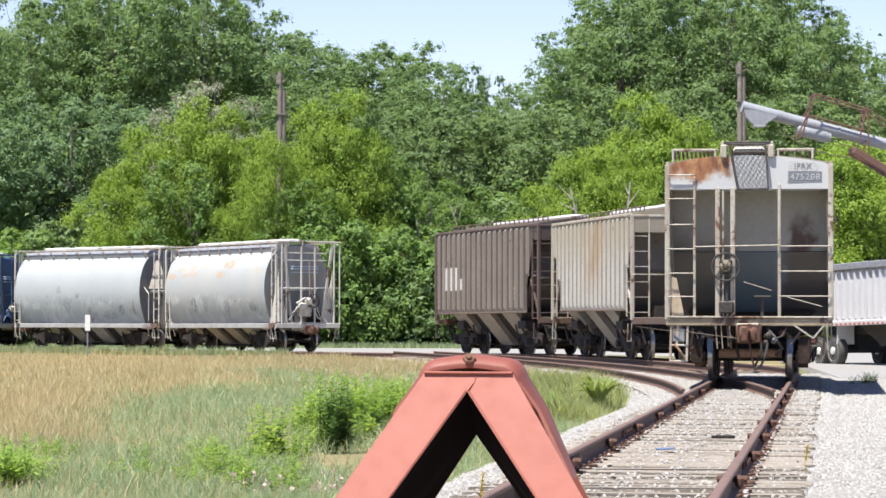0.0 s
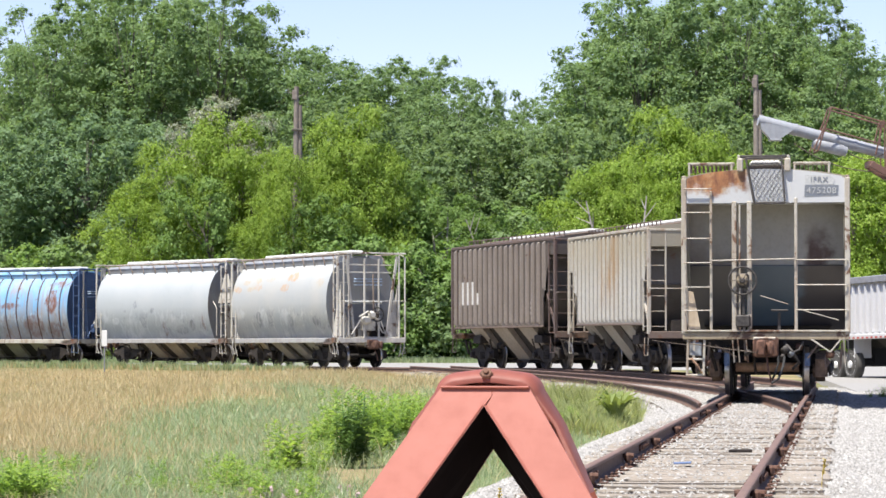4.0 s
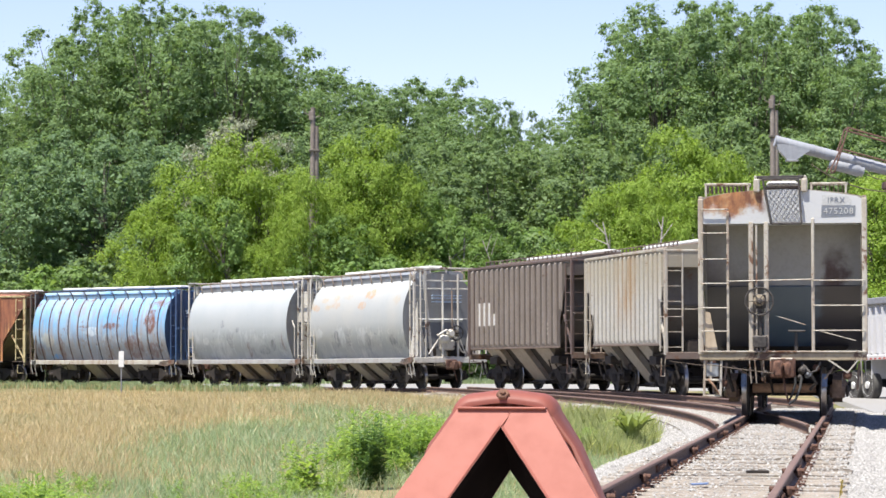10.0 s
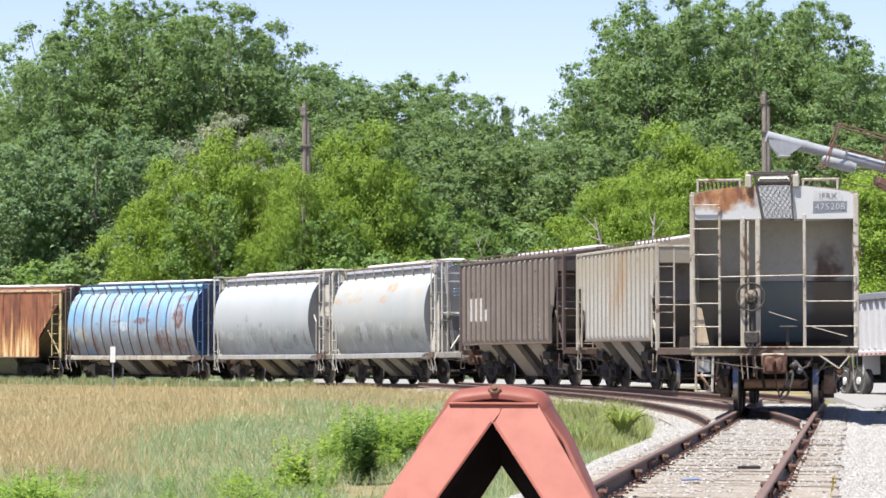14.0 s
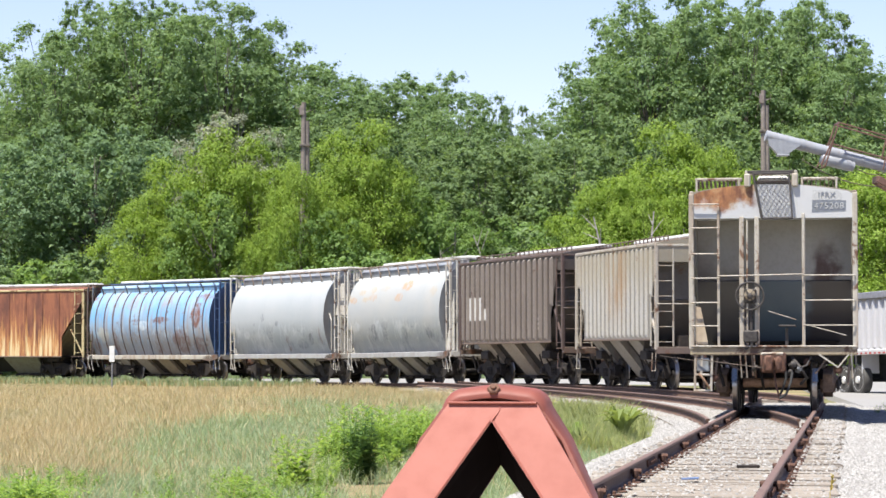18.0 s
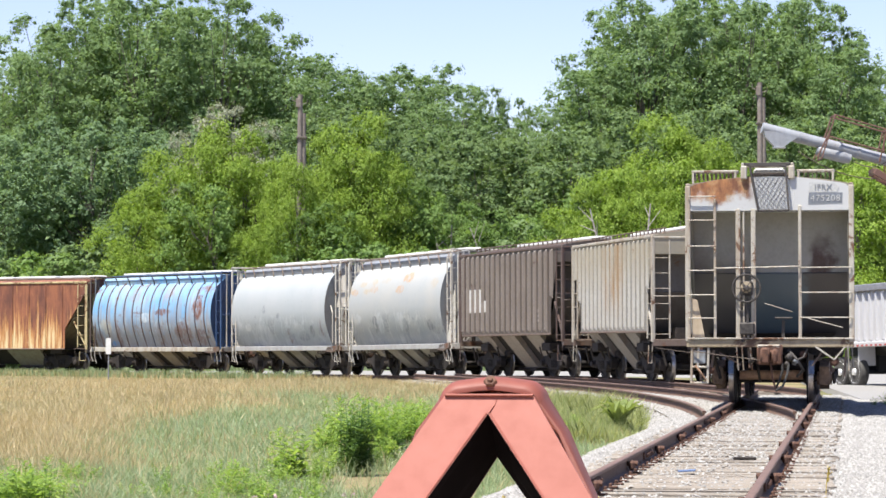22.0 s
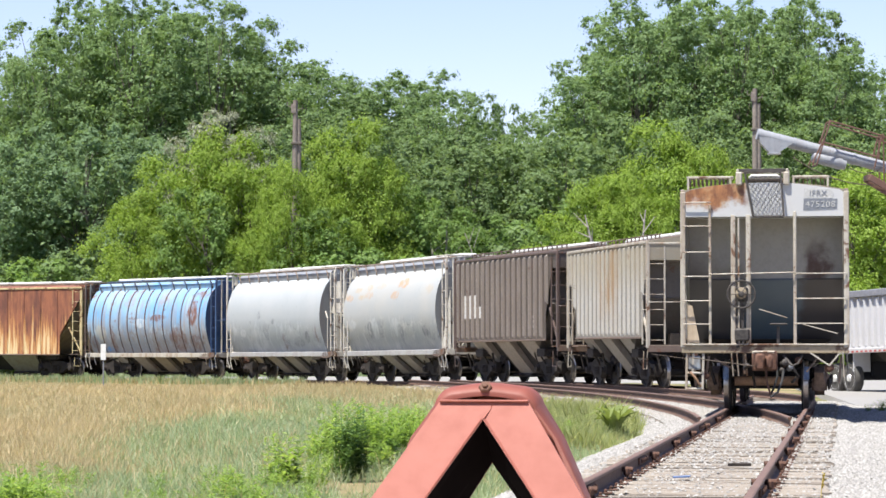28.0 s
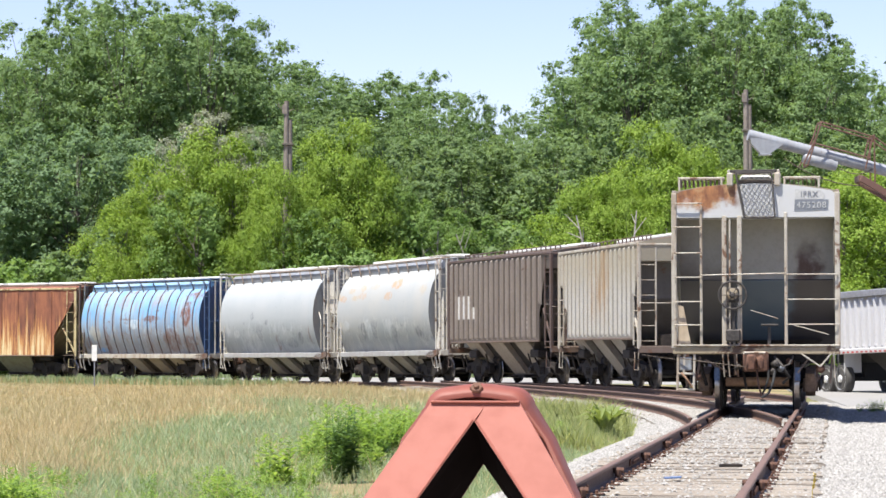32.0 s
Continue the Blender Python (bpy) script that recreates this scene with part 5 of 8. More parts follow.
            part("end_web", Shape().slab(web, "y", k * 1.02, k * 0.99), M["rust_white"], car, "added pale triangular plate for the slope sheet's lit top")
            part("grab_iron", Shape().tube([(x1 + 0.05, k * 1.3, 2.78), (x1 + 0.5, k * 1.45, 2.5), (x1 + 0.5, k * 1.45, 1.3)], 0.022, 6), M["rust_white"], car)
        elif not rail_mat:
            web = [(x1 + 0.02, sill + 0.08), (L / 2 - 0.14, sill + 0.08), (L / 2 - 0.22, 3.3)]
            part("end_web", Shape().slab(web, "y", k * 1.30, k * 1.27), M["rust_white"], car, "pale triangular web beside the ladder")
    spine = Shape().box(-L / 2 + 0.3, L / 2 - 0.3, -0.2, 0.2, 0.78, 1.02, 0.02)
    part("centre_sill", spine, M["running_gear"], car)
    part("inner_slope", trough(-L / 2 + 1.8, L / 2 - 1.6, 1.1, w - 0.30, sill - 0.06), M["bay_shade"], car, "added sheet that darkens the gaps between the bays")
    add_trucks(car, L / 2 - 1.9, wheels)
    return car


def rib_mesh(h, d, material, slim=0.055):
    s = Shape()
    out = [(-slim, 0.0), (-slim * 0.55, -d), (slim * 0.55, -d), (slim, 0.0)]
    v = []
    for z in (0.0, 0.07, h - 0.07, h):
        k = 0.25 if z in (0.0, h) else 1.0
        v += [(x, y * k, z) for x, y in out]
    s.add(v, [(i * 4 + j, i * 4 + j + 1, (i + 1) * 4 + j + 1, (i + 1) * 4 + j) for i in range(3) for j in range(3)])
    s.f += [(0, 1, 2, 3), (12, 13, 14, 15)]
    me = s.mesh("rib")
    me.materials.append(material)
    return me


def ribbed_car(name, m, L, w, base, top, sill, paint, frame_mat, sheet_mat, wheels, bays, ribs, brake=True, inset=0.85, split=2.6, ends=(-1, 1), rib_depth=0.10, rib_mat=None, bay_mat=None, rail_on=False, cuts=(0.9, 0.9), short=0.0, bay_low=0.30, **tags):
    """A flat-sided covered hopper with pressed ribs; its side sheets are cut in below, at the ends."""
    car = thing(name, m, **tags)
    x0, x1 = -L / 2 + 0.04, L / 2 - 0.04
    lo = base + 0.30 * (top - base)
    ca, cb = cuts
    xs = x1 - short
    out = [(x0, top), (xs, top), (xs - 0.06 * cb, top - 0.45), (x1 - cb, lo), (x1 - cb, base), (x0 + ca, base), (x0 + ca, lo), (x0 + 0.06 * ca, top - 0.45)]
    for k in (-1, 1):
        s = Shape().slab(out, "y", k * w, k * (w - 0.02))
        part("side_sheet", s, paint, car)
        for i in range(ribs):
            x = x0 + 0.45 + (xs - x0 - 0.9) * i / (ribs - 1)
            z = base + 0.05
            q = min((x - x0) / ca, (x1 - x) / cb)
            if q < 1:
                z = lo + 0.05 + (top - 0.45 - lo) * (1 - q)
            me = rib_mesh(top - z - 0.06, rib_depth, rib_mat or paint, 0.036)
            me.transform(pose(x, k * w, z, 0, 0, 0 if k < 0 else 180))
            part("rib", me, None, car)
        part("top_chord", Shape().box(x0, x1, k * w - 0.04, k * w + 0.04, top - 0.03, top + 0.05, 0.012), frame_mat, car)
        part("bottom_chord", Shape().box(x0 + ca, x1 - cb, k * w - 0.035, k * w + 0.035, base - 0.05, base + 0.01, 0.012), M["grimy_sill"], car)
    r = Shape()
    prof = [(-w, top + 0.03), (-w * 0.7, top + 0.11), (-w * 0.3, top + 0.17), (0, top + 0.18), (w * 0.3, top + 0.17), (w * 0.7, top + 0.11), (w, top + 0.03), (w, top), (-w, top)]
    r.slab(prof, "x", x0, x1)
    part("roof", r, paint, car)
    for sgn in ends:
        e = Shape().slab([(-w + 0.02, top - 0.5), (w - 0.02, top - 0.5)] + [(y, z) for y, z in prof[6::-1]], "x", sgn * (L / 2 - inset), sgn * (L / 2 - 0.02))
        part("roof_end", e, paint, car, "sunlit roof end over the recess")
    step = (x1 - x0 - 2.7) / bays
    for b in range(bays):
        f, g = hopper_bay(x0 + 1.55 + b * step, x0 + 1.55 + (b + 0.54) * step, w - 0.06, bay_low, base - 0.02)
        bay = part("hopper_bay", f, bay_mat or M["bay_dust"], car, "funnel-shaped discharge bay")
        part("gate", g, M["running_gear"], bay)
    if rail_on:
        rr = Shape()
        for z in (top + 0.13, top + 0.27):
            rr.beam((x0 + 0.2, -0.95, z), (x1 - 0.6, -0.95, z), 0.035, 0.03)
        side_rail = part("roof_guard", rr, M["grimy_sill"], car, "dark guard rail along the roof")
        for i in range(int((x1 - x0 - 0.8) / 0.42) + 1):
            part("guard_post", Shape().box(-0.02, 0.02, -0.015, 0.015, 0, 0.24), M["grimy_sill"], side_rail, m=pose(x0 + 0.2 + i * 0.42, -0.95, top + 0.05))
    hatch0 = x0 + 0.25 * (x1 - x0)
    add_roof_walk(car, x0 + 0.1, x1 - 0.1, top + 0.20, M["rust_rail"], M["roof_white"], [(hatch0 + i * (x1 - hatch0) / 4, hatch0 + (i + 0.9) * (x1 - hatch0) / 4) for i in range(4)])
    for sgn in ends:
        end_gear(car, L, sgn, w, sill, top, inset, frame_mat, sheet_mat, M["running_gear"], M["rust_iron"], brake and sgn > 0, split=split, sill_mat=M["grimy_sill"])
    part("centre_sill", Shape().box(-L / 2 + 0.3, L / 2 - 0.3, -0.2, 0.2, 0.80, 1.05, 0.02), M["running_gear"], car)
    part("inner_slope", trough(-L / 2 + 1.4, L / 2 - 1.4, 1.2, w - 0.30, base - 0.03), M["bay_shade"], car, "added sheet that darkens the gaps between the bays")
    add_trucks(car, L / 2 - 1.9, wheels)
    return car


# stretches of the running track that the cars take up once the train has come to rest
SPANS = {"grey": (-2.1, 6.9), "brown": (7.92, 17.65), "first": (18.60, 28.35), "second": (29.30, 39.25), "blue": (40.60, 50.45), "rusty": (51.00, 65.0)}
WHEELS = {k: [] for k in SPANS}


def length(k):
    return SPANS[k][1] - SPANS[k][0]


CARS = {}
CARS["first"] = tank_car("hopper_car", car_pose(*SPANS["first"]), length("first"), 1.56, 1.10, 4.62, M["white_tank_worn"], M["white_frame"], M["grey_paint"], WHEELS["first"], 4, insets=(0.1, 0.95), end_mat=M["tank_end"], cap_mat=M["tank_end_shade"],
                         label="round-sided white covered hopper with rust on its ladders", category="freight car", group="cars of the train")
CARS["second"] = tank_car("hopper_car", car_pose(*SPANS["second"]), length("second"), 1.56, 1.10, 4.62, M["white_tank"], M["white_frame"], M["grey_paint"], WHEELS["second"], 4, insets=(0.1, 1.3), end_mat=M["tank_end"], cap_mat=M["tank_end_shade"],
                          label="longer round-sided white covered hopper with scuffed flanks", category="freight car", group="cars of the train")
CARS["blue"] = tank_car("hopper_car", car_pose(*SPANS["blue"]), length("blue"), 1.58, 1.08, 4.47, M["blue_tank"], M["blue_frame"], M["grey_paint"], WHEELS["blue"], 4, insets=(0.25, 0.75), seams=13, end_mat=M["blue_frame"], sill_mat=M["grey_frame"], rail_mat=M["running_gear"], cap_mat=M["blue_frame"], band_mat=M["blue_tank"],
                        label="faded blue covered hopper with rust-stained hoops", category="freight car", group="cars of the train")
CARS["rusty"] = ribbed_car("hopper_car", car_pose(*SPANS["rusty"]), length("rusty"), 1.53, 1.10, 4.15, 1.05, M["rust_sides"], M["yellow_frame"], M["tan_end"], WHEELS["rusty"], 3, 14, rib_depth=0.03, cuts=(1.3, 1.3),
                           label="yellow covered hopper eaten by orange rust", category="freight car", group="cars of the train")
CARS["brown"] = ribbed_car("hopper_car", car_pose(*SPANS["brown"]), length("brown"), 1.53, 1.42, 4.22, 1.15, M["brown_sides"], M["brown_frame"], M["recess_shade"], WHEELS["brown"], 3, 18, rail_on=True, cuts=(0.3, 1.05), short=0.42, rib_mat=M["brown_ridge"], bay_mat=M["bay_brown"],
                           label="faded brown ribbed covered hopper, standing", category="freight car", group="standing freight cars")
CARS["grey"] = ribbed_car("hopper_car", car_pose(*SPANS["grey"]), length("grey"), 1.53, 1.46, 4.15, 1.15, M["grey_sides"], M["grey_frame"], M["recess_shade"], WHEELS["grey"], 3, 18, rail_on=True, rib_depth=0.07, cuts=(0.95, 0.6), rib_mat=M["grey_ridge"],
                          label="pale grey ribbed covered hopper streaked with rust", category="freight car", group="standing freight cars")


# ------------------------------------------------------------------ the end car on the stub track
END_D, END_L = 48.9, 11.2


def bars(s, segments, w, h=None):
    for p, q in segments:
        s.beam(p, q, w, h or w, min(w, h or w) * 0.2)
    return s


def end_car():
    d = END_D + END_L / 2 * math.cos(A_HEAD)
    m = pose(track_a(d), d, 0, 0, 0, math.degrees(math.atan2(-math.cos(A_HEAD), -math.sin(A_HEAD))))
    w, sill, top = 1.53, 1.17, 4.10
    wheels = []
    car = ribbed_car("hopper_car", m, END_L, w, 1.35, top, sill, M["grey_sides"], M["grey_frame"], M["recess_shade"], wheels, 3, 18, rib_mat=M["grey_ridge"], brake=False, inset=0.8, ends=(-1,), rib_depth=0.03, bay_low=0.47,
                     label="grey covered hopper seen end-on, with rusty ladders and posts", category="freight car", group="standing freight cars")
    xe = END_L / 2
    xi = xe - 0.8
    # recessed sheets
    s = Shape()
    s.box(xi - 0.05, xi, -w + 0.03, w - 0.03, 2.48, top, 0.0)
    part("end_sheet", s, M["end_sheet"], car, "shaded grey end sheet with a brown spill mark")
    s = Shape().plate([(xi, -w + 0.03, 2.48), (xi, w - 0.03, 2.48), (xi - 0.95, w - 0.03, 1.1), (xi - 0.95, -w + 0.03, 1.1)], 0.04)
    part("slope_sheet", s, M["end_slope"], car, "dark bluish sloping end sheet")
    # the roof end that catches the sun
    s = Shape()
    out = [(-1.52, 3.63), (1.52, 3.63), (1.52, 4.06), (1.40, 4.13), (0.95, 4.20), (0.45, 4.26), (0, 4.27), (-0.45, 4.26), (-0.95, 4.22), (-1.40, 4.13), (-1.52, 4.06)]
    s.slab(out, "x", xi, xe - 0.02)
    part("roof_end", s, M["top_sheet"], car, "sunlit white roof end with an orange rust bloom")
    # sill and posts
    part("end_sill", Shape().box(xe - 0.16, xe - 0.012, -1.56, 1.56, 1.05, 1.20, 0.015), M["sill_tan"], car, "rust-spotted end sill")
    part("sill_lip", Shape().box(xe - 0.16, xe + 0.02, -1.54, 1.56, 1.20, 1.232, 0.006), M["grey_frame"], car)
    part("end_platform", Shape().box(xi - 0.3, xe - 0.16, -1.45, 1.45, 1.17, 1.21, 0.008), M["grey_frame"], car)
    for y in (-1.53, 1.53):
        part("corner_post", Shape().box(xe - 0.10, xe, y - 0.05, y + 0.05, 1.16, 4.10, 0.012), M["grey_frame"], car)
    for y, z, k in ((-0.585, 3.66, 0.045), (-0.30, 3.66, 0.045), (0.57, 3.72, 0.03)):
        part("end_post", Shape().box(xe - 0.08, xe, y - k, y + k, 1.2, z, 0.01), M["grey_frame"], car)
    part("brake_rod", Shape().tube([(xe + 0.01, -0.48, 1.2), (xe + 0.01, -0.48, 3.6)], 0.018, 8), M["grey_frame"], car)
    lad = part("ladder", Shape().box(xe - 0.05, xe, -1.045, -0.995, 1.2, 3.86, 0.008), M["grey_frame"], car)
    for z in (3.90, 3.45, 2.96, 2.50, 2.04, 1.60):
        part("rung", Shape().tube([(xe + 0.02, -1.53, z), (xe + 0.05, -1.50, z), (xe + 0.05, -1.03, z), (xe + 0.02, -1.0, z)], 0.013, 6), M["grey_frame"], lad)
    for z in (2.55, 2.08, 1.61):
        part("grab_bar", Shape().tube([(xe + 0.01, 0.57, z), (xe + 0.05, 0.61, z), (xe + 0.05, 1.49, z), (xe + 0.01, 1.53, z)], 0.013, 6), M["grey_frame"], car)
    part("grab_bar", Shape().tube([(xe + 0.02, -1.02, 2.55), (xe + 0.06, -0.98, 2.54), (xe + 0.06, 0.53, 2.57), (xe + 0.02, 0.57, 2.57)], 0.013, 6), M["grey_frame"], car)
    # expanded-metal end of the roof walk
    g = Shape()
    tl, tr_, bl, br = (-0.36, 4.47), (0.31, 4.47), (-0.20, 3.62), (0.37, 3.62)

    def on(u, v):
        a = [tl[k] + (tr_[k] - tl[k]) * u for k in (0, 1)]
        b_ = [bl[k] + (br[k] - bl[k]) * u for k in (0, 1)]
        return (xe + 0.02 + 0.09 * v, a[0] + (b_[0] - a[0]) * v, a[1] + (b_[1] - a[1]) * v)
    for k in range(-9, 8):
        for sgn in (1, -1):
            u0 = k / 7
            pts = []
            for i in range(13):
                v = i / 12
                u = u0 + v * 9 / 7 if sgn > 0 else 1 - (u0 + v * 9 / 7)
                if 0 <= u <= 1:
                    pts.append(on(u, v))
            if len(pts) > 1:
                g.beam(pts[0], pts[-1], 0.0075, 0.005, 0)
    mesh_panel = part("walk_grating", g, M["dark_steel"], car, "diamond mesh end of the roof walk")
    f = Shape()
    bars(f, [(on(0, 0), on(0, 1)), (on(1, 0), on(1, 1)), (on(0, 0), on(1, 0)), (on(0, 1), on(1, 1))], 0.035, 0.04)
    part("grating_frame", f, M["dark_steel"], mesh_panel)
    for y in (0.41, -0.52):
        cap = part("walk_beam", Shape().box(xe - 0.6, xe + 0.03, y, y + 0.05, 4.47, 4.53, 0.01), M["grey_frame"], car, "pale edge beam of the roof walk")
    part("walk_edge", Shape().box(xe - 0.03, xe + 0.03, -0.47, 0.41, 4.47, 4.53, 0.01), M["dark_steel"], car, "dark edge bar over the mesh")
    for i in range(8):
        part("slat", Shape().box(xe - 0.6 + i * 0.075, xe - 0.585 + i * 0.075, -0.47, 0.41, 4.48, 4.52, 0), M["grey_frame"], cap)
    for y0, y1 in ((-1.46, -0.60), (0.52, 1.22)):
        c = Shape()
        c.box(xe - 0.75, xe - 0.69, y0, y1, 4.38, 4.44, 0.01)
        c.box(xe - 0.12, xe - 0.06, y0, y1, 4.36, 4.40, 0.01)
        for y in (y0 + 0.03, y1 - 0.03):
            c.box(xe - 0.75, xe - 0.06, y - 0.02, y + 0.02, 4.36, 4.40, 0.006)
            c.box(xe - 0.10, xe - 0.06, y - 0.02, y + 0.02, 4.15, 4.37, 0.006)
        st = part("crossover_step", c, M["grey_frame"], car, "grating step across the roof")
        for i in range(int((y1 - y0) / 0.08)):
            part("slat", Shape().box(xe - 0.72, xe - 0.1, y0 + 0.04 + i * 0.08, y0 + 0.052 + i * 0.08, 4.23, 4.36, 0), M["rust_frame"], st)
    for y in (-0.47, 0.42):
        part("walk_bracket", Shape().box(xe - 0.05, xe + 0.05, y - 0.06, y + 0.06, 4.22, 4.47, 0.02), M["grey_frame"], car)
    # markings
    part("mark_patch", Shape().slab([(0.74, 3.965), (1.28, 3.965), (1.30, 4.06), (1.22, 4.14), (0.75, 4.15)], "x", xe - 0.02, xe - 0.014), M["label_white"], car, "white stencil patch")
    part("number_patch", Shape().slab([(0.73, 3.74), (1.36, 3.76), (1.37, 3.955), (0.74, 3.955)], "x", xe - 0.02, xe - 0.014), M["label_grey"], car, "grey stencil patch")
    for body, y, z, size, mat in (("IFRX", 1.01, 4.055, 0.145, "label_grey"), ("475208", 1.05, 3.85, 0.165, "label_white")):
        cu = bpy.data.curves.new("stencil", "FONT")
        cu.body, cu.size, cu.extrude, cu.align_x, cu.align_y = body, size, 0.002, "CENTER", "CENTER"
        cu.space_character = 1.15
        tmp = bpy.data.objects.new("stencil", cu)
        scene.collection.objects.link(tmp)
        me = bpy.data.meshes.new_from_object(tmp.evaluated_get(bpy.context.evaluated_depsgraph_get()))
        bpy.data.objects.remove(tmp)
        me.materials.clear()
        me.materials.append(M[mat])
        part("stencil", me, None, car, "worn stencilled lettering", m=pose(xe - 0.008, y, z, 90, 0, 90))
    # brake gear
    add_brake_wheel(car, xe + 0.10, -0.43, 2.16, 0.26, 1, M["dark_steel"])
    k = Shape()
    k.beam((xe + 0.02, -0.42, 2.0), (xe + 0.02, -0.40, 1.2), 0.05, 0.05)
    k.box(xe - 0.1, xe + 0.06, -0.56, -0.28, 1.28, 1.52, 0.03)
    part("brake_lever", k, M["dark_steel"], car, "grimy brake lever and its box")
    part("lever_bar", Shape().beam((xe - 0.02, -0.52, 1.75), (xe - 0.02, -0.50, 1.15), 0.06, 0.05), M["dark_steel"], car)
    k = Shape().box(xe - 0.3, xe + 0.02, 0.10, 0.42, 1.585, 1.62, 0.01)
    k.beam((xe - 0.1, 0.25, 1.2), (xe - 0.1, 0.25, 1.56), 0.06, 0.06)
    part("brake_step", k, M["dark_steel"], car, "small brake step on a stem")
    for p, q in (((xe - 0.02, -0.10, 1.88), (xe - 0.10, 0.42, 1.72)), ((xe - 0.05, 0.70, 1.60), (xe - 0.05, 1.36, 1.42))):
        part("uncoupling_lever", Shape().beam(p, q, 0.011, 0.016), M["grey_frame"], car)
    for y in (-1.50, 1.50):
        part("side_wing", Shape().slab([(xi, 4.08), (xe - 0.10, 4.08), (xe - 0.10, 2.75), (xi, 1.9)], "y", y - 0.045, y - 0.03) if y > 0 else Shape().slab([(xi, 4.08), (xe - 0.10, 4.08), (xe - 0.10, 2.75), (xi, 1.9)], "y", y + 0.03, y + 0.045), M["grey_sides"], car)
    k = Shape().plate([(xe - 0.06, -1.46, 1.25), (xe - 0.06, -1.22, 1.25), (xe - 0.06, -1.36, 1.95), (xe - 0.06, -1.47, 1.98)], 0.02)
    part("gusset", k, M["tan_stain"], car, "tan-stained corner gusset")
    k = Shape()
    for y, z in ((-1.48, 0.36), (-1.36, 0.62), (-1.17, 0.40)):
        k.beam((xe - 0.06, y, z), (xe - 0.05, y + 0.02, 1.05), 0.045, 0.03)
    k.box(xe - 0.30, xe - 0.03, -1.50, -1.15, 0.36, 0.40, 0.01)
    k.box(xe - 0.28, xe - 0.03, -1.47, -1.17, 0.66, 0.70, 0.01)
    step = part("sill_step", k, M["grey_frame"], car, "dirty strap step below the sill")
    part("step_plate", Shape().box(xe - 0.10, xe - 0.04, -1.44, -1.20, 0.74, 1.0, 0.02), M["step_blue"], step, "pale blue-grey plate behind the step")
    part("hose_bracket", Shape().tube([(xe - 0.02, -1.40, 0.70), (xe + 0.03, -1.28, 0.56), (xe - 0.02, -1.20, 0.42)], 0.022, 6), M["tan_rust"], step, smooth=True)
    k = Shape()
    k.tube([(xe, 1.45, 1.08), (xe, 1.47, 0.62), (xe - 0.35, 1.47, 0.62), (xe - 0.35, 1.45, 1.08)], 0.016, 6)
    k.beam((xe - 0.02, 0.85, 1.06), (xe - 0.02, 1.2, 0.82), 0.04, 0.03)
    k.beam((xe - 0.02, 1.4, 1.06), (xe - 0.02, 1.2, 0.82), 0.04, 0.03)
    part("sill_step", k, M["grey_frame"], car)
    k = Shape()
    k.tube([(xe - 0.1, 0.35, 1.0), (xe + 0.05, 0.5, 0.82), (xe - 0.1, 0.62, 0.62), (xe - 0.2, 0.5, 0.5)], 0.03, 7)
    k.tube([(xe - 0.1, 0.7, 1.02), (xe - 0.02, 0.62, 0.86), (xe + 0.03, 0.42, 0.78)], 0.02, 6)
    part("brake_pipe", k, M["dark_steel"], car, "grimy bent brake pipes", smooth=True)
    for y, z, r in ((-1.28, 0.80, 0.10), (-1.12, 0.62, 0.08), (1.2, 0.78, 0.09), (0.62, 0.92, 0.07)):
        part("casting", Shape().spun([(r * 0.6, -0.1), (r, -0.06), (r, 0.06), (r * 0.5, 0.1)], pose(xe - 0.2, y, z, 0, 90, 0), 10), M["rust_iron"], car, "rusty casting under the sill", smooth=True)
    for y0, z0, y1, z1 in ((-1.35, 1.02, -1.30, 0.42), (-1.05, 1.0, -1.12, 0.55), (-0.95, 0.95, -0.55, 0.72), (1.0, 1.0, 0.78, 0.70), (1.42, 1.0, 1.38, 0.5), (-0.4, 1.05, -0.38, 0.66)):
        part("hanger", Shape().beam((xe - 0.12, y0, z0), (xe - 0.14, y1, z1), 0.045, 0.03), M["grimy_sill"], car)
    for y, z, r, mt in ((0.36, 0.86, 0.07, "dark_steel"), (0.47, 0.78, 0.055, "label_grey"), (0.30, 0.72, 0.05, "dark_steel"), (-0.34, 0.80, 0.05, "dark_steel")):
        part("valve", Shape().spun([(r * 0.5, -0.09), (r, -0.05), (r * 0.8, 0.03), (r, 0.06), (r * 0.4, 0.1)], pose(xe - 0.02, y, z, 0, 70, 25), 10), M[mt], car, "small grimy air valve", smooth=True)
    part("air_hose", Shape().tube([(xe + 0.02, 0.22, 0.85), (xe + 0.10, 0.24, 0.62), (xe + 0.12, 0.17, 0.40), (xe + 0.10, 0.10, 0.27)], 0.022, 7), M["black_rubber"], car, "black rubber air hose", smooth=True)
    for y in (-0.62, -0.52, -0.36):
        part("brake_rod", Shape().tube([(xe + 0.02, y, 1.05), (xe - 0.05, y + 0.03, 0.62)], 0.014, 6), M["grey_frame"], car)
    add_coupler(car, xe, 1, M["rust_iron"])
    k = Shape().box(xe - 0.05, xe + 0.12, -0.21, 0.17, 0.74, 1.03, 0.05)
    part("striker_top", Shape().box(xe - 0.03, xe + 0.10, -0.23, 0.19, 1.035, 1.10, 0.015), M["grey_frame"], car)
    part("striker", k, M["orange_iron"], car, "rust-brown striker casting")
    k = Shape()
    k.tube([(xe - 0.9, -0.6, 0.52), (xe - 0.9, 0.6, 0.52)], 0.09, 12)
    part("axle_sleeve", k, M["tan_rust"], car, "tan rusty brake beam", smooth=True)
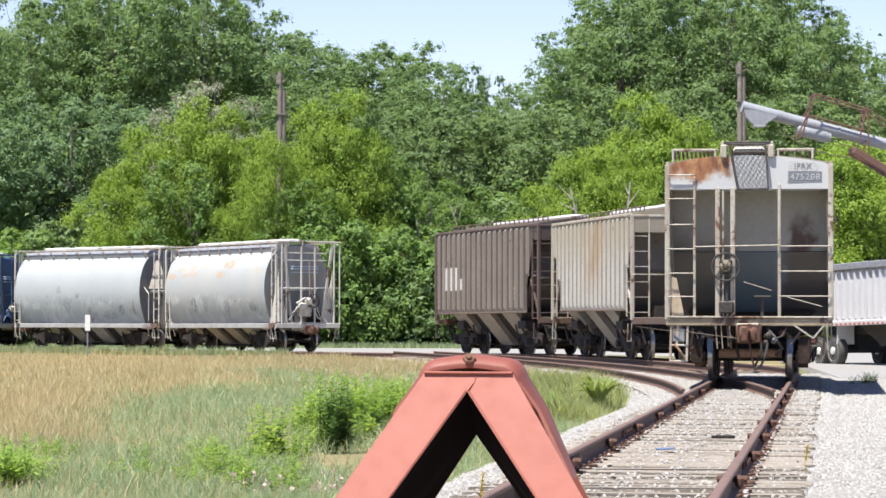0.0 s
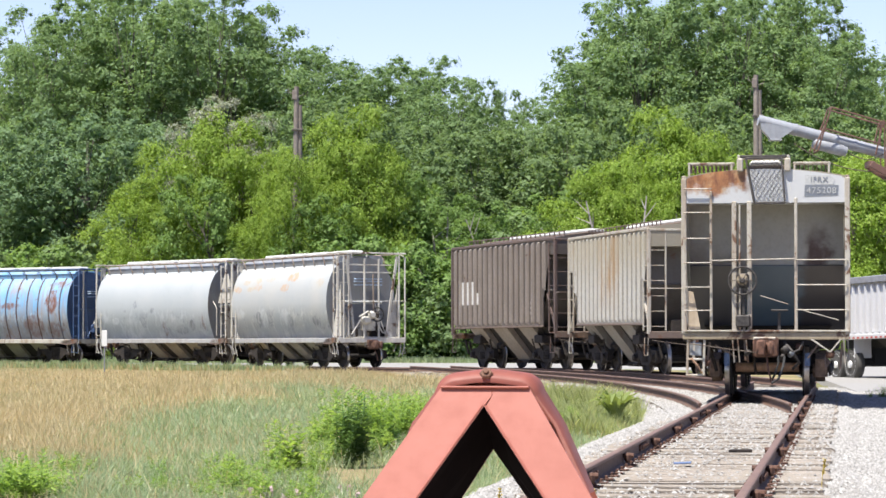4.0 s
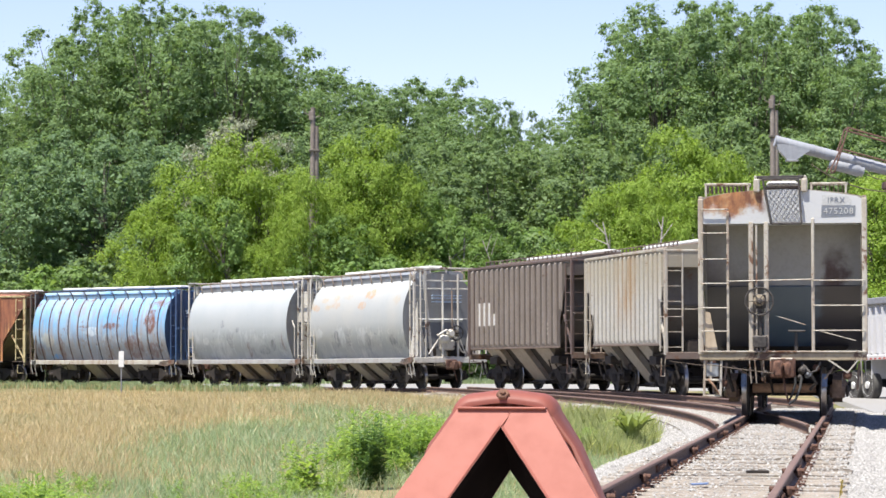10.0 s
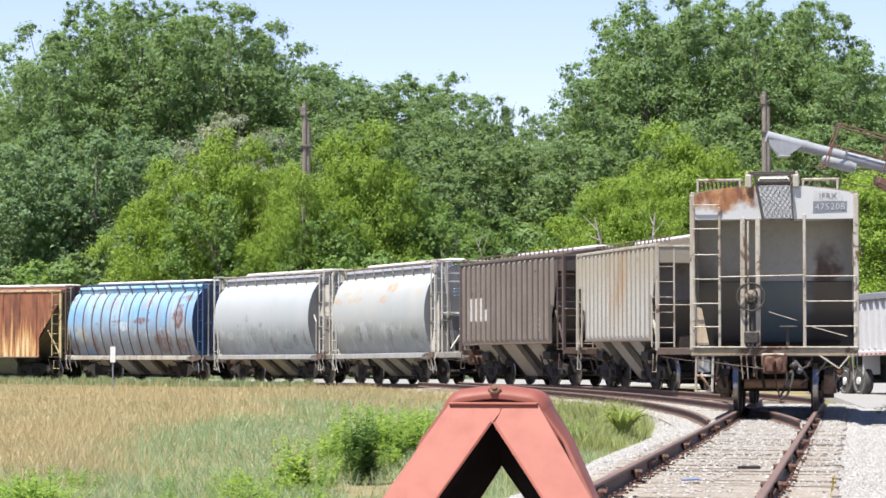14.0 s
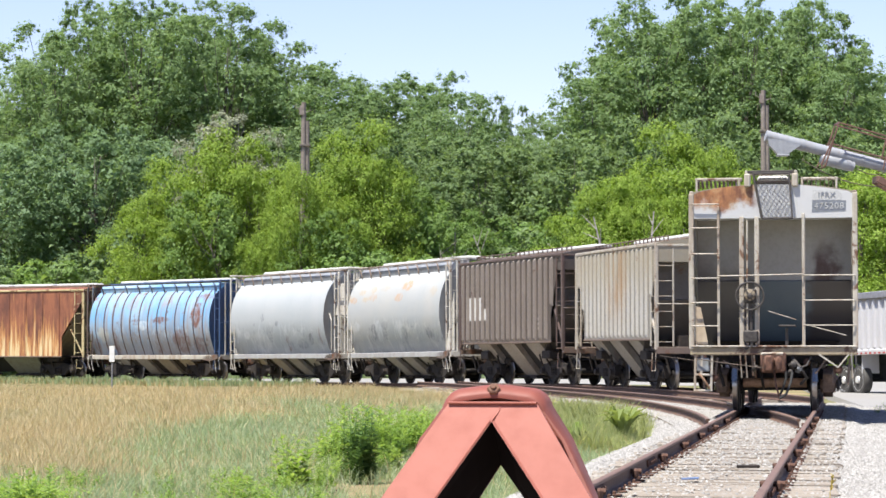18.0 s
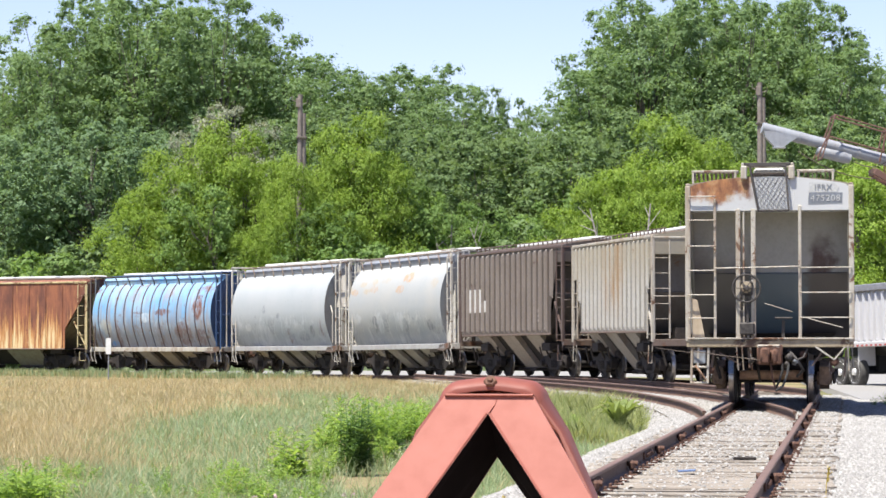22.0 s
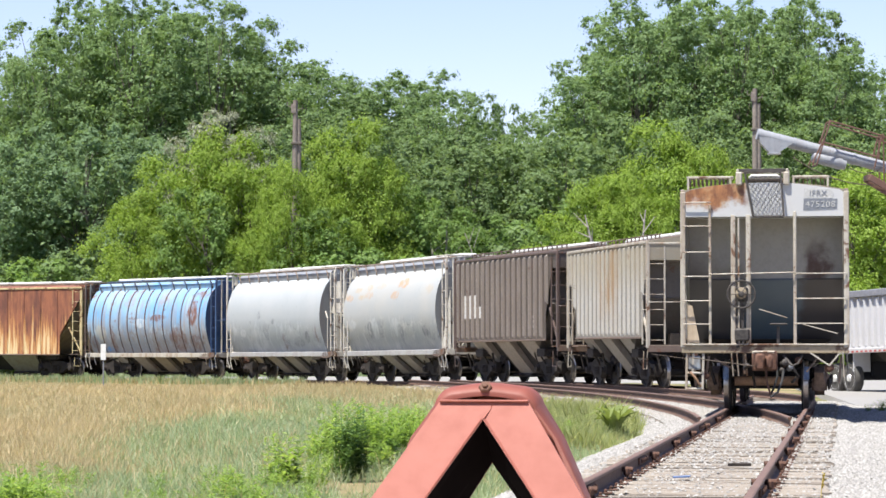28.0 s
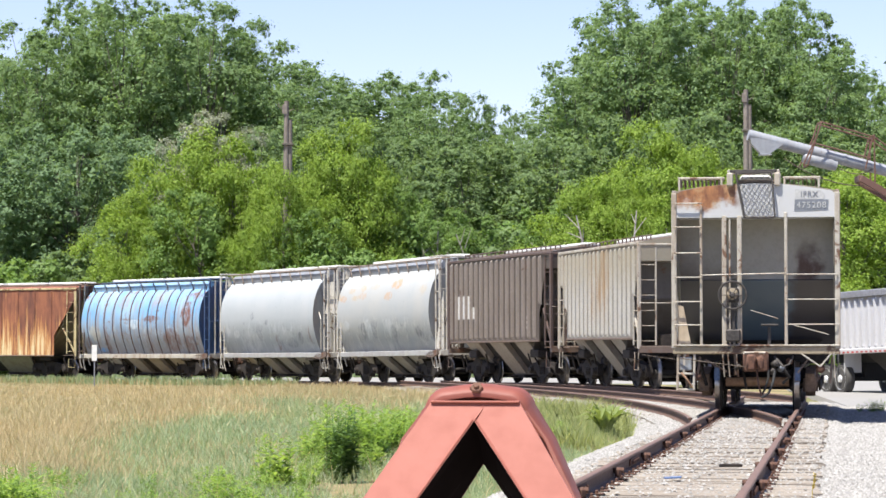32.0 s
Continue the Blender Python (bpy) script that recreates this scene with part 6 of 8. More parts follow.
    # Blue reflection on the wheels, painted as flat patches.
    for y in (-0.75, 0.77):
        part("paint_mark", Shape().slab([(y - 0.05, 0.55), (y + 0.05, 0.55), (y + 0.05, 0.80), (y - 0.05, 0.80)], "x", xe - 0.44, xe - 0.425), M["seal_blue"], car, "blue patch painted as a reflection on the wheel")
    return car


M["dark_steel"] = plain("dark_grimy_steel", (0.085, 0.075, 0.068), (0.03, 0.026, 0.024), 14, 0.7, 0.2)
M["tan_rust"] = plain("tan_rust", (0.42, 0.26, 0.16), (0.22, 0.13, 0.08), 10, 0.85)
M["orange_iron"] = plain("rust_brown_casting", (0.22, 0.10, 0.055), (0.09, 0.045, 0.03), 9, 0.85)


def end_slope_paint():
    # Dark blue base: recess shade and sky reflection put into the colour.
    n = Nodes("sky_tinted_slope_paint", 0.42, 0, 0.6)
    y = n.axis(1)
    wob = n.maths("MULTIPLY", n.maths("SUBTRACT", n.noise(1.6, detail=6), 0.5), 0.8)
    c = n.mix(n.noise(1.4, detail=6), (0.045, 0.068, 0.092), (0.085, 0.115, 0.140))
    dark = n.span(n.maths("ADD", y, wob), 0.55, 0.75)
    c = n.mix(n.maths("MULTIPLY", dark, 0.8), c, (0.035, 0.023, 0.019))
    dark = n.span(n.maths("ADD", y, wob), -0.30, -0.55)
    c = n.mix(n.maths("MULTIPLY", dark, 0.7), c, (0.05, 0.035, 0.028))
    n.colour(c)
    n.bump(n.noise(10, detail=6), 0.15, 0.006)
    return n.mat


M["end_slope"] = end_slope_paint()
RUSTY_FRAME = SIDE_FRAME.copy()
RUSTY_FRAME.materials.clear()
RUSTY_FRAME.materials.append(M["side_frame_rust"])
for truck in [o for o in end_car().children if o.name.startswith("truck")]:
    for piece in truck.children:
        if piece.name.startswith("side_frame"):
            piece.data = RUSTY_FRAME


# painted blocks on the brown car and patches on the others: unreadable marks as plain bars
def mark(car, name, x, z, w, h, y, mat, label):
    part(name, Shape().box(x - w / 2, x + w / 2, y - 0.004, y, z - h / 2, z + h / 2), mat, car, label)


Lb = length("brown")
pitch = (Lb - 1.40) / 17
for i, (hh, z) in enumerate(((0.80, 2.60), (0.80, 2.60), (0.80, 2.60), (0.40, 2.40))):
    mark(CARS["brown"], "stencil_bar", -Lb / 2 + 0.49 + (i + 1.5) * pitch, z, pitch - 0.10, hh, -1.534, M["bar_white"], "faded white stencil block")
for i in range(3):
    mark(CARS["brown"], "stencil_bar", -Lb / 2 + 0.49 + 14.5 * pitch, 1.85 + i * 0.16, 0.16, 0.09, -1.534, M["dust_label"], "faint stencil line")

# ------------------------------------------------------------------ the red bumping post
def bumping_post():
    d = 10.98
    m = pose(track_a(d), d, 0, 0, 0, -math.degrees(A_HEAD))
    post = thing("bumping_post", m, label="red-painted steel bumping post at the track's end", category="bumping post")

    def half(z, k=-1):                 # outer half width of the legs at a height
        return 0.19 + (0.93 - z) * (0.655 if k < 0 else 0.632)
    base = -0.20
    for k in (-1, 1):
        # a leg: broad sloping plate in front, deeper inner wall behind it
        zi, zo = 0.857, 0.93
        y0, y1 = 0.0, 0.26
        fi = zi - 0.195
        w_in = 0.71 if k < 0 else 0.765
        lean = [0.0, 0.0, -(zo - zi) * 0.45, -(zo - base) * 0.45, -(zo - base) * 0.45]
        pl = [(k * half(zo, k), y0, zo), (0.0, y0, zo), (0.0, lean[2], zi), (k * w_in, lean[3], base), (k * half(base, k), lean[3], base)]
        s = Shape().add(pl + [(x, y + 0.018, z) for x, y, z in pl], [(0, 1, 2, 3, 4), (9, 8, 7, 6, 5), (0, 5, 6, 1), (1, 6, 7, 2), (2, 7, 8, 3), (3, 8, 9, 4), (4, 9, 5, 0)])
        part("leg", s, M["red_paint"], post, "broad sloping red plate leg")
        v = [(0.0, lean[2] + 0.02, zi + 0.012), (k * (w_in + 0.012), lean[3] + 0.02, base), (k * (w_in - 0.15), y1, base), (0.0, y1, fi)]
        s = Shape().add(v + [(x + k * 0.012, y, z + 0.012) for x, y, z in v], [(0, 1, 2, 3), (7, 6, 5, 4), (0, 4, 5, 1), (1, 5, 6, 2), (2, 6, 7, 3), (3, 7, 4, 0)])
        part("inner_web", s, M["cavity_shade"], post, "inner web of the leg, its shade painted black")
        hb = half(base, k) - 0.09
        s = Shape().add([(k * half(zo, k), y1, zo), (0.0, y1, zo), (0.0, y1, fi), (k * (w_in - 0.15), y1, base), (k * hb, y1, base),
                         (k * half(zo, k), y1 + 0.018, zo), (0.0, y1 + 0.018, zo), (0.0, y1 + 0.018, fi), (k * (w_in - 0.15), y1 + 0.018, base), (k * hb, y1 + 0.018, base)],
                        [(0, 1, 2, 3, 4), (9, 8, 7, 6, 5), (0, 5, 6, 1), (1, 6, 7, 2), (2, 7, 8, 3), (3, 8, 9, 4), (4, 9, 5, 0)])
        part("front_leg", s, M["red_paint"], post)
        e = Shape()
        e.beam((k * 0.006, lean[2] + 0.002, zi + 0.004), (k * (w_in + 0.004), lean[3] + 0.002, base), 0.008, 0.008, 0.002, (0, 1, 0))
        part("weld_bead", e, M["red_paint"], post)
        f = Shape().box(k * half(base, k) - 0.16, k * half(base, k) + 0.16, -0.12, 0.42, -0.20, -0.165, 0.008)
        part("foot_plate", f, M["rust_iron"], post)
        bolt = Shape()
        for yy in (-0.05, 0.34):
            bolt.spun([(0.025, 0), (0.025, 0.03), (0.012, 0.032), (0.012, 0.06)], pose(k * half(base, k) + 0.08, yy, -0.166), 6)
        part("foot_bolt", bolt, M["rust_iron"], post)
    # the bent hood that runs over the head and down both legs: its front edge droops
    def arch(widen, top, y):
        def side(k):
            out = widen + (0.014 if k > 0 else 0.010)
            zl = 0.40 if k > 0 else 0.64
            line = []
            for z in ((0.50, 0.60, 0.69, 0.78) if k > 0 else (0.66, 0.70, 0.74, 0.78)):
                u = min(1.0, max(0.0, (z - zl) / (0.78 - zl)))
                line.append((half(z, k) + out * u - 0.016 * (1 - u), z))
            for a in np.linspace(14, 90, 10):
                line.append((half(0.92, k) + out - 0.085 + 0.085 * math.cos(radians(a)), top - 0.085 + 0.085 * math.sin(radians(a))))
            return line + [(0.05, top + 0.006)]
        full = side(1) + [(0.0, top + 0.008)] + [(-x, z) for x, z in side(-1)[::-1]]
        full = [(x, z - (0.32 * x * x if z > 0.9 else 0.0)) for x, z in full]
        return [(x, y - max(0.0, 0.86 - z) * 0.42, z) for x, z in full]
    rows = [arch(0.008, 0.963, 0.030), arch(0.012, 0.972, 0.034), arch(0.020, 0.990, 0.065), arch(0.024, 1.000, 0.12), arch(0.026, 1.002, 0.20)]
    s = Shape()
    n = len(rows[0])
    for row in rows:
        s.v += row
    for i in range(len(rows) - 1):
        s.f += [(i * n + j, i * n + j + 1, (i + 1) * n + j + 1, (i + 1) * n + j) for j in range(n - 1)]
    m0 = len(s.v)
    for row in rows:
        s.v += [(x * 0.955, y, z - 0.016 if abs(x) < 0.2 else z) for x, y, z in row]
    s.f += [tuple(m0 + q for q in f) for f in list(s.f)]
    last = (len(rows) - 1) * n
    for j in range(n - 1):
        s.f += [(j, j + 1, m0 + j + 1, m0 + j), (last + j, last + j + 1, m0 + last + j + 1, m0 + last + j)]
    part("hood", s, M["red_hood"], post, "bent red hood plate over the head", smooth=True)
    part("head_block", Shape().slab([(-0.17, 0.80), (0.17, 0.80), (0.17, 0.92), (0.13, 0.965), (-0.13, 0.965), (-0.17, 0.92)], "y", 0.12, 0.32), M["red_shade"], post)
    part("ledge", Shape().box(-0.188, 0.188, -0.012, 0.11, 0.930, 0.939, 0.002), M["red_paint"], post, "thin ledge plate under the hood")
    b = Shape()
    b.spun([(0.029, 0.0), (0.029, 0.024), (0.024, 0.030), (0.013, 0.031), (0.013, 0.040), (0.008, 0.042)], pose(0, 0.058, 0.978, 48, 0, 0), 6)
    part("hood_bolt", b, M["orange_iron"], post, "rust-brown hexagon bolt on the hood")
    n2 = Shape().box(-0.16, 0.16, 0.33, 0.39, 0.72, 0.92, 0.03)
    part("striking_face", n2, M["red_paint"], post)
    seam = Shape().tube([(0.035, -0.004, 0.924), (0.03, -0.012, 0.90), (0.004, -0.036, 0.862)], 0.004, 5)
    part("weld_bead", seam, M["red_paint"], post)
    return post


def cavity_shade():
    # Near-black: the shade inside the hollow legs is put into the colour.
    n = Nodes("black_shade_steel", 0.95, 0, 0.03)
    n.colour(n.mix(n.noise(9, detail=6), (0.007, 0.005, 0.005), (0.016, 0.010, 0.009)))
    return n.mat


M["cavity_shade"] = cavity_shade()
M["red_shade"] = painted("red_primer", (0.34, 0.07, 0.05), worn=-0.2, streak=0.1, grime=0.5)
bumping_post()


# ------------------------------------------------------------------ grain conveyor, trailer, poles, marker
def conveyor():
    d, x0, z0 = 63.0, 7.779, EYE + 5.287
    t = thing("grain_conveyor", pose(x0, d, 0), label="galvanised grain auger with a rusty walkway frame", category="conveyor")

    def at(u, v, y=0.0):
        return (u, y + u * 0.06, z0 + v)
    s = Shape().tube([at(0.0, -0.10), at(3.0, -0.86), at(6.0, -1.62), at(22.0, -5.66)], 0.138, 18)
    part("tube", s, M["auger_steel"], t, "long galvanised auger tube", smooth=True)
    for u in (0.9, 2.35, 4.6):
        v = -0.10 - u * 0.2533
        part("band", Shape().tube([at(u - 0.03, v + 0.008), at(u + 0.03, v - 0.008)], 0.148, 18), M["auger_steel"], t, smooth=True)
    sp = Shape()
    sp.slab([(0.03, z0 - 0.14), (0.84, z0 - 0.34), (0.52, z0 - 0.56), (0.30, z0 - 0.58), (0.06, z0 - 0.32)], "y", -0.12, 0.12)
    sp.box(0.26, 0.56, -0.14, 0.14, z0 - 0.60, z0 - 0.565, 0.006)
    part("spout", sp, M["auger_steel"], t, "sheet-metal discharge spout")
    c = Shape()
    c.spun([(0.12, -0.42), (0.15, -0.38), (0.15, 0.30), (0.13, 0.34), (0.13, 0.42), (0.05, 0.44)], pose(1.75, 0.1, z0 - 0.74, 0, 105, 0), 18)
    part("motor", c, M["auger_steel"], t, "grey cylinder motor under the tube", smooth=True)
    f = Shape()
    for y in (-0.32, 0.32):
        bars(f, [(at(1.75, 0.2, y), at(3.04, -0.16, y)), (at(3.04, -0.16, y), at(3.6, -0.55, y)), (at(1.58, -0.32, y), at(2.95, -0.68, y)),
                 (at(1.75, 0.2, y), at(1.41, -0.86, y)), (at(1.64, -0.15, y), at(1.30, -0.84, y)), (at(3.04, -0.10, y), at(3.06, -1.35, y)),
                 (at(3.02, -0.12, y), at(2.82, -0.95, y))], 0.036)
    bars(f, [(at(1.75, 0.2, -0.32), at(1.75, 0.2, 0.32)), (at(3.04, -0.16, -0.32), at(3.04, -0.16, 0.32)), (at(1.41, -0.86, -0.32), at(1.41, -0.86, 0.32))], 0.04)
    part("walkway_frame", f, M["rust_frame"], t, "rusty angle-iron walkway frame")
    b = Shape()
    for y in (-0.34, 0.34):
        b.beam(at(2.70, -1.16, y), at(9.0, -4.9, y), 0.09, 0.16, 0.01)
    b.beam(at(2.70, -1.16, -0.34), at(2.70, -1.16, 0.34), 0.08, 0.14, 0.01)
    for u in (4.5, 6.5, 8.5):
        b.beam(at(u, -1.16 - (u - 2.7) * 0.594, -0.34), at(u, -1.16 - (u - 2.7) * 0.594, 0.34), 0.06, 0.08, 0.01)
    for y in (-0.34, 0.34):
        b.beam(at(9.0, -4.9, y), (9.0, 0.5 + y * 5, YARD_Z), 0.10, 0.10, 0.01)
        b.beam(at(9.0, -2.4, 0), at(9.0, -4.9, y), 0.08, 0.08, 0.01)
    part("lift_arm", b, M["rust_frame"], t, "rust-red lifting arm and legs")
    h = Shape()
    pts = [at(0.85 + k * 0.25, -0.62 - 0.9 * (1 - (k / 9 - 0.62) ** 2 * 2.2) * 0.45 - 0.08 * k * 0.6, -0.2) for k in range(10)]
    h.tube(pts, 0.013, 6)
    pts = [at(2.2 + k * 0.12, -0.92 - 0.14 * math.sin(k / 7 * math.pi), -0.25) for k in range(8)]
    h.tube(pts, 0.012, 6)
    part("cable", h, M["dark_rod"], t, "slack cable", smooth=True)
    part("inlet_hopper", Shape().box(21.0, 23.0, 0.6, 2.2, YARD_Z, 0.75, 0.05), M["auger_steel"], t)
    return t


conveyor()


def trailer():
    dx, dy = 0.30, -0.954
    m = pose(12.98, 86.5, YARD_Z - 0.12, 0, 0, math.degrees(math.atan2(dy, dx))) @ pose(0, 0, 0, 0, -1.2, 0)
    t = thing("grain_trailer", m, label="white ribbed grain trailer with dual wheels", category="trailer")
    # x runs along the trailer from its tail, y to its left: the ribbed flank that shows is at y = 0 and looks to -y
    z0, z1, L = 1.42, 3.24, 11.0
    part("box", Shape().box(0, L, 0.0, 2.5, z0, z1, 0.02), M["trailer_white"], t)
    rib = rib_mesh(z1 - z0 - 0.18, 0.08, M["trailer_white"], 0.07)
    for i in range(25):
        part("rib", rib, None, t, m=pose(0.25 + i * 0.44, 0.0, z0 + 0.06))
    part("top_rail", Shape().box(-0.05, L, -0.12, 0.06, z1 - 0.12, z1 + 0.10, 0.02), M["rail_grey"], t, "grey top rail with tarp bow")
    part("bottom_rail", Shape().box(0, L, -0.10, 0.04, z0 - 0.10, z0 + 0.06, 0.015), M["trailer_white"], t)
    for i in range(34):
        part("marker_tape", Shape().box(0.1 + i * 0.32, 0.1 + i * 0.32 + 0.16, -0.105, -0.101, z0 - 0.08, z0 - 0.02), M["tape_red"], t, "red reflective tape")
    part("hopper", Shape().slab([(2.4, z0), (8.5, z0), (6.3, 0.65), (4.2, 0.65)], "y", 0.45, 2.05), M["dark_steel"], t)
    part("chassis", Shape().box(-0.2, L, 0.75, 1.75, 1.05, 1.35, 0.02), M["black_rubber"], t)
    flap = Shape().box(1.9, 1.94, 0.0, 0.62, 0.72, 1.42, 0.01)
    part("mud_flap", flap, M["trailer_white"], t, "white mud flap")
    for x in (0.55, 1.35):
        for y in (0.17, 2.33):
            s = Shape()
            turn = pose(x + (0.25 if x > 1 else 0), y, 0.52, 90, 0, 0)
            s.spun([(0.36, -0.15), (0.46, -0.15), (0.50, -0.11), (0.515, 0.0), (0.50, 0.11), (0.46, 0.15), (0.36, 0.15)], turn, 24)
            w = part("wheel", s, M["dusty_rubber"], t, "dusty tyre on a polished rim", smooth=True)
            h = Shape().spun([(0.37, 0.12), (0.36, 0.155), (0.30, 0.10), (0.18, 0.08), (0.13, 0.12), (0.11, 0.20), (0.04, 0.21)], turn, 20)
            part("rim", h, M["chrome_hub"], w, "polished rim and hub", smooth=True)
    for x in (0.55, 1.6):
        part("axle", Shape().tube([(x, 0.2, 0.52), (x, 2.3, 0.52)], 0.07, 10), M["black_rubber"], t)
        part("hanger", Shape().box(x - 0.1, x + 0.1, 0.85, 1.65, 0.5, 1.1, 0.02), M["black_rubber"], t)
    for y in (0.5, 2.0):
        part("landing_leg", Shape().box(L - 1.2, L - 1.05, y - 0.08, y + 0.08, 0.2, 1.2, 0.01), M["black_rubber"], t)
        part("landing_foot", Shape().box(L - 1.3, L - 0.95, y - 0.15, y + 0.15, 0.17, 0.22, 0.01), M["black_rubber"], t)
    return t


M["tape_red"] = plain("red_tape", (0.45, 0.08, 0.07), (0.35, 0.06, 0.05), 10, 0.5)
trailer()


def utility_pole(x, y, h, second, lean, label):
    p = thing("utility_pole", pose(x, y, FIELD_Z, 0, lean, 0), label=label, category="pole", group="old utility poles")
    s = Shape().tube([(0, 0, -0.3), (0, 0, h * 0.5), (0, 0, h)], 0.15, 12, radii=[0.19, 0.17, 0.13])
    part("pole", s, M["pole_wood"], p, smooth=True)
    s = Shape().tube([(0.24, 0.05, -0.3), (0.22, 0.05, second * 0.5), (0.20, 0.05, second)], 0.13, 12, radii=[0.17, 0.15, 0.11])
    part("splint_pole", s, M["pole_wood"], p, "second pole strapped beside the first", smooth=True)
    for z in (second * 0.55, second * 0.9):
        part("strap", Shape().box(-0.2, 0.38, -0.2, 0.22, z, z + 0.12, 0.02), M["bark"], p)
    b = Shape().box(-0.22, 0.05, -0.17, -0.10, h - 0.7, h - 0.2, 0.02)
    b.tube([(-0.2, -0.14, h - 0.4), (-0.42, -0.14, h - 0.3), (-0.42, -0.14, h - 0.1)], 0.025, 6)
    b.tube([(0.1, -0.14, h - 0.55), (0.38, -0.14, h - 0.45), (0.38, -0.14, h - 0.25)], 0.025, 6)
    part("bracket", b, M["pole_wood"], p)
    return p


utility_pole(-7.69, 139.2, 14.85, 13.85, 0.3, "weathered double wooden pole among the trees")
utility_pole(17.09, 139.4, 15.5, 14.7, 0.0, "weathered wooden pole behind the conveyor")


def marker_post():
    d = 105.0
    x = -13.47
    t = thing("marker_post", pose(x, d, FIELD_Z), label="small white marker plate on a thin post", category="sign")
    part("post", Shape().box(-0.022, 0.022, -0.03, 0.03, -0.2, 1.45, 0.006), M["rail_grey"], t)
    part("plate", Shape().box(-0.105, 0.105, -0.05, -0.032, 1.08, 1.72, 0.006), M["sign_white"], t)
    return t


marker_post()


# ------------------------------------------------------------------ trees
def leaf_cloud(rng, centres, radii, per, size, up=0.5, flat=0.75, lean=None):
    """Many small leaves round clump centres; each leaf is its own triangle."""
    n = len(centres) * per
    c = np.repeat(np.asarray(centres), per, axis=0)
    r = np.repeat(np.asarray(radii), per)
    d = rng.normal(size=(n, 3))
    d /= np.linalg.norm(d, axis=1, keepdims=True)
    dist = r * np.abs(rng.normal(size=n)) * 0.72
    stretch = 0.7 + 0.6 * rng.random((len(centres), 3))
    d = d * np.repeat(stretch, per, axis=0)
    p = c + d * dist[:, None] * np.array([1, 1, flat])
    nrm = d * 0.6 + np.array([0, 0, up]) + rng.normal(size=(n, 3)) * 0.42
    if lean is not None:
        nrm += np.repeat(np.asarray(lean), per, axis=0) * 0.55
    nrm /= np.linalg.norm(nrm, axis=1, keepdims=True)
    a = np.cross(nrm, rng.normal(size=(n, 3)))
    a /= np.linalg.norm(a, axis=1, keepdims=True)
    b = np.cross(nrm, a)
    sz = size * (0.6 + 0.8 * rng.random(n))
    a *= sz[:, None]
    b *= (sz * 0.72)[:, None]
    v = np.stack([p - a, p + b * 1.25, p + a * 0.9 - b * 0.6], 1).reshape(-1, 3)
    return v


def tree_template(name, seed, H, R, low, boughs, sprays, per, size, leaf_mat, bark, kind, core=95):
    """One tree: tapered trunk with limbs, and a crown of domed boughs made of leafy sprays, with gaps between them."""
    rng = np.random.default_rng(seed)
    rnd = random.Random(seed)
    centres, radii, lean, limbs = [], [], [], []
    for i in range(boughs):
        u = (i + rnd.random()) / boughs
        z = low + (H - low) * u
        if kind == "tall":
            prof = math.sqrt(1 - ((u - 0.42) / 0.66) ** 2)
        else:
            prof = math.sqrt(max(0.04, 1 - (1.50 * (u - 0.40)) ** 2)) if u > 0.40 else 0.85 + 0.15 * u / 0.40
        a = i * 2.39996 + rnd.uniform(-0.5, 0.5)
        lobe = 0.88 + 0.20 * math.sin(a * 2 + seed + u * 4)
        rr = R * prof * lobe * (0.15 + 0.75 * rnd.random() ** 0.5)
        out = Vector((math.cos(a), math.sin(a), 0))
        b = Vector((rr * out.x, rr * out.y, z))
        br = (0.23 + 0.15 * rnd.random()) * R * (0.62 if u > 0.93 else 0.8 if u > 0.82 else 1.0) * (1.32 if kind == "round" else 1.0)
        limbs.append(b)
        for k in range(sprays):
            d = (Vector((rnd.gauss(0, 1), rnd.gauss(0, 1), rnd.gauss(0, 1))).normalized() + out * 0.35 + Vector((0, 0, 0.75 if kind == "round" else 0.5))).normalized()
            far = br * (0.62 + 0.45 * rnd.random())
            centres.append((b.x + d.x * far, b.y + d.y * far, b.z + d.z * far * (0.6 if kind == "round" else 0.85) - 0.2 * br))
            radii.append(br * rnd.uniform(0.20, 0.42))
            lean.append((d.x, d.y, d.z))
    v = leaf_cloud(rng, centres, radii, per, size, lean=lean)
    inner = leaf_cloud(rng, [(b.x * 0.7, b.y * 0.7, b.z * 0.93) for b in limbs if b.z < 0.9 * H], [0.30 * R] * sum(1 for b in limbs if b.z < 0.9 * H), core, size * 1.9)
    v = np.concatenate([v, inner])
    crown = raw_mesh(name + "_crown", v, 3, np.arange(len(v)))
    crown.materials.append(leaf_mat)
    t = Shape()
    wob = [(rnd.uniform(-0.25, 0.25) * k, rnd.uniform(-0.25, 0.25) * k, H * 0.9 * k / 5) for k in range(6)]
    wob[0] = (0, 0, -0.4)
    base = 0.009 * H + 0.08
    t.tube(wob, 0.2, 10, radii=[base, base * 0.85, base * 0.66, base * 0.48, base * 0.3, base * 0.1])
    for c in limbs:
        z0 = max(H * 0.12, c[2] * 0.72 - rnd.uniform(0.0, 0.10) * H)
        k = min(4.99, z0 / (H * 0.9) * 5)
        i, f = int(k), k - int(k)
        p = [wob[i][j] + (wob[i + 1][j] - wob[i][j]) * f for j in range(3)]
        p[2] = max(p[2], 0.2)
        mid = [(p[j] + c[j]) / 2 for j in range(3)]
        mid[2] -= 0.06 * H * rnd.random()
        t.tube([p, mid, c], 0.05, 5, radii=[base * 0.24, base * 0.14, base * 0.04], cap=False)
    trunk = t.mesh(name + "_trunk", True)
    trunk.materials.append(bark)
    return trunk, crown


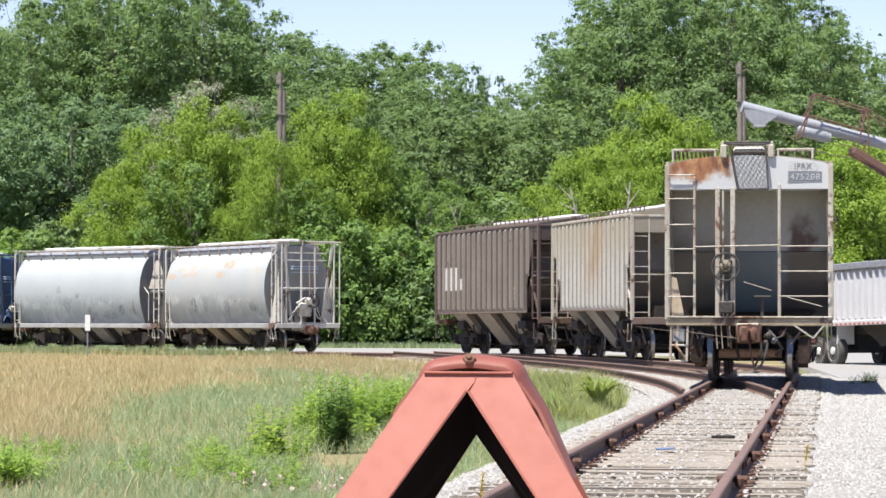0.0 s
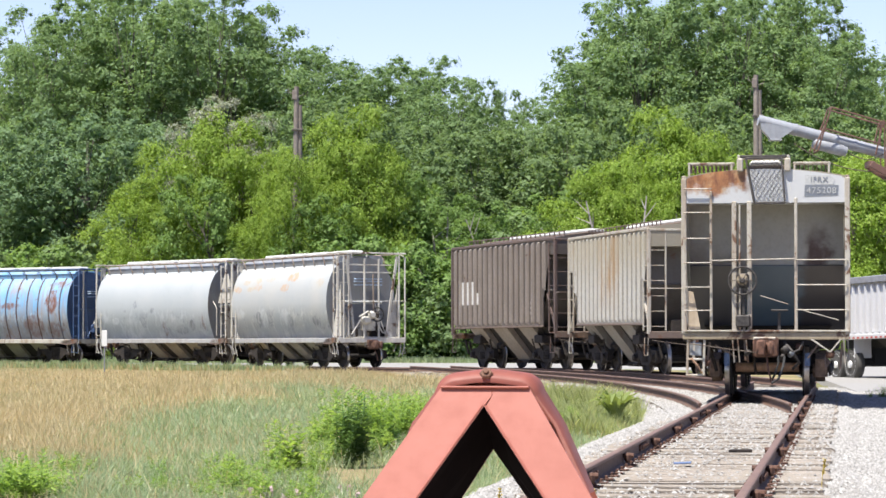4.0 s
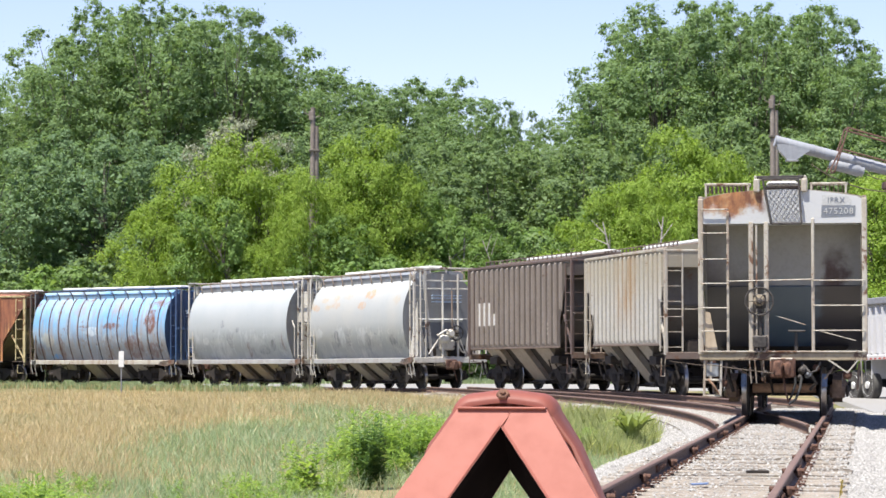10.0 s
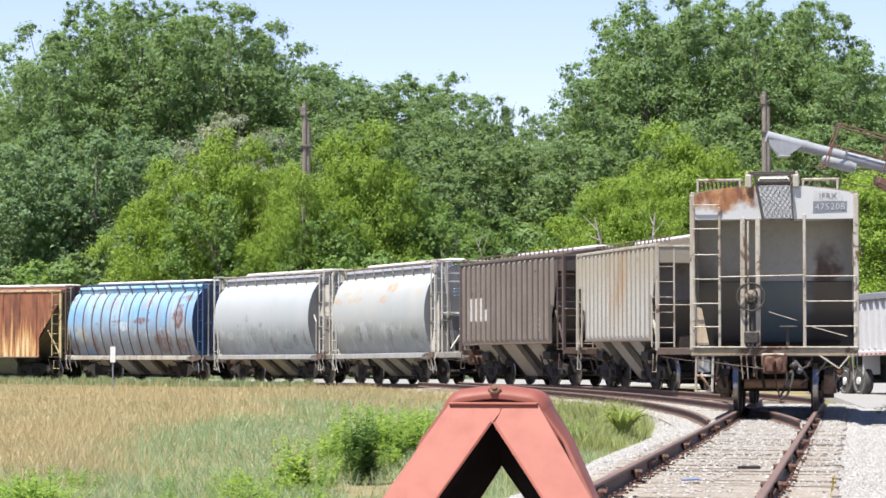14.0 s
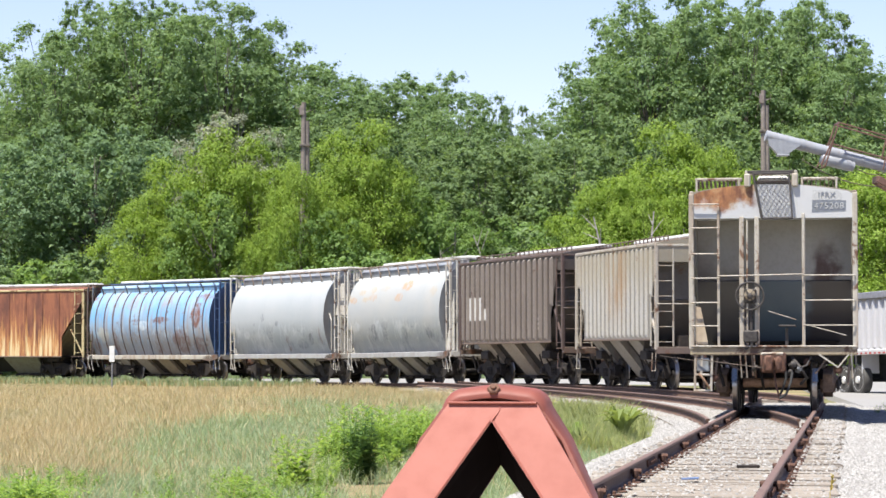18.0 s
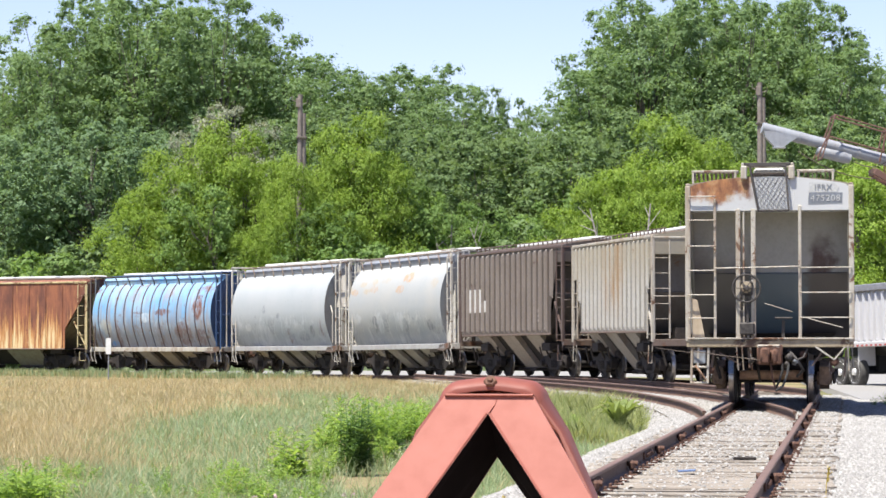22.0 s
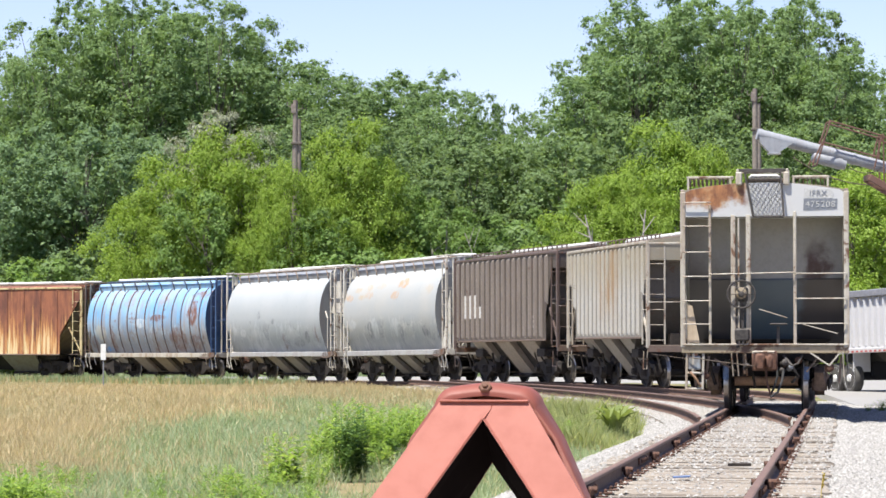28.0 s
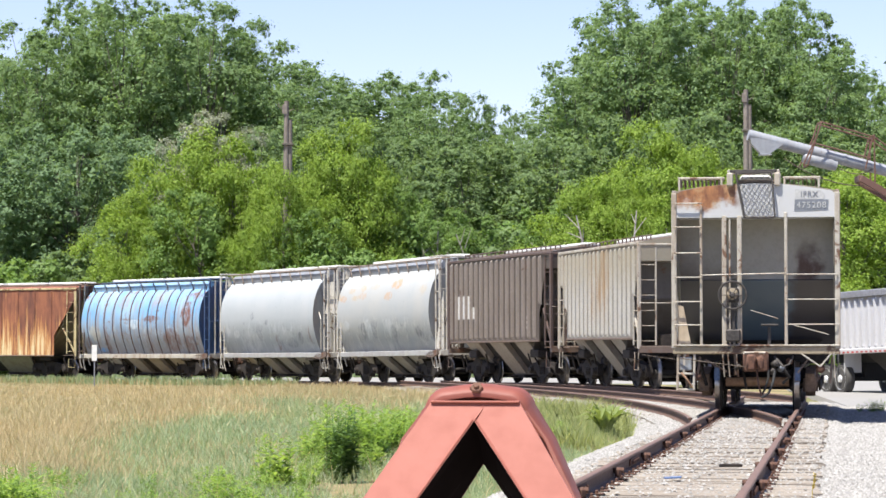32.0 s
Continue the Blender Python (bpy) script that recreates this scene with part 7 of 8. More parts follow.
TREES = {
    "tall": [tree_template("tall_tree", 11 + k, 24.0, 6.0, 1.5, 64, 18, 50, 0.102, M["leaf_dark"], M["bark"], "tall") for k in range(5)],
    "mid": [tree_template("ash_tree", 31 + k, 15.0, 5.0, 0.8, 46, 16, 50, 0.102, M["leaf_mid"], M["bark"], "tall") for k in range(3)],
    "dull": [tree_template("willow_tree", 41 + k, 15.0, 5.0, 0.8, 46, 16, 50, 0.098, M["leaf_grey_green"], M["bark"], "tall") for k in range(2)],
    "fresh": [tree_template("box_elder", 61 + k, 12.0, 4.6, 0.4, 34, 16, 56, 0.096, M["leaf_fresh"], M["bark"], "tall") for k in range(2)],
    "bright": [tree_template("bright_tree", 51 + k, 12.0, 5.2, 0.5, 24, 30, 56, 0.090, M["leaf_bright"], M["bark"], "round") for k in range(3)],
    "bush": [tree_template("bush", 71 + k, 5.0, 3.0, 0.1, 17, 12, 56, 0.092, M[("leaf_mid", "leaf_fresh")[k]], M["bark"], "round") for k in range(2)],
    "bare": [tree_template("bare_tree", 91, 15.0, 3.6, 8.0, 26, 12, 42, 0.085, M["twig_grey"], M["bark_pale"], "round")],
}
TREE_HEIGHT = {"tall": 24.0, "mid": 15.0, "dull": 15.0, "fresh": 12.0, "bright": 12.0, "bush": 5.0, "bare": 15.0}


def plant_tree(kind, k, side, top, d, wide=1.0, label="", group="", turn=None):
    """side: how far to the side, as a share of the distance; top: the height of its top."""
    trunk, crown = TREES[kind][k % len(TREES[kind])]
    s = (top - FIELD_Z) / TREE_HEIGHT[kind]
    w = s ** 0.6 * wide
    m = pose(side * d, d, FIELD_Z, 0, 0, turn if turn is not None else (k * 67) % 360) @ Matrix.Diagonal((w, w, s, 1))
    t = new({"bush": "bush"}.get(kind, "tree"))
    t.matrix_basis = m
    tagged(t, label, "bush" if kind == "bush" else "tree", group)
    part("trunk", trunk, None, t)
    part("crown", crown, None, t)
    return t


def woods():
    # bearing from the camera and height of each tree's top, in thousandths of its distance, set to fit its view
    def side(x):
        return x / 1000

    def high(y, d):
        return EYE + y / 1000 * d
    tall = [(-185.7, 101.0), (-167.1, 112.0), (-149.8, 125.0), (-133.5, 135.2), (-116.1, 136.5), (-98.7, 133.9), (-82.4, 133.0), (-69.3, 119.0), (-55.2, 112.5), (-42.6, 109.6), (-29.1, 102.0), (-17.2, 103.0), (-8.5, 107.0), (3.5, 102.0),
            (10.5, 85.0), (18.3, 97.5), (27.0, 94.5), (36.5, 86.0), (46.0, 91.0), (58.0, 110.0), (69.7, 129.0), (82.8, 136.1), (99.1, 134.8), (114.3, 133.9), (130.7, 134.8), (142.6, 133.0), (153.9, 116.0), (165.4, 106.0), (181.7, 103.0)]
    for i, (x, y) in enumerate(tall):
        d = 166 + (i * 7) % 13 + (12 if 10 < x < 38.3 else 0)
        plant_tree("tall", i, side(x), high(y - 2, d), d, (0.48 if 15 < x < 30 else 0.72 if 9 < x < 38.3 else 0.95), "tall dark green poplar in the wood", "tall trees of the wood")
    for i, x in enumerate((-178, -158, -139, -121, -104, -87, -70, -52, -34, -14, 5, 62, 79, 97, 114, 131, 148, 166)):
        d = 184 + (i * 5) % 9
        y = float(np.interp(x, [q[0] for q in tall], [q[1] for q in tall])) - 11
        plant_tree("tall", i + 2, side(x), high(y, d), d, 1.0, "tall dark green poplar deep in the wood", "tall trees of the wood", (i * 97) % 360)
    mid = [(-174.8, 77.0), (-155.2, 81.3), (-137.8, 84.6), (-120.4, 82.4), (-103.0, 79.1), (-66.1, 83.5), (-48.7, 86.7), (-31.3, 83.5), (-13.9, 81.3), (-0.9, 79.1), (12.2, 75.9), (25.2, 78.0), (38.3, 77.0), (51.3, 79.1),
           (64.3, 84.6), (81.7, 86.7), (101.3, 88.9), (118.7, 86.7), (133.9, 82.4), (149.1, 84.6), (166.5, 81.3), (-46.5, 61.7), (-121.5, 55.2), (-60.7, 48.7)]
    for i, (x, y) in enumerate(mid):
        d = 154 + (i * 5) % 8
        if x < -100:
            plant_tree("dull", i, side(x), high(y, d), d, 1.0, "dull grey-green willow at the wood's edge", "willows at the wood's edge")
        else:
            plant_tree("mid", i, side(x), high(y, d), d, 1.0, "mid-green ash at the wood's edge", "ash trees at the wood's edge")
    for i, (x, y, d) in enumerate(((-90, 60.0, 139), (-45, 52.0, 137.2), (-21.5, 66.0, 144.5), (-12.5, 60.5, 143), (-28.5, 62.0, 146), (0.5, 50.0, 145.5), (14.0, 52.0, 147), (46.0, 55.0, 146))):
        plant_tree("fresh", i, side(x), high(y, d), d, 0.75, "fresh green box elder before the wood", "box elders before the wood")
    bright = [(-116, 57, 141, 0.67), (-108, 50, 139.5, 0.51), (-95, 77, 142.5, 0.67), (-80, 81, 143, 0.70), (-70, 70, 141, 0.54), (-62, 58, 140, 0.51), (-37, 83, 143, 0.70), (-26, 73, 142, 0.54),
              (-48, 75, 141.5, 0.54), (-40, 58, 139, 0.58), (-55, 68, 137.4, 0.46), (-72, 43, 137.5, 0.51), (56.7, 62, 139, 0.70), (68, 66, 140, 0.70), (80, 60, 138, 0.58), (91.5, 82, 143, 0.79), (101, 76, 142, 0.64), (110, 66, 140, 0.64),
              (160, 63.9, 139, 0.90), (174, 68.3, 141, 1.02)]
    for i, (x, y, d, w) in enumerate(bright):
        plant_tree("bright", i, side(x), high(y, d), d, w, "bright yellow-green leafy tree before the wood", "bright young trees")
    low = [(-177.0, 31.3), (-157.4, 33.5), (-137.8, 35.7), (-98.7, 31.3), (-66.1, 31.3), (-31.3, 40.0), (-13.9, 44.3), (1.3, 42.2), (14.3, 42.2), (29.6, 46.5), (43.7, 46.5), (60.0, 37.8), (81.7, 42.2), (133.9, 50.9),
           (155.7, 40.0), (168.7, 42.2), (-35.7, 20.4), (-9.6, 24.8), (7.8, 16.1), (-18.3, 11.7), (-48.7, 16.1), (20.9, 24.8)]
    near = [(-37.4, 37.8), (-28.7, 30.2), (-20.4, 35.7), (-11.7, 27.0), (-3.0, 34.6), (4.6, 22.6), (-31.7, 15.0), (-16.5, 11.7), (-4.8, 10.7), (-44.3, 24.8), (14.3, 29.1), (65.4, 31.3), (38.3, 24.8)]
    for i, (x, y) in enumerate(near):
        d = 136 + (i * 3) % 5
        plant_tree("bush", i + 1, side(x), high(y, d), d, 0.95, "sunlit green shrub at the wood's foot", "shrubs at the wood's foot")
    for i, (x, y) in enumerate(low):
        d = 146 + (i * 3) % 7
        plant_tree("bush", i, side(x), high(y, d), d, 1.1, "green shrub under the trees", "shrubs under the trees")
    plant_tree("bare", 0, side(-80.2), high(91.1, 145.5), 145.5, 0.72, "grey half-bare tree among the green", "")
    plant_tree("bare", 0, side(-91.7), high(86.7, 145.5), 145.5, 0.6, "grey half-bare tree among the green", "", 140)
    for x, y, d, lean in ((1.7, 47.0, 143, 2), (4.8, 41.1, 143, -8), (70.4, 52.6, 134, -12), (73.5, 53.5, 134, 6), (76.1, 49.8, 134, 18), (30.7, 47.6, 143, -20), (33.9, 45.4, 143, 12)):
        h = high(y, d) - FIELD_Z
        s = Shape().tube([(0, 0, -0.2), (0.06, 0, h * 0.5), (0.0, 0.05, h)], 0.08, 7, radii=[0.14, 0.10, 0.03])
        rnd = random.Random(int(x * 4.6 + 784.5))
        for k in range(6):
            z = h * (0.62 + 0.06 * k)
            q = (rnd.uniform(-0.9, 0.9), rnd.uniform(-0.4, 0.4), z + rnd.uniform(0.4, 1.1))
            s.tube([(0, 0, z), q], 0.03, 5, radii=[0.035, 0.012], cap=False)
        t = part("snag", s, M["bark_pale"], m=pose(side(x) * d, d, FIELD_Z, 0, lean, 0), smooth=True)
        tagged(t, "bare pale dead trunk with broken twigs", "dead tree", "dead trunks")


woods()


# ------------------------------------------------------------------ stones of the ballast
def ballast_stones(n, seed, spot):
    rng = np.random.default_rng(seed)
    d, x, z, keep = spot(rng, n)
    d, x, z = d[keep], x[keep], z[keep]
    n = len(d)
    r = 0.010 + 0.015 * rng.random(n) ** 1.7
    base = np.array([(1, 0, 0), (0, 1, 0), (-1, 0, 0), (0, -1, 0), (0, 0, 1)], float)
    v = base[None] * (0.65 + 0.7 * rng.random((n, 5, 1))) * r[:, None, None]
    v += rng.normal(size=v.shape) * (r * 0.16)[:, None, None]
    a = rng.random(n) * 6.283
    ca, sa = np.cos(a), np.sin(a)
    vx = v[:, :, 0] * ca[:, None] - v[:, :, 1] * sa[:, None]
    vy = v[:, :, 0] * sa[:, None] + v[:, :, 1] * ca[:, None]
    tilt = rng.normal(size=(n, 1)) * 0.5
    v = np.stack([vx + x[:, None], vy + d[:, None], (v[:, :, 2] + vx * tilt) * 0.8 + z[:, None] + r[:, None] * 0.1], -1)
    tri = np.array([(0, 1, 4), (1, 2, 4), (2, 3, 4), (3, 0, 4)])
    loops = (np.arange(n)[:, None, None] * 5 + tri[None]).ravel()
    me = raw_mesh("gravel", v.reshape(-1, 3), 3, loops)
    return me


def stub_spots(rng, n):
    d = 19 + 45 * rng.random(n) ** 0.85
    off = -2.35 + 6.35 * rng.random(n)
    x = track_a(d) + off
    z = np.full(n, TIE_Z - 0.045) + np.where((off > -1.6) & (off < 1.5), 0, -0.345 * np.maximum(np.maximum(-1.6 - off, off - 1.5), 0))
    z = np.where(off > 1.40, np.maximum(z, YARD_Z), z)
    on_tie = abs(((d - 12) / 0.54 + 0.5) % 1 - 0.5) < 0.22
    inside = abs(off) < 1.3
    z = np.where(on_tie & inside, TIE_Z + 0.003, z)
    heap = 0.5 + 0.5 * np.sin(d * 1.7 + off * 2.0) * np.sin(d * 0.43 + 1.0)
    keep = ~(on_tie & inside & (rng.random(n) > 0.15 + 0.26 * heap + 0.016 * np.maximum(d - 26, 0)))
    keep &= abs(abs(off) - 0.7525) > 0.075
    return d, x, z, keep


def shoulder_spots(rng, n):
    d = 40 + 30 * rng.random(n) ** 1.2
    b = np.interp(d, BD, BX)
    off = -2.2 + 4.0 * rng.random(n)
    z = np.full(n, TIE_Z - 0.004) + np.where(off > -1.3, 0, -0.34 * (-1.3 - off) - 0.03)
    keep = (abs(abs(off) - 0.7525) > 0.075) & (b + off < track_a(d) - 0.9)
    return d, b + off, z, keep


part("gravel", ballast_stones(175000, 3, stub_spots), M["gravel"], tags=dict(label="loose white crushed limestone between the ties", category="gravel", kind="stuff"))
part("gravel", ballast_stones(60000, 4, shoulder_spots), M["gravel"], tags=dict(label="loose white crushed limestone beside the lead track", category="gravel", kind="stuff"))


# ------------------------------------------------------------------ grass and weeds
def meadow_edge(d):
    """How far right the grass reaches at a distance."""
    a = track_a(d) - 2.05
    b = np.where(d > 46, np.interp(d, BD, BX) - 1.45, 99)
    c = np.where(d > 88, np.interp(d, CY[CY.argsort()], CX[CY.argsort()]) - 2.2, 99)
    return np.minimum(np.minimum(a, b), c) + 0.25 * np.sin(d * 1.9) + 0.15 * np.sin(d * 5.1)


def dryness(x, d):
    w = 1.3 * np.sin(d * 0.21 + x * 0.5) + 0.8 * np.sin(x * 1.3 - d * 0.13) + 0.7 * np.sin(x * 2.9 + d * 0.37) + 0.5 * np.sin(x * 5.3 - d * 0.71)
    far = 1 / (1 + np.exp(-(d - 71 + w * 3.0 + np.maximum(x, -6) * 1.6) / 6.0))
    left = 1 / (1 + np.exp((x + 5.25 + w * 0.5) / 0.6)) * np.clip((d - 25.5) / 4, 0, 1)
    return np.clip(np.maximum(far, left), 0, 1)


def blades(n, seed, dry):
    rng = np.random.default_rng(seed)
    d = 1 / (1 / 118 + (1 / 17.0 - 1 / 118) * rng.random(n) ** 1.25)
    edge = meadow_edge(d)
    left = -0.178 * d - 1.5
    x = left + (edge - left) * rng.random(n)
    dr = dryness(x, d)
    pick = rng.random(n) < (np.maximum(dr, 0.05) if dry else 1 - dr * 0.9)
    bare = (x > -1.5) & (x < 0.1) & (d > 21) & (d < 30.5) & (rng.random(n) < 0.72)
    # Thinned along wedges from the camera to clear its view of the weeds.
    side = 1000 * x / d
    bare |= (side > -52) & (side < -5.2) & (d > 25) & (d < 34) & (rng.random(n) < 0.7)
    bare |= (side > -37.8) & (side < -5.2) & (d > 24) & (d < 29.5) & (rng.random(n) < 0.85)
    bare |= (side < -157.4) & (d > 22.5) & (d < 27) & (rng.random(n) < 0.7)
    cy = np.interp(x, CX[::-1], CY[::-1])
    pick &= (d < cy - 1.8) & ~bare
    d, x = d[pick], x[pick]
    n = len(d)
    h = (0.20 + 0.24 * rng.random(n)) if dry else (0.09 + 0.24 * rng.random(n) ** 1.6)
    h *= 0.85 + 0.25 * np.sin(x * 2.1 + d * 0.9) * np.sin(d * 0.6)
    h *= 1 + np.clip((d - 45) / 25, 0, 1) * (0.40 * np.clip((1000 * x / d + 116) / 26, 0, 1) - 0.28)
    h *= np.where(meadow_edge(d) - x < 0.5, 0.65, 1.0)
    h = np.minimum(h, (1.16 - 0.0139 * d - FIELD_Z) * (0.75 + 0.4 * rng.random(n)))
    h = np.maximum(h, 0.08)
    w = (0.0016 + 0.0038 * rng.random(n) ** 2) * np.sqrt(d / 32) * (1.0 if dry else 1.2)
    a = rng.random(n) * 3.1416
    lean = rng.normal(size=(n, 2)) * h[:, None] * (0.26 if dry else 0.40)
    ux, uy = np.cos(a) * w, np.sin(a) * w * 0.5
    foot = np.stack([x, d, np.full(n, FIELD_Z - 0.02)], -1)
    mid = foot + np.stack([lean[:, 0] * 0.4, lean[:, 1] * 0.4, h * 0.6], -1)
    tip = foot + np.stack([lean[:, 0] * 1.2, lean[:, 1] * 1.2, h], -1)
    k = np.stack([ux, uy, 0 * ux], -1)
    v = np.stack([foot, mid + k * 1.2, tip, mid - k * 1.2], 1)
    return raw_mesh("grass", v.reshape(-1, 3), 4, np.arange(n * 4))


def verge(n, s0, s1, seed, tall=1.0):
    """Taller grass along the near side of the running track."""
    rng = np.random.default_rng(seed)
    s = s0 + (s1 - s0) * rng.random(n)
    x0, y0, h0 = np.interp(s, CS, CX), np.interp(s, CS, CY), np.interp(s, CS, CH)
    off = -(2.2 + 2.4 * rng.random(n) ** 1.4)
    x, d = x0 + np.cos(h0) * off, y0 - np.sin(h0) * off
    tuft = 0.5 + 0.5 * np.sin(s * 1.7) * np.sin(s * 0.61 + 2)
    h = (0.18 + 0.22 * rng.random(n)) * (0.65 + 0.75 * tuft) * tall
    w = 0.010 + 0.010 * rng.random(n)
    a = rng.random(n) * 3.1416
    lean = rng.normal(size=(n, 2)) * h[:, None] * 0.2
    foot = np.stack([x, d, np.full(n, FIELD_Z - 0.02)], -1)
    k = np.stack([np.cos(a) * w, np.sin(a) * w, 0 * w], -1)
    mid = foot + np.stack([lean[:, 0] * 0.4, lean[:, 1] * 0.4, h * 0.5], -1)
    tip = foot + np.stack([lean[:, 0], lean[:, 1], h], -1)
    v = np.stack([foot - k * 0.8, foot + k * 0.8, mid + k, tip, mid - k], 1)
    return raw_mesh("verge_grass", v.reshape(-1, 3), 5, np.arange(n * 5))


def far_verge(n):
    """Grass beyond the gravel road, at the foot of the wood."""
    rng = np.random.default_rng(21)
    x = -20 + 44 * rng.random(n)
    d = 132 + 3.5 * rng.random(n)
    h = 0.20 + 0.30 * rng.random(n)
    w = 0.03 + 0.03 * rng.random(n)
    foot = np.stack([x, d, np.full(n, FIELD_Z - 0.03)], -1)
    k = np.stack([w, 0 * w, 0 * w], -1)
    tip = foot + np.stack([rng.normal(size=n) * 0.12, rng.normal(size=n) * 0.1, h], -1)
    v = np.stack([foot - k, foot + k, tip], 1)
    return raw_mesh("far_verge_grass", v.reshape(-1, 3), 3, np.arange(n * 3))


part("far_verge_grass", far_verge(14000), M["grass_green"], tags=dict(label="green grass at the foot of the wood", category="grass", kind="stuff"))
part("verge_grass", verge(20000, 30, 96, 12), M["grass_green"], tags=dict(label="taller green grass beside the running track", category="grass", kind="stuff"))
def tall_patch(n):
    """A dense stand of fresh tall grass where the lead track leaves the stub track."""
    rng = np.random.default_rng(44)
    d = 39.5 + 19 * rng.random(n) ** 1.2
    x = (37 + 42 * rng.random(n)) / 1000 * d
    keep = x < meadow_edge(d) + 0.05
    x, d = x[keep], d[keep]
    n = len(x)
    h = (0.16 + 0.50 * rng.random(n) ** 2.0) * (0.85 + 0.15 * np.sin(x * 3.1 + d)) * (0.8 + 0.25 * np.clip((d - 46) / 6, 0, 1)) * np.clip((meadow_edge(d) - x) * 1.5 + 0.45, 0, 1)
    w = 0.003 + 0.004 * rng.random(n)
    a = rng.random(n) * 3.1416
    lean = rng.normal(size=(n, 2)) * h[:, None] * 0.28
    foot = np.stack([x, d, np.full(n, FIELD_Z - 0.02)], -1)
    k = np.stack([np.cos(a) * w, np.sin(a) * w, 0 * w], -1)
    mid = foot + np.stack([lean[:, 0] * 0.4, lean[:, 1] * 0.4, h * 0.55], -1)
    tip = foot + np.stack([lean[:, 0], lean[:, 1], h], -1)
    v = np.stack([foot - k * 0.6, foot + k * 0.6, mid + k, tip, mid - k], 1)
    return raw_mesh("fresh_grass", v.reshape(-1, 3), 5, np.arange(n * 5))


part("fresh_grass", tall_patch(40000), M["grass_fresh"], tags=dict(label="dense tall yellow-green grass beside the ballast", category="grass", kind="stuff"))
part("dry_verge_grass", verge(9000, 21, 60, 31, 0.8), M["grass_dry"], tags=dict(label="tall dry stalks beside the running track", category="grass", kind="stuff"))
part("dry_grass", blades(400000, 8, True), M["grass_dry"], tags=dict(label="tan seeding dry grass in the field", category="grass", kind="stuff"))
part("green_grass", blades(620000, 9, False), M["grass_green"], tags=dict(label="blue-green knee-high grass in the field", category="grass", kind="stuff"))


def weed_mesh(seed, h, stems, leaf_len, spread):
    """A leafy weed: upright stems with pointed leaves all the way up."""
    rng = np.random.default_rng(seed)
    vs = []
    for _ in range(stems):
        a = rng.random() * 6.283
        foot = np.array([math.cos(a), math.sin(a), 0]) * spread * 0.3 * rng.random()
        top = foot + np.array([math.cos(a) * spread * 0.7 * rng.random(), math.sin(a) * spread * 0.7 * rng.random(), h * (0.6 + 0.4 * rng.random())])
        side = np.array([0.006, 0, 0])
        vs.append(np.array([foot - side, foot + side, top + side * 0.5, top - side * 0.5]))
        n = int(16 + 16 * rng.random())
        for i in range(n):
            u = 0.12 + 0.88 * i / n
            p = foot + (top - foot) * u
            b = rng.random() * 6.283
            out = np.array([math.cos(b), math.sin(b), 0.15 + 0.5 * rng.random()])
            ln = leaf_len * (1.15 - 0.6 * u) * (0.7 + 0.6 * rng.random())
            wd = np.cross(out, [0, 0, 1]) * ln * 0.2
            vs.append(np.array([p, p + out * ln * 0.5 + wd, p + out * ln - np.array([0, 0, ln * 0.15]), p + out * ln * 0.5 - wd]))
    v = np.concatenate(vs)
    return raw_mesh("weed", v, 4, np.arange(len(v)))


WEEDS = [weed_mesh(k, 0.85, (11, 8, 12, 6, 9, 8)[k], (0.17, 0.22, 0.15, 0.24, 0.16, 0.19)[k], (0.5, 0.35, 0.6, 0.3, 0.45, 0.5)[k]) for k in range(6)]
for k, me in enumerate(WEEDS):
    me.materials.append(M["leaf_weed_deep" if k in (2, 4) else "leaf_weed"])
DULL = weed_mesh(17, 0.92, 12, 0.16, 0.24)
DULL.materials.append(M["leaf_dull"])


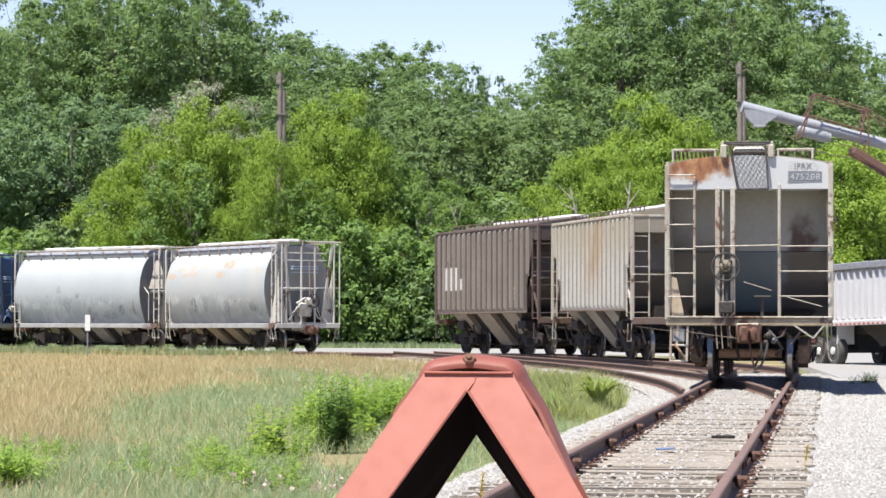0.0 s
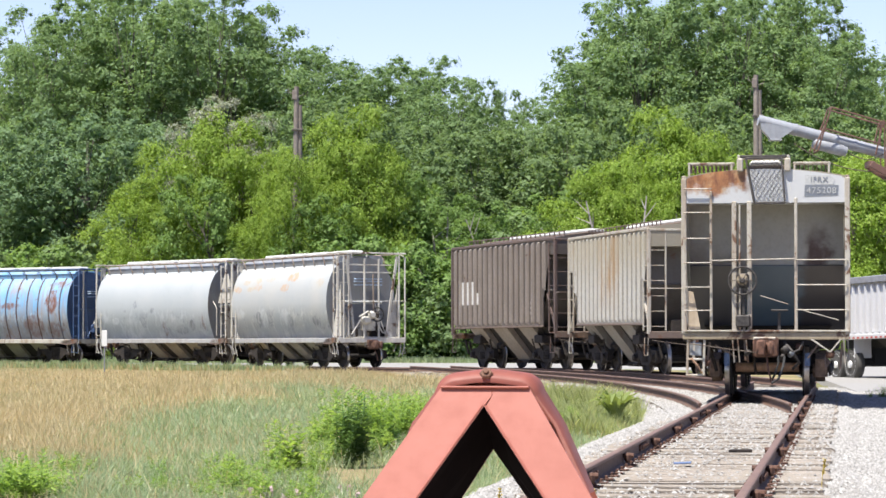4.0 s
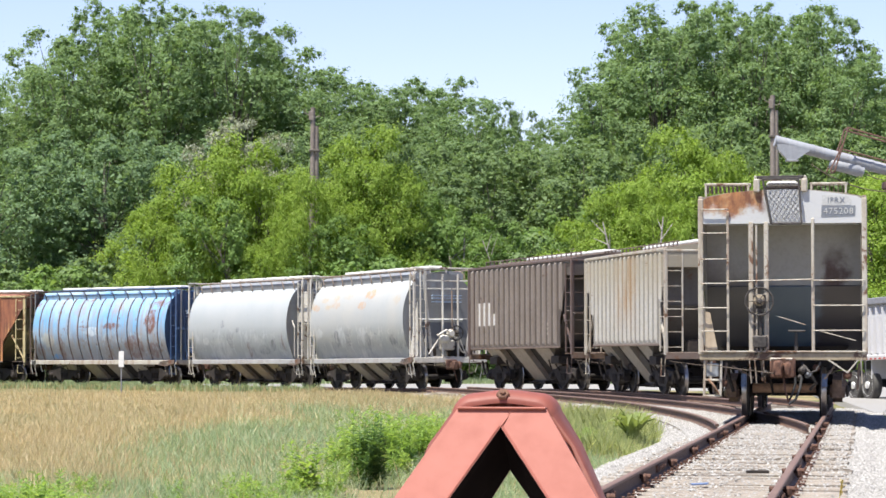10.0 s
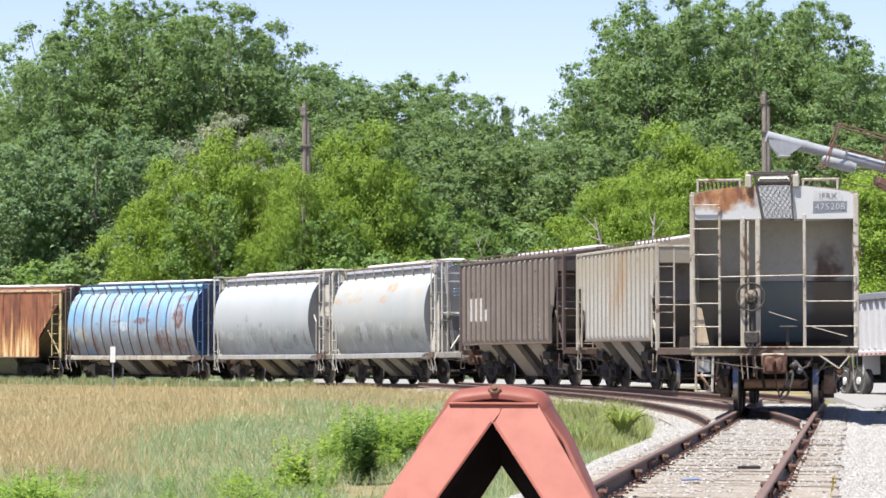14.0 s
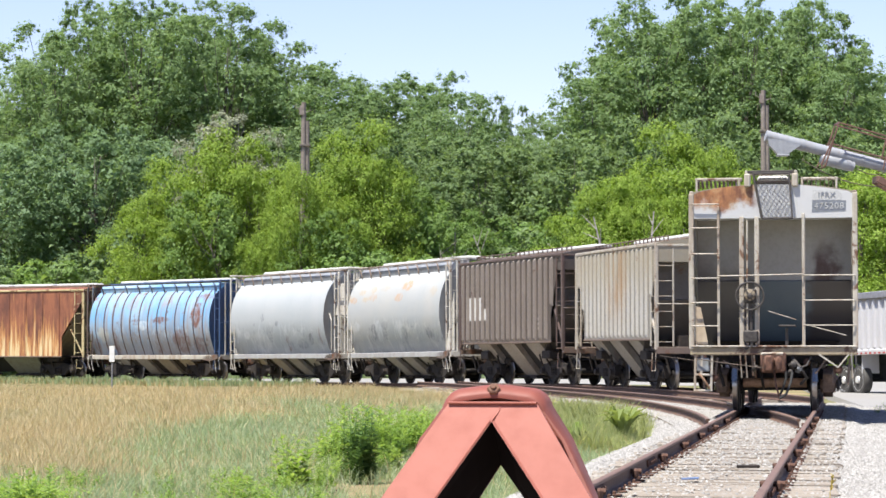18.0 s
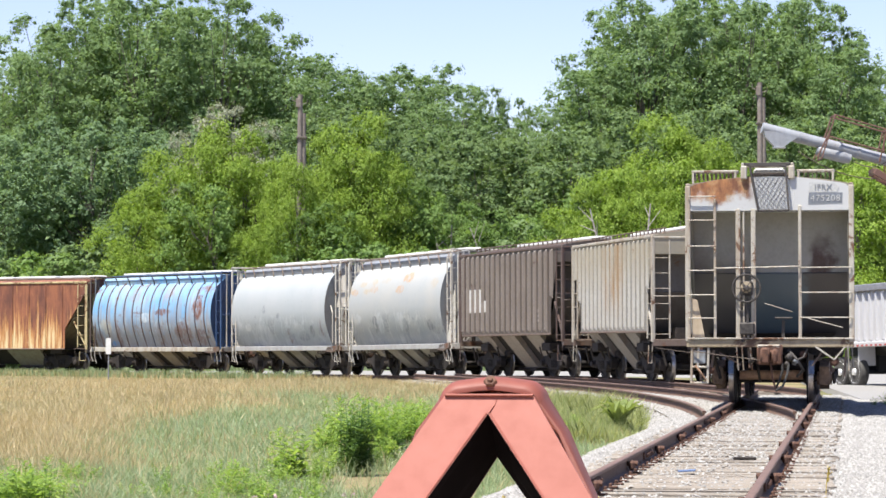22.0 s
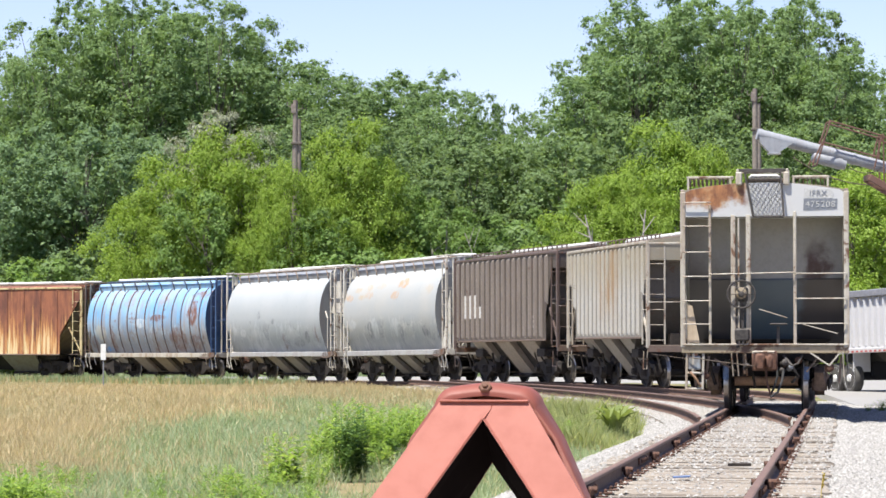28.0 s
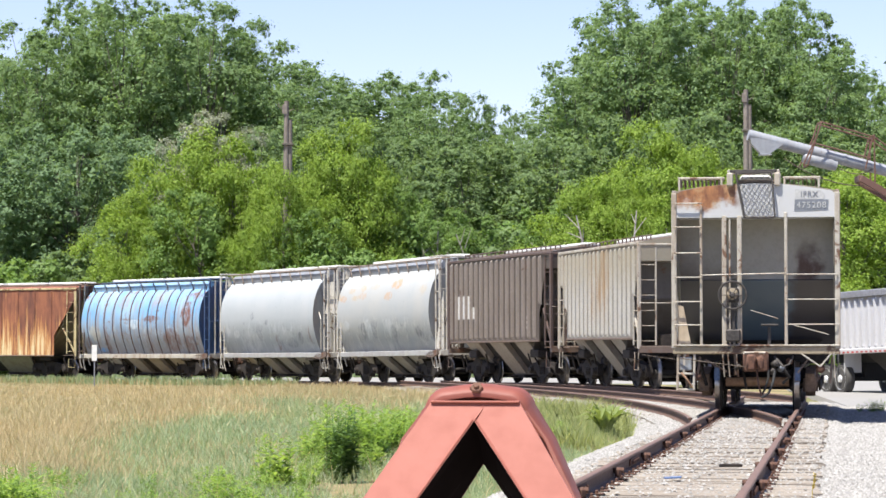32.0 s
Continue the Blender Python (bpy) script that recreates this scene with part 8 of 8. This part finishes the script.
def weeds():
    rnd = random.Random(4)
    # clusters, set to fit the camera's view: bearing in thousandths, distance, spread across, spread in depth, count,
    # height
    for side, d0, sx, sd, count, hh in ((-20.4, 38.5, 5.7, 1.2, 13, 0.62), (-9.1, 39.5, 5.2, 1.2, 13, 0.60), (-3.0, 38.0, 3.0, 1.0, 6, 0.55), (-43.9, 35.5, 4.8, 0.9, 9, 0.46),
                                      (-27.0, 36.5, 3.0, 0.8, 6, 0.72), (-36.1, 36.0, 3.5, 0.6, 5, 0.70), (-40.0, 33.0, 2.6, 0.5, 4, 0.34), (-22.6, 34.5, 4.3, 0.6, 5, 0.34),
                                      (-57.8, 29.3, 2.2, 0.4, 4, 0.56), (-48.7, 30.5, 3.0, 0.5, 4, 0.36), (-61.7, 28.0, 3.5, 0.4, 4, 0.34), (5.7, 40.0, 2.6, 0.8, 3, 0.5), (41.5, 41.0, 3.5, 1.5, 7, 0.42), (50.2, 43.0, 3.9, 1.5, 8, 0.36), (60.0, 44.5, 3.0, 1.0, 5, 0.30)):
        for i in range(count):
            d = (d0 - 1.6 if side < -18.3 else d0 - 0.8) + rnd.uniform(-1, 1) * sd
            x = (side + rnd.gauss(0, 0.55) * sx) / 1000 * d
            s = hh / 0.85 * rnd.uniform(0.7, 1.3)
            w = part("weed", WEEDS[rnd.randrange(6)], None, m=pose(x, d, FIELD_Z, rnd.uniform(-6, 6), rnd.uniform(-6, 6), rnd.uniform(0, 360)) @ Matrix.Diagonal((s * 0.8, s * 0.8, s, 1)))
            tagged(w, "bright green leafy weed in the grass", "weed", "weeds by the post")
    for side, d, s in ((-33.9, 30.6, 1.02), (-37.4, 30.9, 0.9), (-31.3, 31.0, 0.95), (-35.2, 30.4, 0.6), (-29.6, 30.8, 0.5)):
        w = part("weed", DULL, None, m=pose(side / 1000 * d, d, FIELD_Z, 0, 0, side * 4.6) @ Matrix.Scale(s, 4))
        tagged(w, "dull dark green upright weed", "weed", "weeds by the post")
    for i in range(72):
        d = rnd.uniform(21.5, 27.0)
        side = rnd.choice((rnd.uniform(-178, -140), rnd.uniform(-178, -150), rnd.uniform(-84, -46), rnd.uniform(-157, -60)))
        d = rnd.uniform(21.6, 23.2) if side < -155 else d
        x = side / 1000 * d
        s = rnd.uniform(0.5, 0.8) * (0.95 if side < -155 else 0.7)
        w = part("weed", WEEDS[(2, 4, 0, 4, 2, 1)[i % 6]], None, m=pose(x, d, FIELD_Z - 0.05, 0, 0, rnd.uniform(0, 360)) @ Matrix.Scale(s, 4))
        tagged(w, "green leafy weed in the near grass", "weed", "weeds in the near grass")
    for x, d, s in ((9.80, 57.6, 0.42), (9.95, 58.0, 0.35), (9.6, 57.9, 0.28), (10.2, 58.6, 0.4)):
        w = part("weed", WEEDS[4], None, m=pose(x, d, YARD_Z, 0, 0, d * 70) @ Matrix.Scale(s, 4))
        tagged(w, "dusty weed tuft in the gravel yard", "weed", "weeds in the yard")
    # clover heads
    rng = np.random.default_rng(5)
    vs, n = [], 24
    for i in range(n):
        d = 20.6 + 3.2 * rng.random()
        x = (-0.076 + 0.048 * rng.random()) * d
        p = np.array([x, d, FIELD_Z + 0.16 + 0.10 * rng.random()])
        for k in range(6):
            q = rng.normal(size=3) * 0.014
            a = rng.normal(size=3) * 0.010
            b = rng.normal(size=3) * 0.010
            vs.append(np.array([p + q - a, p + q + b, p + q + a, p + q - b]))
        vs.append(np.array([p + [-0.003, 0, 0], p + [0.003, 0, 0], [x + 0.003, d, FIELD_Z], [x - 0.003, d, FIELD_Z]]))
    v = np.concatenate(vs)
    part("clover", raw_mesh("clover", v, 4, np.arange(len(v))), M["flower_pink"], tags=dict(label="pink clover heads in the near grass", category="flowers", kind="stuff"))
    # the broad-leaved clump by the lead track
    t = thing("dock_plant", pose(2.93, 43.0, FIELD_Z + 0.02) @ Matrix.Scale(1.1, 4), label="tall clump of strap-leaved weed by the track", category="plant")
    for i in range(44):
        a = rnd.uniform(0, 360)
        ln = rnd.uniform(0.32, 0.68)
        s = Shape()
        pts = [(0.0, 0.0), (0.25, 0.55), (0.6, 0.85), (1.0, 0.80 + rnd.uniform(-0.2, 0.25))]
        tilt = rnd.uniform(0.2, 0.95)
        row = [(u * ln * tilt, w_ * ln) for u, w_ in pts]
        for j, (u, z) in enumerate(row):
            wd = (0.018, 0.042, 0.046, 0.006)[j]
            s.v += [(u, -wd, z), (u, 0, z - wd * 0.4), (u, wd, z)]
            if j:
                for k in (0, 1):
                    q = (j - 1) * 3 + k
                    s.f.append((q, q + 1, q + 4, q + 3))
        me = bpy.data.meshes.new("leaf")
        me.from_pydata(s.v, [], s.f)
        part("leaf", me, M["leaf_dock"], t, m=pose(0, 0, 0, 0, 0, a))
    # dry stalks between the rails
    for x, d, h in ((0.92, 16.0, 0.42), (3.31, 22.5, 0.30), (0.36, 16.5, 0.40)):
        st = thing("dry_stalk", pose(x, d, TIE_Z - 0.06), label="dry yellow seed stalk standing in the ballast", category="plant", group="dry stalks in the ballast")
        part("stem", Shape().tube([(0, 0, 0), (0.01, 0, h * 0.6), (0.03, 0, h)], 0.004, 5), M["seed_head"], st)
        v = leaf_cloud(np.random.default_rng(int(x * 100)), [(0.02 + 0.012 * k / 8, 0, h * (0.62 + 0.40 * k / 8)) for k in range(9)], [0.013] * 9, 14, 0.010)
        part("seed_head", raw_mesh("seed_head", v, 3, np.arange(len(v))), M["seed_head"], st)


weeds()


def litter():
    """Bits that lie on the stub track."""
    t = part("rag", Shape().plate([(-0.09, -0.05, 0.0), (0.08, -0.06, 0.01), (0.10, 0.05, 0.015), (-0.08, 0.06, 0.005)], 0.012), M["seal_blue"], m=pose(2.474, 26.4, TIE_Z + 0.02))
    tagged(t, "small blue rag on the ties", "rag")
    t = part("wood_scrap", Shape().box(-0.13, 0.13, -0.03, 0.03, 0, 0.035, 0.008), M["running_gear"], m=pose(3.367, 29.0, TIE_Z + 0.01, 0, 0, 6))
    tagged(t, "dark piece of scrap between the rails", "scrap")


litter()


# ------------------------------------------------------------------ what moves
TRAIN = [(0, -14.76), (1, -13.64), (2, -12.53), (3, -11.46), (6, -8.42), (7, -7.46), (8, -6.54), (9, -5.64), (10, -4.72), (11, -3.82), (12, -3.04), (13, -2.41),
         (14, -1.87), (17, -0.63), (18, -0.33), (19, -0.12), (20, -0.01), (21, 0.08), (22, 0.11), (30, 0.11), (31, 0.17), (31.5, 0.23), (32, 0.32)]
SHOVED = [(0, -0.31), (18.8, -0.31), (19.5, -0.21), (20, -0.11), (20.5, -0.05), (21, 0.01), (22, 0.02), (30.5, 0.02), (31, 0.05), (31.5, 0.11), (32, 0.24)]


def glide(rows, t):
    """A smooth curve through rows that never overshoots."""
    x = [r[0] for r in rows]
    y = [r[1] for r in rows]
    n = len(x)
    d = [(y[i + 1] - y[i]) / (x[i + 1] - x[i]) for i in range(n - 1)]
    k = min(max(sum(1 for q in x if q <= t) - 1, 0), n - 2)

    def tangent(i):
        if i == 0:
            return d[0]
        if i == n - 1:
            return d[-1]
        return 0.0 if d[i - 1] * d[i] <= 0 else 2 * d[i - 1] * d[i] / (d[i - 1] + d[i])
    h = x[k + 1] - x[k]
    u = (t - x[k]) / h
    return ((1 + 2 * u) * (1 - u) ** 2 * y[k] + u * (1 - u) ** 2 * h * tangent(k) + u * u * (3 - 2 * u) * y[k + 1] + u * u * (u - 1) * h * tangent(k + 1))


def motions():
    quick = [i * 0.4 for i in range(49)]
    slow = [20, 21, 22, 26, 30, 31, 31.5, 32]
    for name, rows in (("first", TRAIN), ("second", TRAIN), ("blue", TRAIN), ("rusty", TRAIN), ("brown", SHOVED)):
        times = quick + slow if rows is TRAIN else [0, 10, 18.8, 19.2, 19.6, 20, 20.5, 21, 22, 26, 30.5, 31, 31.5, 32]
        a, b = SPANS[name]
        walk(CARS[name], [(t, car_pose(a - glide(rows, t), b - glide(rows, t))) for t in times])
        for w, x in WHEELS[name]:
            walk(w, [(t, pose(x, 0, 0.457, 0, math.degrees(glide(rows, t) / 0.457), 0)) for t in times])


motions()
